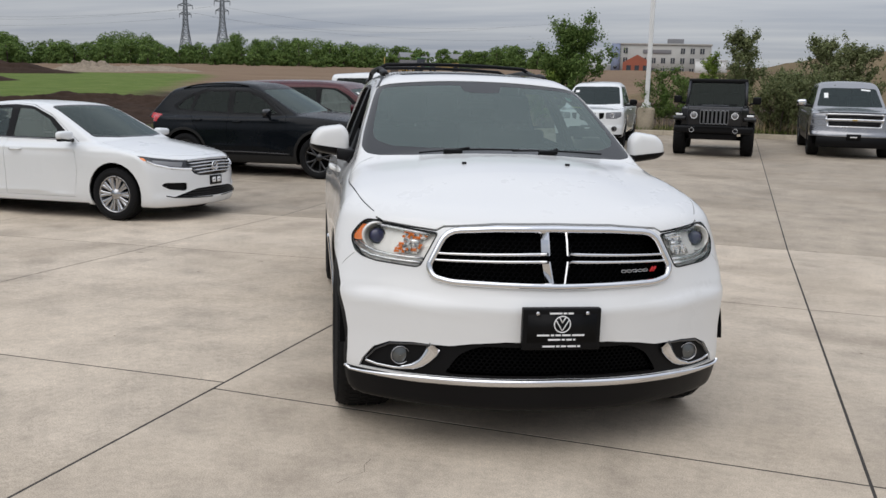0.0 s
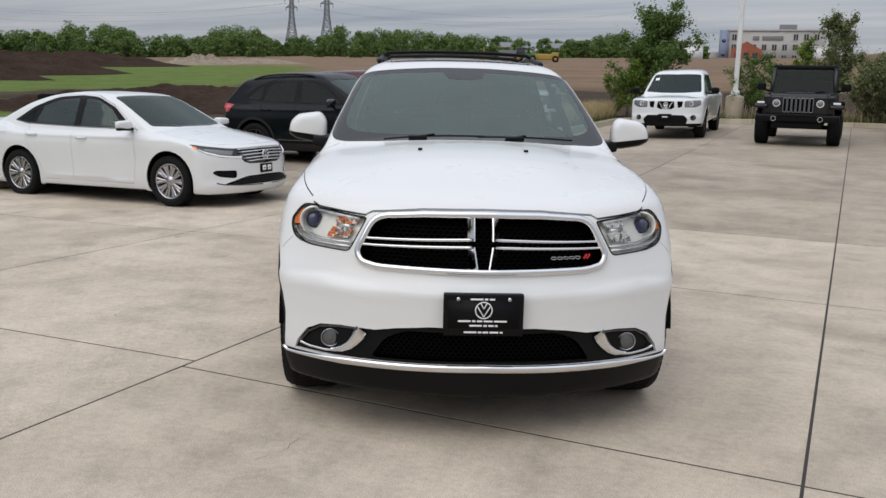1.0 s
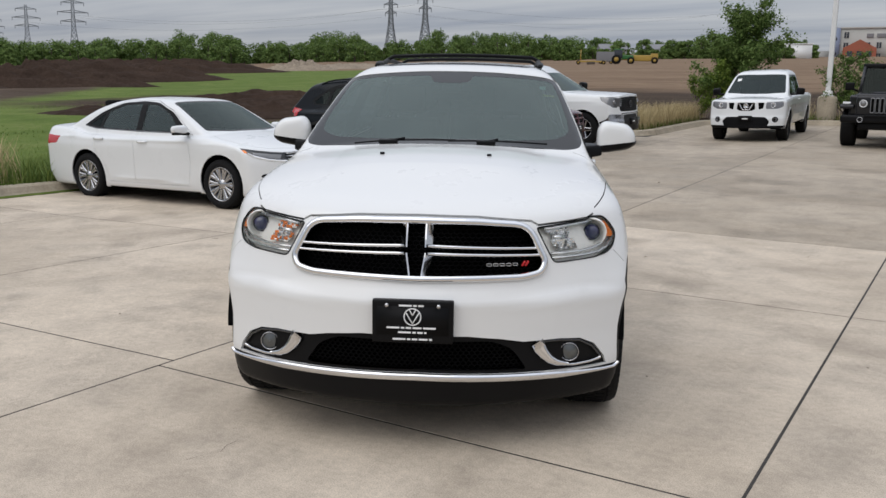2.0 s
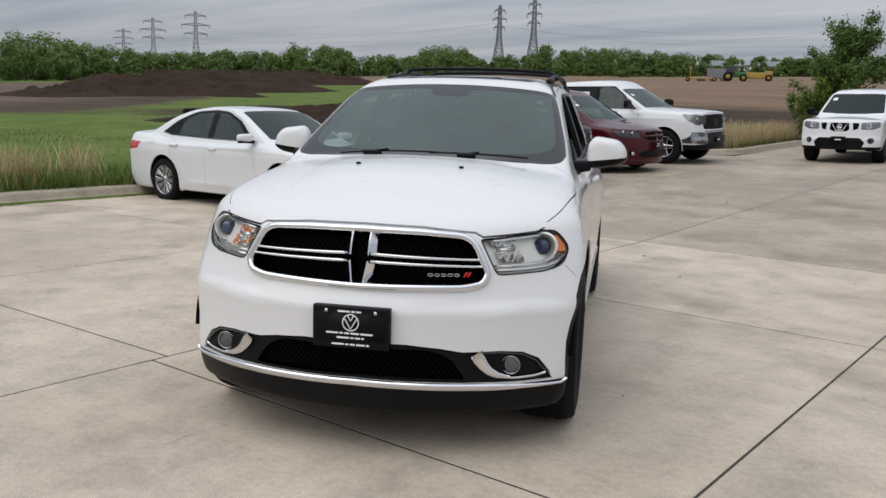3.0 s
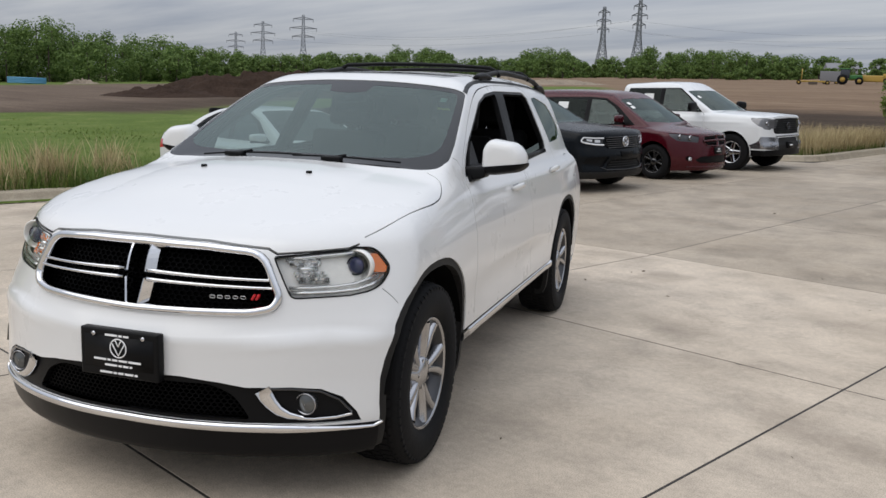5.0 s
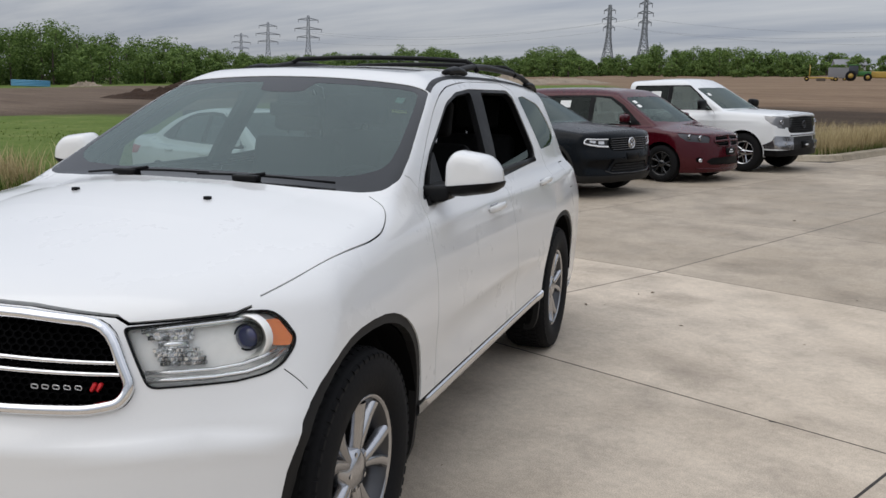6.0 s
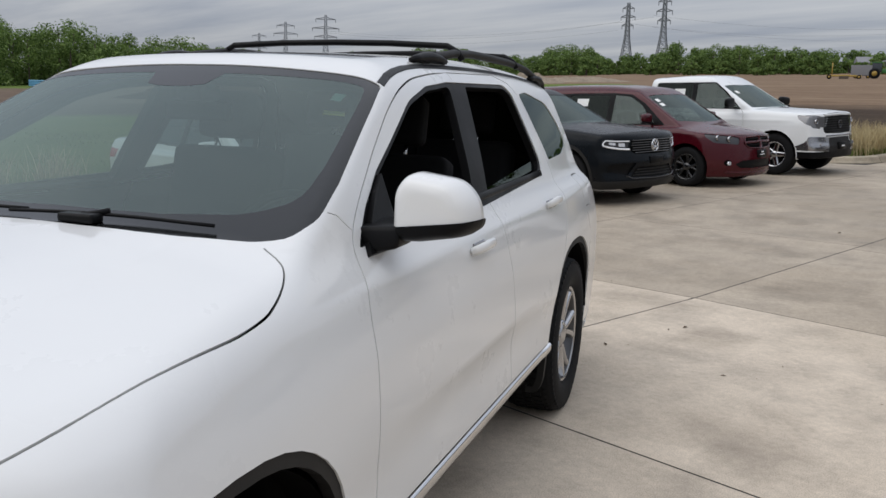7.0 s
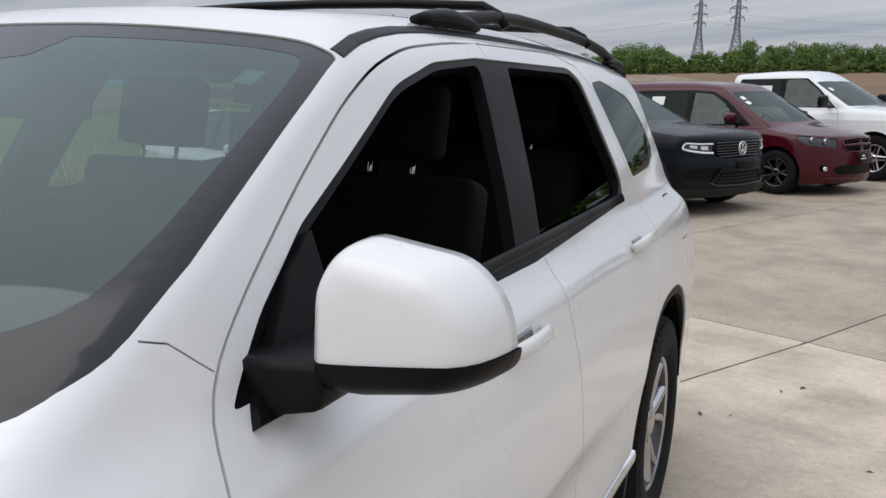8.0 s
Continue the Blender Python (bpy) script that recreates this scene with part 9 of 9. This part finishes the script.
def pylon(label, az_, r, height, arms, turn=25.0):
    """A lattice transmission tower: four tapering legs, cross bracing, cross arms."""
    x, y = at_az(az_, r)
    t = thing("transmission_tower", label, "pylon", Matrix.Translation((x, y, land(x, y))) @ pose(0, 0, 0, 0, 0, turn), "transmission towers")
    wid = curve([(0, height * 0.105), (height * 0.45, height * 0.04), (height * 0.55, height * 0.030), (height, height * 0.016)])

    def corner(z, k):
        w = float(wid(np.array([z]))[0])
        return Vector((w * (1 if k in (0, 3) else -1), w * (1 if k < 2 else -1), z))

    levels = [height * u for u in (0, 0.12, 0.23, 0.33, 0.42, 0.50, 0.57, 0.64, 0.71, 0.78, 0.85, 0.92, 1.0)]
    bm = bmesh.new()
    for k in range(4):
        for z0, z1 in zip(levels, levels[1:]):
            bar_bm(corner(z0, k), corner(z1, k), height * 0.0070, 4, bm)
    part("mast", bm, M_STEEL, t, smooth=False)
    bm = bmesh.new()
    for z0, z1 in zip(levels, levels[1:]):
        for k in range(4):
            bar_bm(corner(z0, k), corner(z1, (k + 1) % 4), height * 0.0046, 3, bm)
            bar_bm(corner(z1, k), corner(z0, (k + 1) % 4), height * 0.0046, 3, bm)
            bar_bm(corner(z1, k), corner(z1, (k + 1) % 4), height * 0.0046, 3, bm)
    part("bracing", bm, M_STEEL, t, smooth=False)
    for u, span in arms:
        z, s_ = height * u, height * span
        w = float(wid(np.array([z]))[0])
        for sg in (-1, 1):
            bm = bmesh.new()
            for yy in (-1, 1):
                bar_bm((sg * w, yy * w, z), (sg * s_, 0, z + height * 0.005), height * 0.0050, 4, bm)
                bar_bm((sg * w, yy * w, z + height * 0.035), (sg * s_, 0, z + height * 0.005), height * 0.0050, 4, bm)
            bar_bm((sg * s_ * 0.97, 0, z), (sg * s_ * 0.97, 0, z - height * 0.045), height * 0.0045, 4, bm)
            part("cross_arm", bm, M_STEEL, t, smooth=False)
    return t


ARMS3 = ((0.80, 0.115), (0.885, 0.085), (0.66, 0.10))
for a, r, e in ((34.73, 380, 6.03), (32.55, 370, 6.47)):
    x, y = at_az(a, r)
    pylon("tall grey lattice transmission tower beyond the field", a, r, EYE0.z + r * math.tan(radians(e)) - land(x, y), ((0.92, 0.085), (0.80, 0.105), (0.68, 0.085)), 20)
for a, r, e in ((56.2, 520, 4.42), (53.7, 480, 4.92), (57.9, 760, 3.70)):
    x, y = at_az(a, r)
    pylon("grey lattice transmission tower with wide arms", a, r, EYE0.z + r * math.tan(radians(e)) - land(x, y), ((0.93, 0.17), (0.78, 0.23), (0.64, 0.19)), 55)
# wires between and beyond the towers
for a0, r0, a1, r1, e0, e1 in ((35.3, 380, 53.9, 480, 4.9, 3.9), (33.2, 370, 53.9, 480, 5.2, 4.0), (35.3, 380, 56.4, 520, 4.4, 3.5), (35.3, 380, 15, 420, 4.9, 4.6), (33.2, 370, 12, 420, 5.3, 4.9), (33.2, 370, 10, 430, 4.6, 4.2)):
    (x0, y0), (x1, y1) = at_az(a0, r0), at_az(a1, r1)
    z0, z1 = EYE0.z + r0 * math.tan(radians(e0)), EYE0.z + r1 * math.tan(radians(e1))
    pts = [(x0 + (x1 - x0) * k / 16, y0 + (y1 - y0) * k / 16, z0 + (z1 - z0) * k / 16 - 5 * 4 * (k / 16) * (1 - k / 16)) for k in range(17)]
    v, f = tube(pts, 0.035, sides=3)
    tagged(soup("power_line", v, f, M_STEEL), "thin overhead power line between towers", "cable", "overhead lines")


# light pole on its concrete foot
lp = thing("light_pole", "white square lamp pole on a round concrete foot", "lamp pole", Matrix.Translation((-2.87, 31.3, land(-2.87, 31.3))))
v, f = lathe([(-0.1, 0.30), (0.80, 0.30), (0.86, 0.28), (0.88, 0.24), (0.88, 0.001)], 28, "z")
soup("concrete_foot", v, f, M_KERB, lp, smooth=True)
part("base_plate", box_bm(-0.17, 0.17, -0.17, 0.17, 0.88, 0.91, 0.006), M_POLE, lp)
part("base_cover", box_bm(-0.13, 0.13, -0.13, 0.13, 0.91, 1.05, 0.02), M_POLE, lp)
bm = box_bm(-0.075, 0.075, -0.075, 0.075, 0.9, 9.5, 0.008)
for q in bm.verts:
    q.co.x *= 1 - 0.03 * q.co.z / 3
    q.co.y *= 1 - 0.03 * q.co.z / 3
part("shaft", bm, M_POLE, lp)
part("lamp_head", box_bm(-0.2, 0.2, -0.9, -0.1, 9.45, 9.55, 0.03), M_POLE, lp)


# distant office block with a brick gable in front
def far_frame(a, r):
    x, y = at_az(a, r)
    return Matrix.Translation((x, y, land(x, y))) @ pose(0, 0, 0, 0, 0, a)


office = thing("office_building", "pale three-storey office block with a red brick gabled front", "building", far_frame(5.0, 345) @ Matrix.Translation((0, 0, -2.4)))
part("main_wall", box_bm(-17.5, 18, 0, 14, -2, 12.2), M_FACADE, office)
part("roof_edge", box_bm(-17.8, 18.3, -0.3, 14.3, 12.0, 12.6, 0.1), M_FACADE, office)
part("end_wall", box_bm(-18.4, -15.2, -0.5, 14.2, -2, 12.4), M_BLUEWALL, office, "slate-blue end bay")
part("penthouse", box_bm(2, 8, 4, 9, 12.4, 14.6, 0.1), M_ROOF, office)
for fl, z in enumerate((1.6, 5.4, 9.0)):
    for k in range(9):
        x = -13.2 + 3.5 * k
        if fl == 2 and 1 <= k <= 5:
            continue
        w = 0.75
        win = part("window", box_bm(x - w, x + w, -0.12, 0.1, z - 0.1, z + 1.9), M_DARKPANE, office, smooth=False)
        part("mullion", box_bm(x - 0.08, x + 0.08, -0.2, 0.0, z - 0.1, z + 1.9), M_FACADE, win, smooth=False)
for z in (3.6, 8.6):
    part("round_window", bar_bm((-16.8, -0.6, z), (-16.8, -0.3, z), 0.7, 16), M_DARKPANE, office)
for x0, x1 in ((-6.8, -4.6), (-3.6, 3.6)):
    part("sign_shape", box_bm(x0, x1, -0.25, -0.05, 8.9, 10.3, 0.1), M_ROOF, office)
bm = bmesh.new()
prof = [(-5.2, -2), (5.2, -2), (5.2, 5.0), (0, 7.9), (-5.2, 5.0)]
a_, b_ = [bm.verts.new((x - 8.5, -9, z)) for x, z in prof], [bm.verts.new((x - 8.5, 0.5, z)) for x, z in prof]
bm.faces.new(a_[::-1])
bm.faces.new(b_)
for k in range(5):
    bm.faces.new((a_[k], a_[(k + 1) % 5], b_[(k + 1) % 5], b_[k]))
bmesh.ops.recalc_face_normals(bm, faces=bm.faces[:])
part("brick_front", bm, M_BRICK, office, "red brick gabled front", smooth=False)
for x in (-11.5, -8.5, -5.5):
    part("window", box_bm(x - 0.8, x + 0.8, -9.12, -8.95, 2.2, 4.0), M_DARKPANE, office, smooth=False)
part("low_wing", box_bm(-34, -18.4, 2, 12, -2, 4.6), M_FACADE, office)
for k, (a, r, w, h) in enumerate(((9.75, 300, 4.0, 4.4), (2.0, 300, 5.0, 4.0))):
    tr = thing("shed", "long white metal shed", "building", far_frame(a, r), "white sheds")
    part("wall", box_bm(-w, w, 0, 5, -1, h), M_POLE, tr)
    part("roof", box_bm(-w - 0.2, w + 0.2, -0.2, 5.2, h, h + 0.25, 0.05), M_POLE, tr)


def house(a, r, w, d, h, turn):
    o = thing("house", "far grey-roofed house among trees", "house", far_frame(a, r) @ pose(0, 0, 0, 0, 0, turn), "far houses")
    part("wall", box_bm(-w / 2, w / 2, 0, d, -1, h), M_FACADE, o)
    bm = bmesh.new()
    q = [bm.verts.new(p) for p in ((-w / 2 - 0.4, -0.4, h), (w / 2 + 0.4, -0.4, h), (w / 2 + 0.4, d + 0.4, h), (-w / 2 - 0.4, d + 0.4, h), (-w / 2 - 0.4, d / 2, h + 1.9), (w / 2 + 0.4, d / 2, h + 1.9))]
    for fc in ((0, 1, 5, 4), (2, 3, 4, 5), (0, 4, 3), (1, 2, 5), (0, 3, 2, 1)):
        bm.faces.new([q[i] for i in fc])
    part("roof", bm, M_ROOF, o, smooth=False)
    for x in (-w / 4, w / 4):
        part("window", box_bm(x - 0.6, x + 0.6, -0.1, 0.05, 1.0, 2.4), M_DARKPANE, o, smooth=False)


house(20.6, 318, 9, 7, 3.6, 10)
house(18.4, 324, 8, 7, 3.4, -15)


# earth-moving rig on the far field: tractor and scraper
def wheel_far(parent, x, y, r, w):
    v, f = lathe([(-w / 2, r * 0.5), (-w / 2, r * 0.95), (-w * 0.35, r), (w * 0.35, r), (w / 2, r * 0.95), (w / 2, r * 0.5)], 20, "y")
    soup("tyre", [Vector(p) + Vector((x, y, r)) for p in v], f, M_RUBBER, parent, smooth=True)
    v, f = lathe([(-w * 0.48, 0.001), (-w * 0.42, r * 0.55), (w * 0.42, r * 0.55), (w * 0.48, 0.001)], 16, "y")
    soup("rim", [Vector(p) + Vector((x, y, r)) for p in v], f, M_YELLOWMACH, parent, smooth=True)


rig = thing("tractor", "green tractor with yellow wheels on the far field", "tractor", far_frame(20.2, 205))
part("hood", box_bm(0.3, 2.9, -0.5, 0.5, 1.1, 2.0, 0.15), M_GREENMACH, rig)
part("cab", box_bm(-1.4, 0.4, -0.8, 0.8, 1.3, 3.2, 0.15), M_DARKPANE, rig)
part("cab_roof", box_bm(-1.6, 0.6, -0.9, 0.9, 3.15, 3.35, 0.08), M_GREENMACH, rig)
for yy in (-1.0, 1.0):
    wheel_far(rig, -0.9, yy, 1.05, 0.6)
    wheel_far(rig, 2.3, yy, 0.8, 0.5)
scr = thing("scraper", "yellow towed earth scraper on the far field", "machine", far_frame(18.9, 207))
part("bowl", box_bm(-2.4, 2.2, -1.1, 1.1, 0.6, 1.9, 0.15), M_YELLOWMACH, scr)
part("draw_bar", box_bm(-4.0, -2.3, -0.2, 0.2, 0.8, 1.2, 0.05), M_YELLOWMACH, scr)
part("rear_frame", box_bm(2.0, 3.6, -0.5, 0.5, 0.9, 2.3, 0.1), M_YELLOWMACH, scr)
for yy in (-0.9, 0.9):
    wheel_far(scr, 2.9, yy, 0.75, 0.5)
gr = thing("implement", "yellow and red land plane beside the tractor", "machine", far_frame(22.0, 204))
part("frame_beam", box_bm(-3.4, 3.2, -0.5, 0.5, 0.5, 0.85, 0.08), M_YELLOWMACH, gr)
part("blade", box_bm(-1.0, 0.8, -1.2, -0.9, 0.0, 0.6, 0.05), M_BARK, gr)
part("mast", bar_bm((-2.4, 0, 0.8), (-2.4, 0, 3.3), 0.09, 8), M_YELLOWMACH, gr)
for xx in (-2.9, 2.7):
    for yy in (-0.8, 0.8):
        wheel_far(gr, xx, yy, 0.45, 0.3)
tk = thing("box_truck", "far white site trailer behind the tractor", "trailer", far_frame(21.1, 212))
part("box", box_bm(-2.2, 2.2, 0, 2.2, 0.6, 2.8, 0.05), M_ROOF, tk)
for xx in (-1.2, 1.2):
    wheel_far(tk, xx, 0.2, 0.4, 0.3)

# stack of blue pipes by the west woods
x, y = at_az(69.6, 190)
pipes = thing("pipe_stack", "stack of blue plastic pipes on the grass", "pipes", Matrix.Translation((x, y, land(x, y) + 0.15)) @ pose(0, 0, 0, 0, 0, 70))
for row in range(4):
    for k in range(5):
        part("pipe", bar_bm((-3.4 + 0.25 * (k % 2), k * 0.32 + 0.1 * row, 0.18 + 0.3 * row), (3.0 + 0.25 * (k % 3), k * 0.32 + 0.1 * row, 0.18 + 0.3 * row), 0.15, 10), M_BLUEPIPE, pipes)
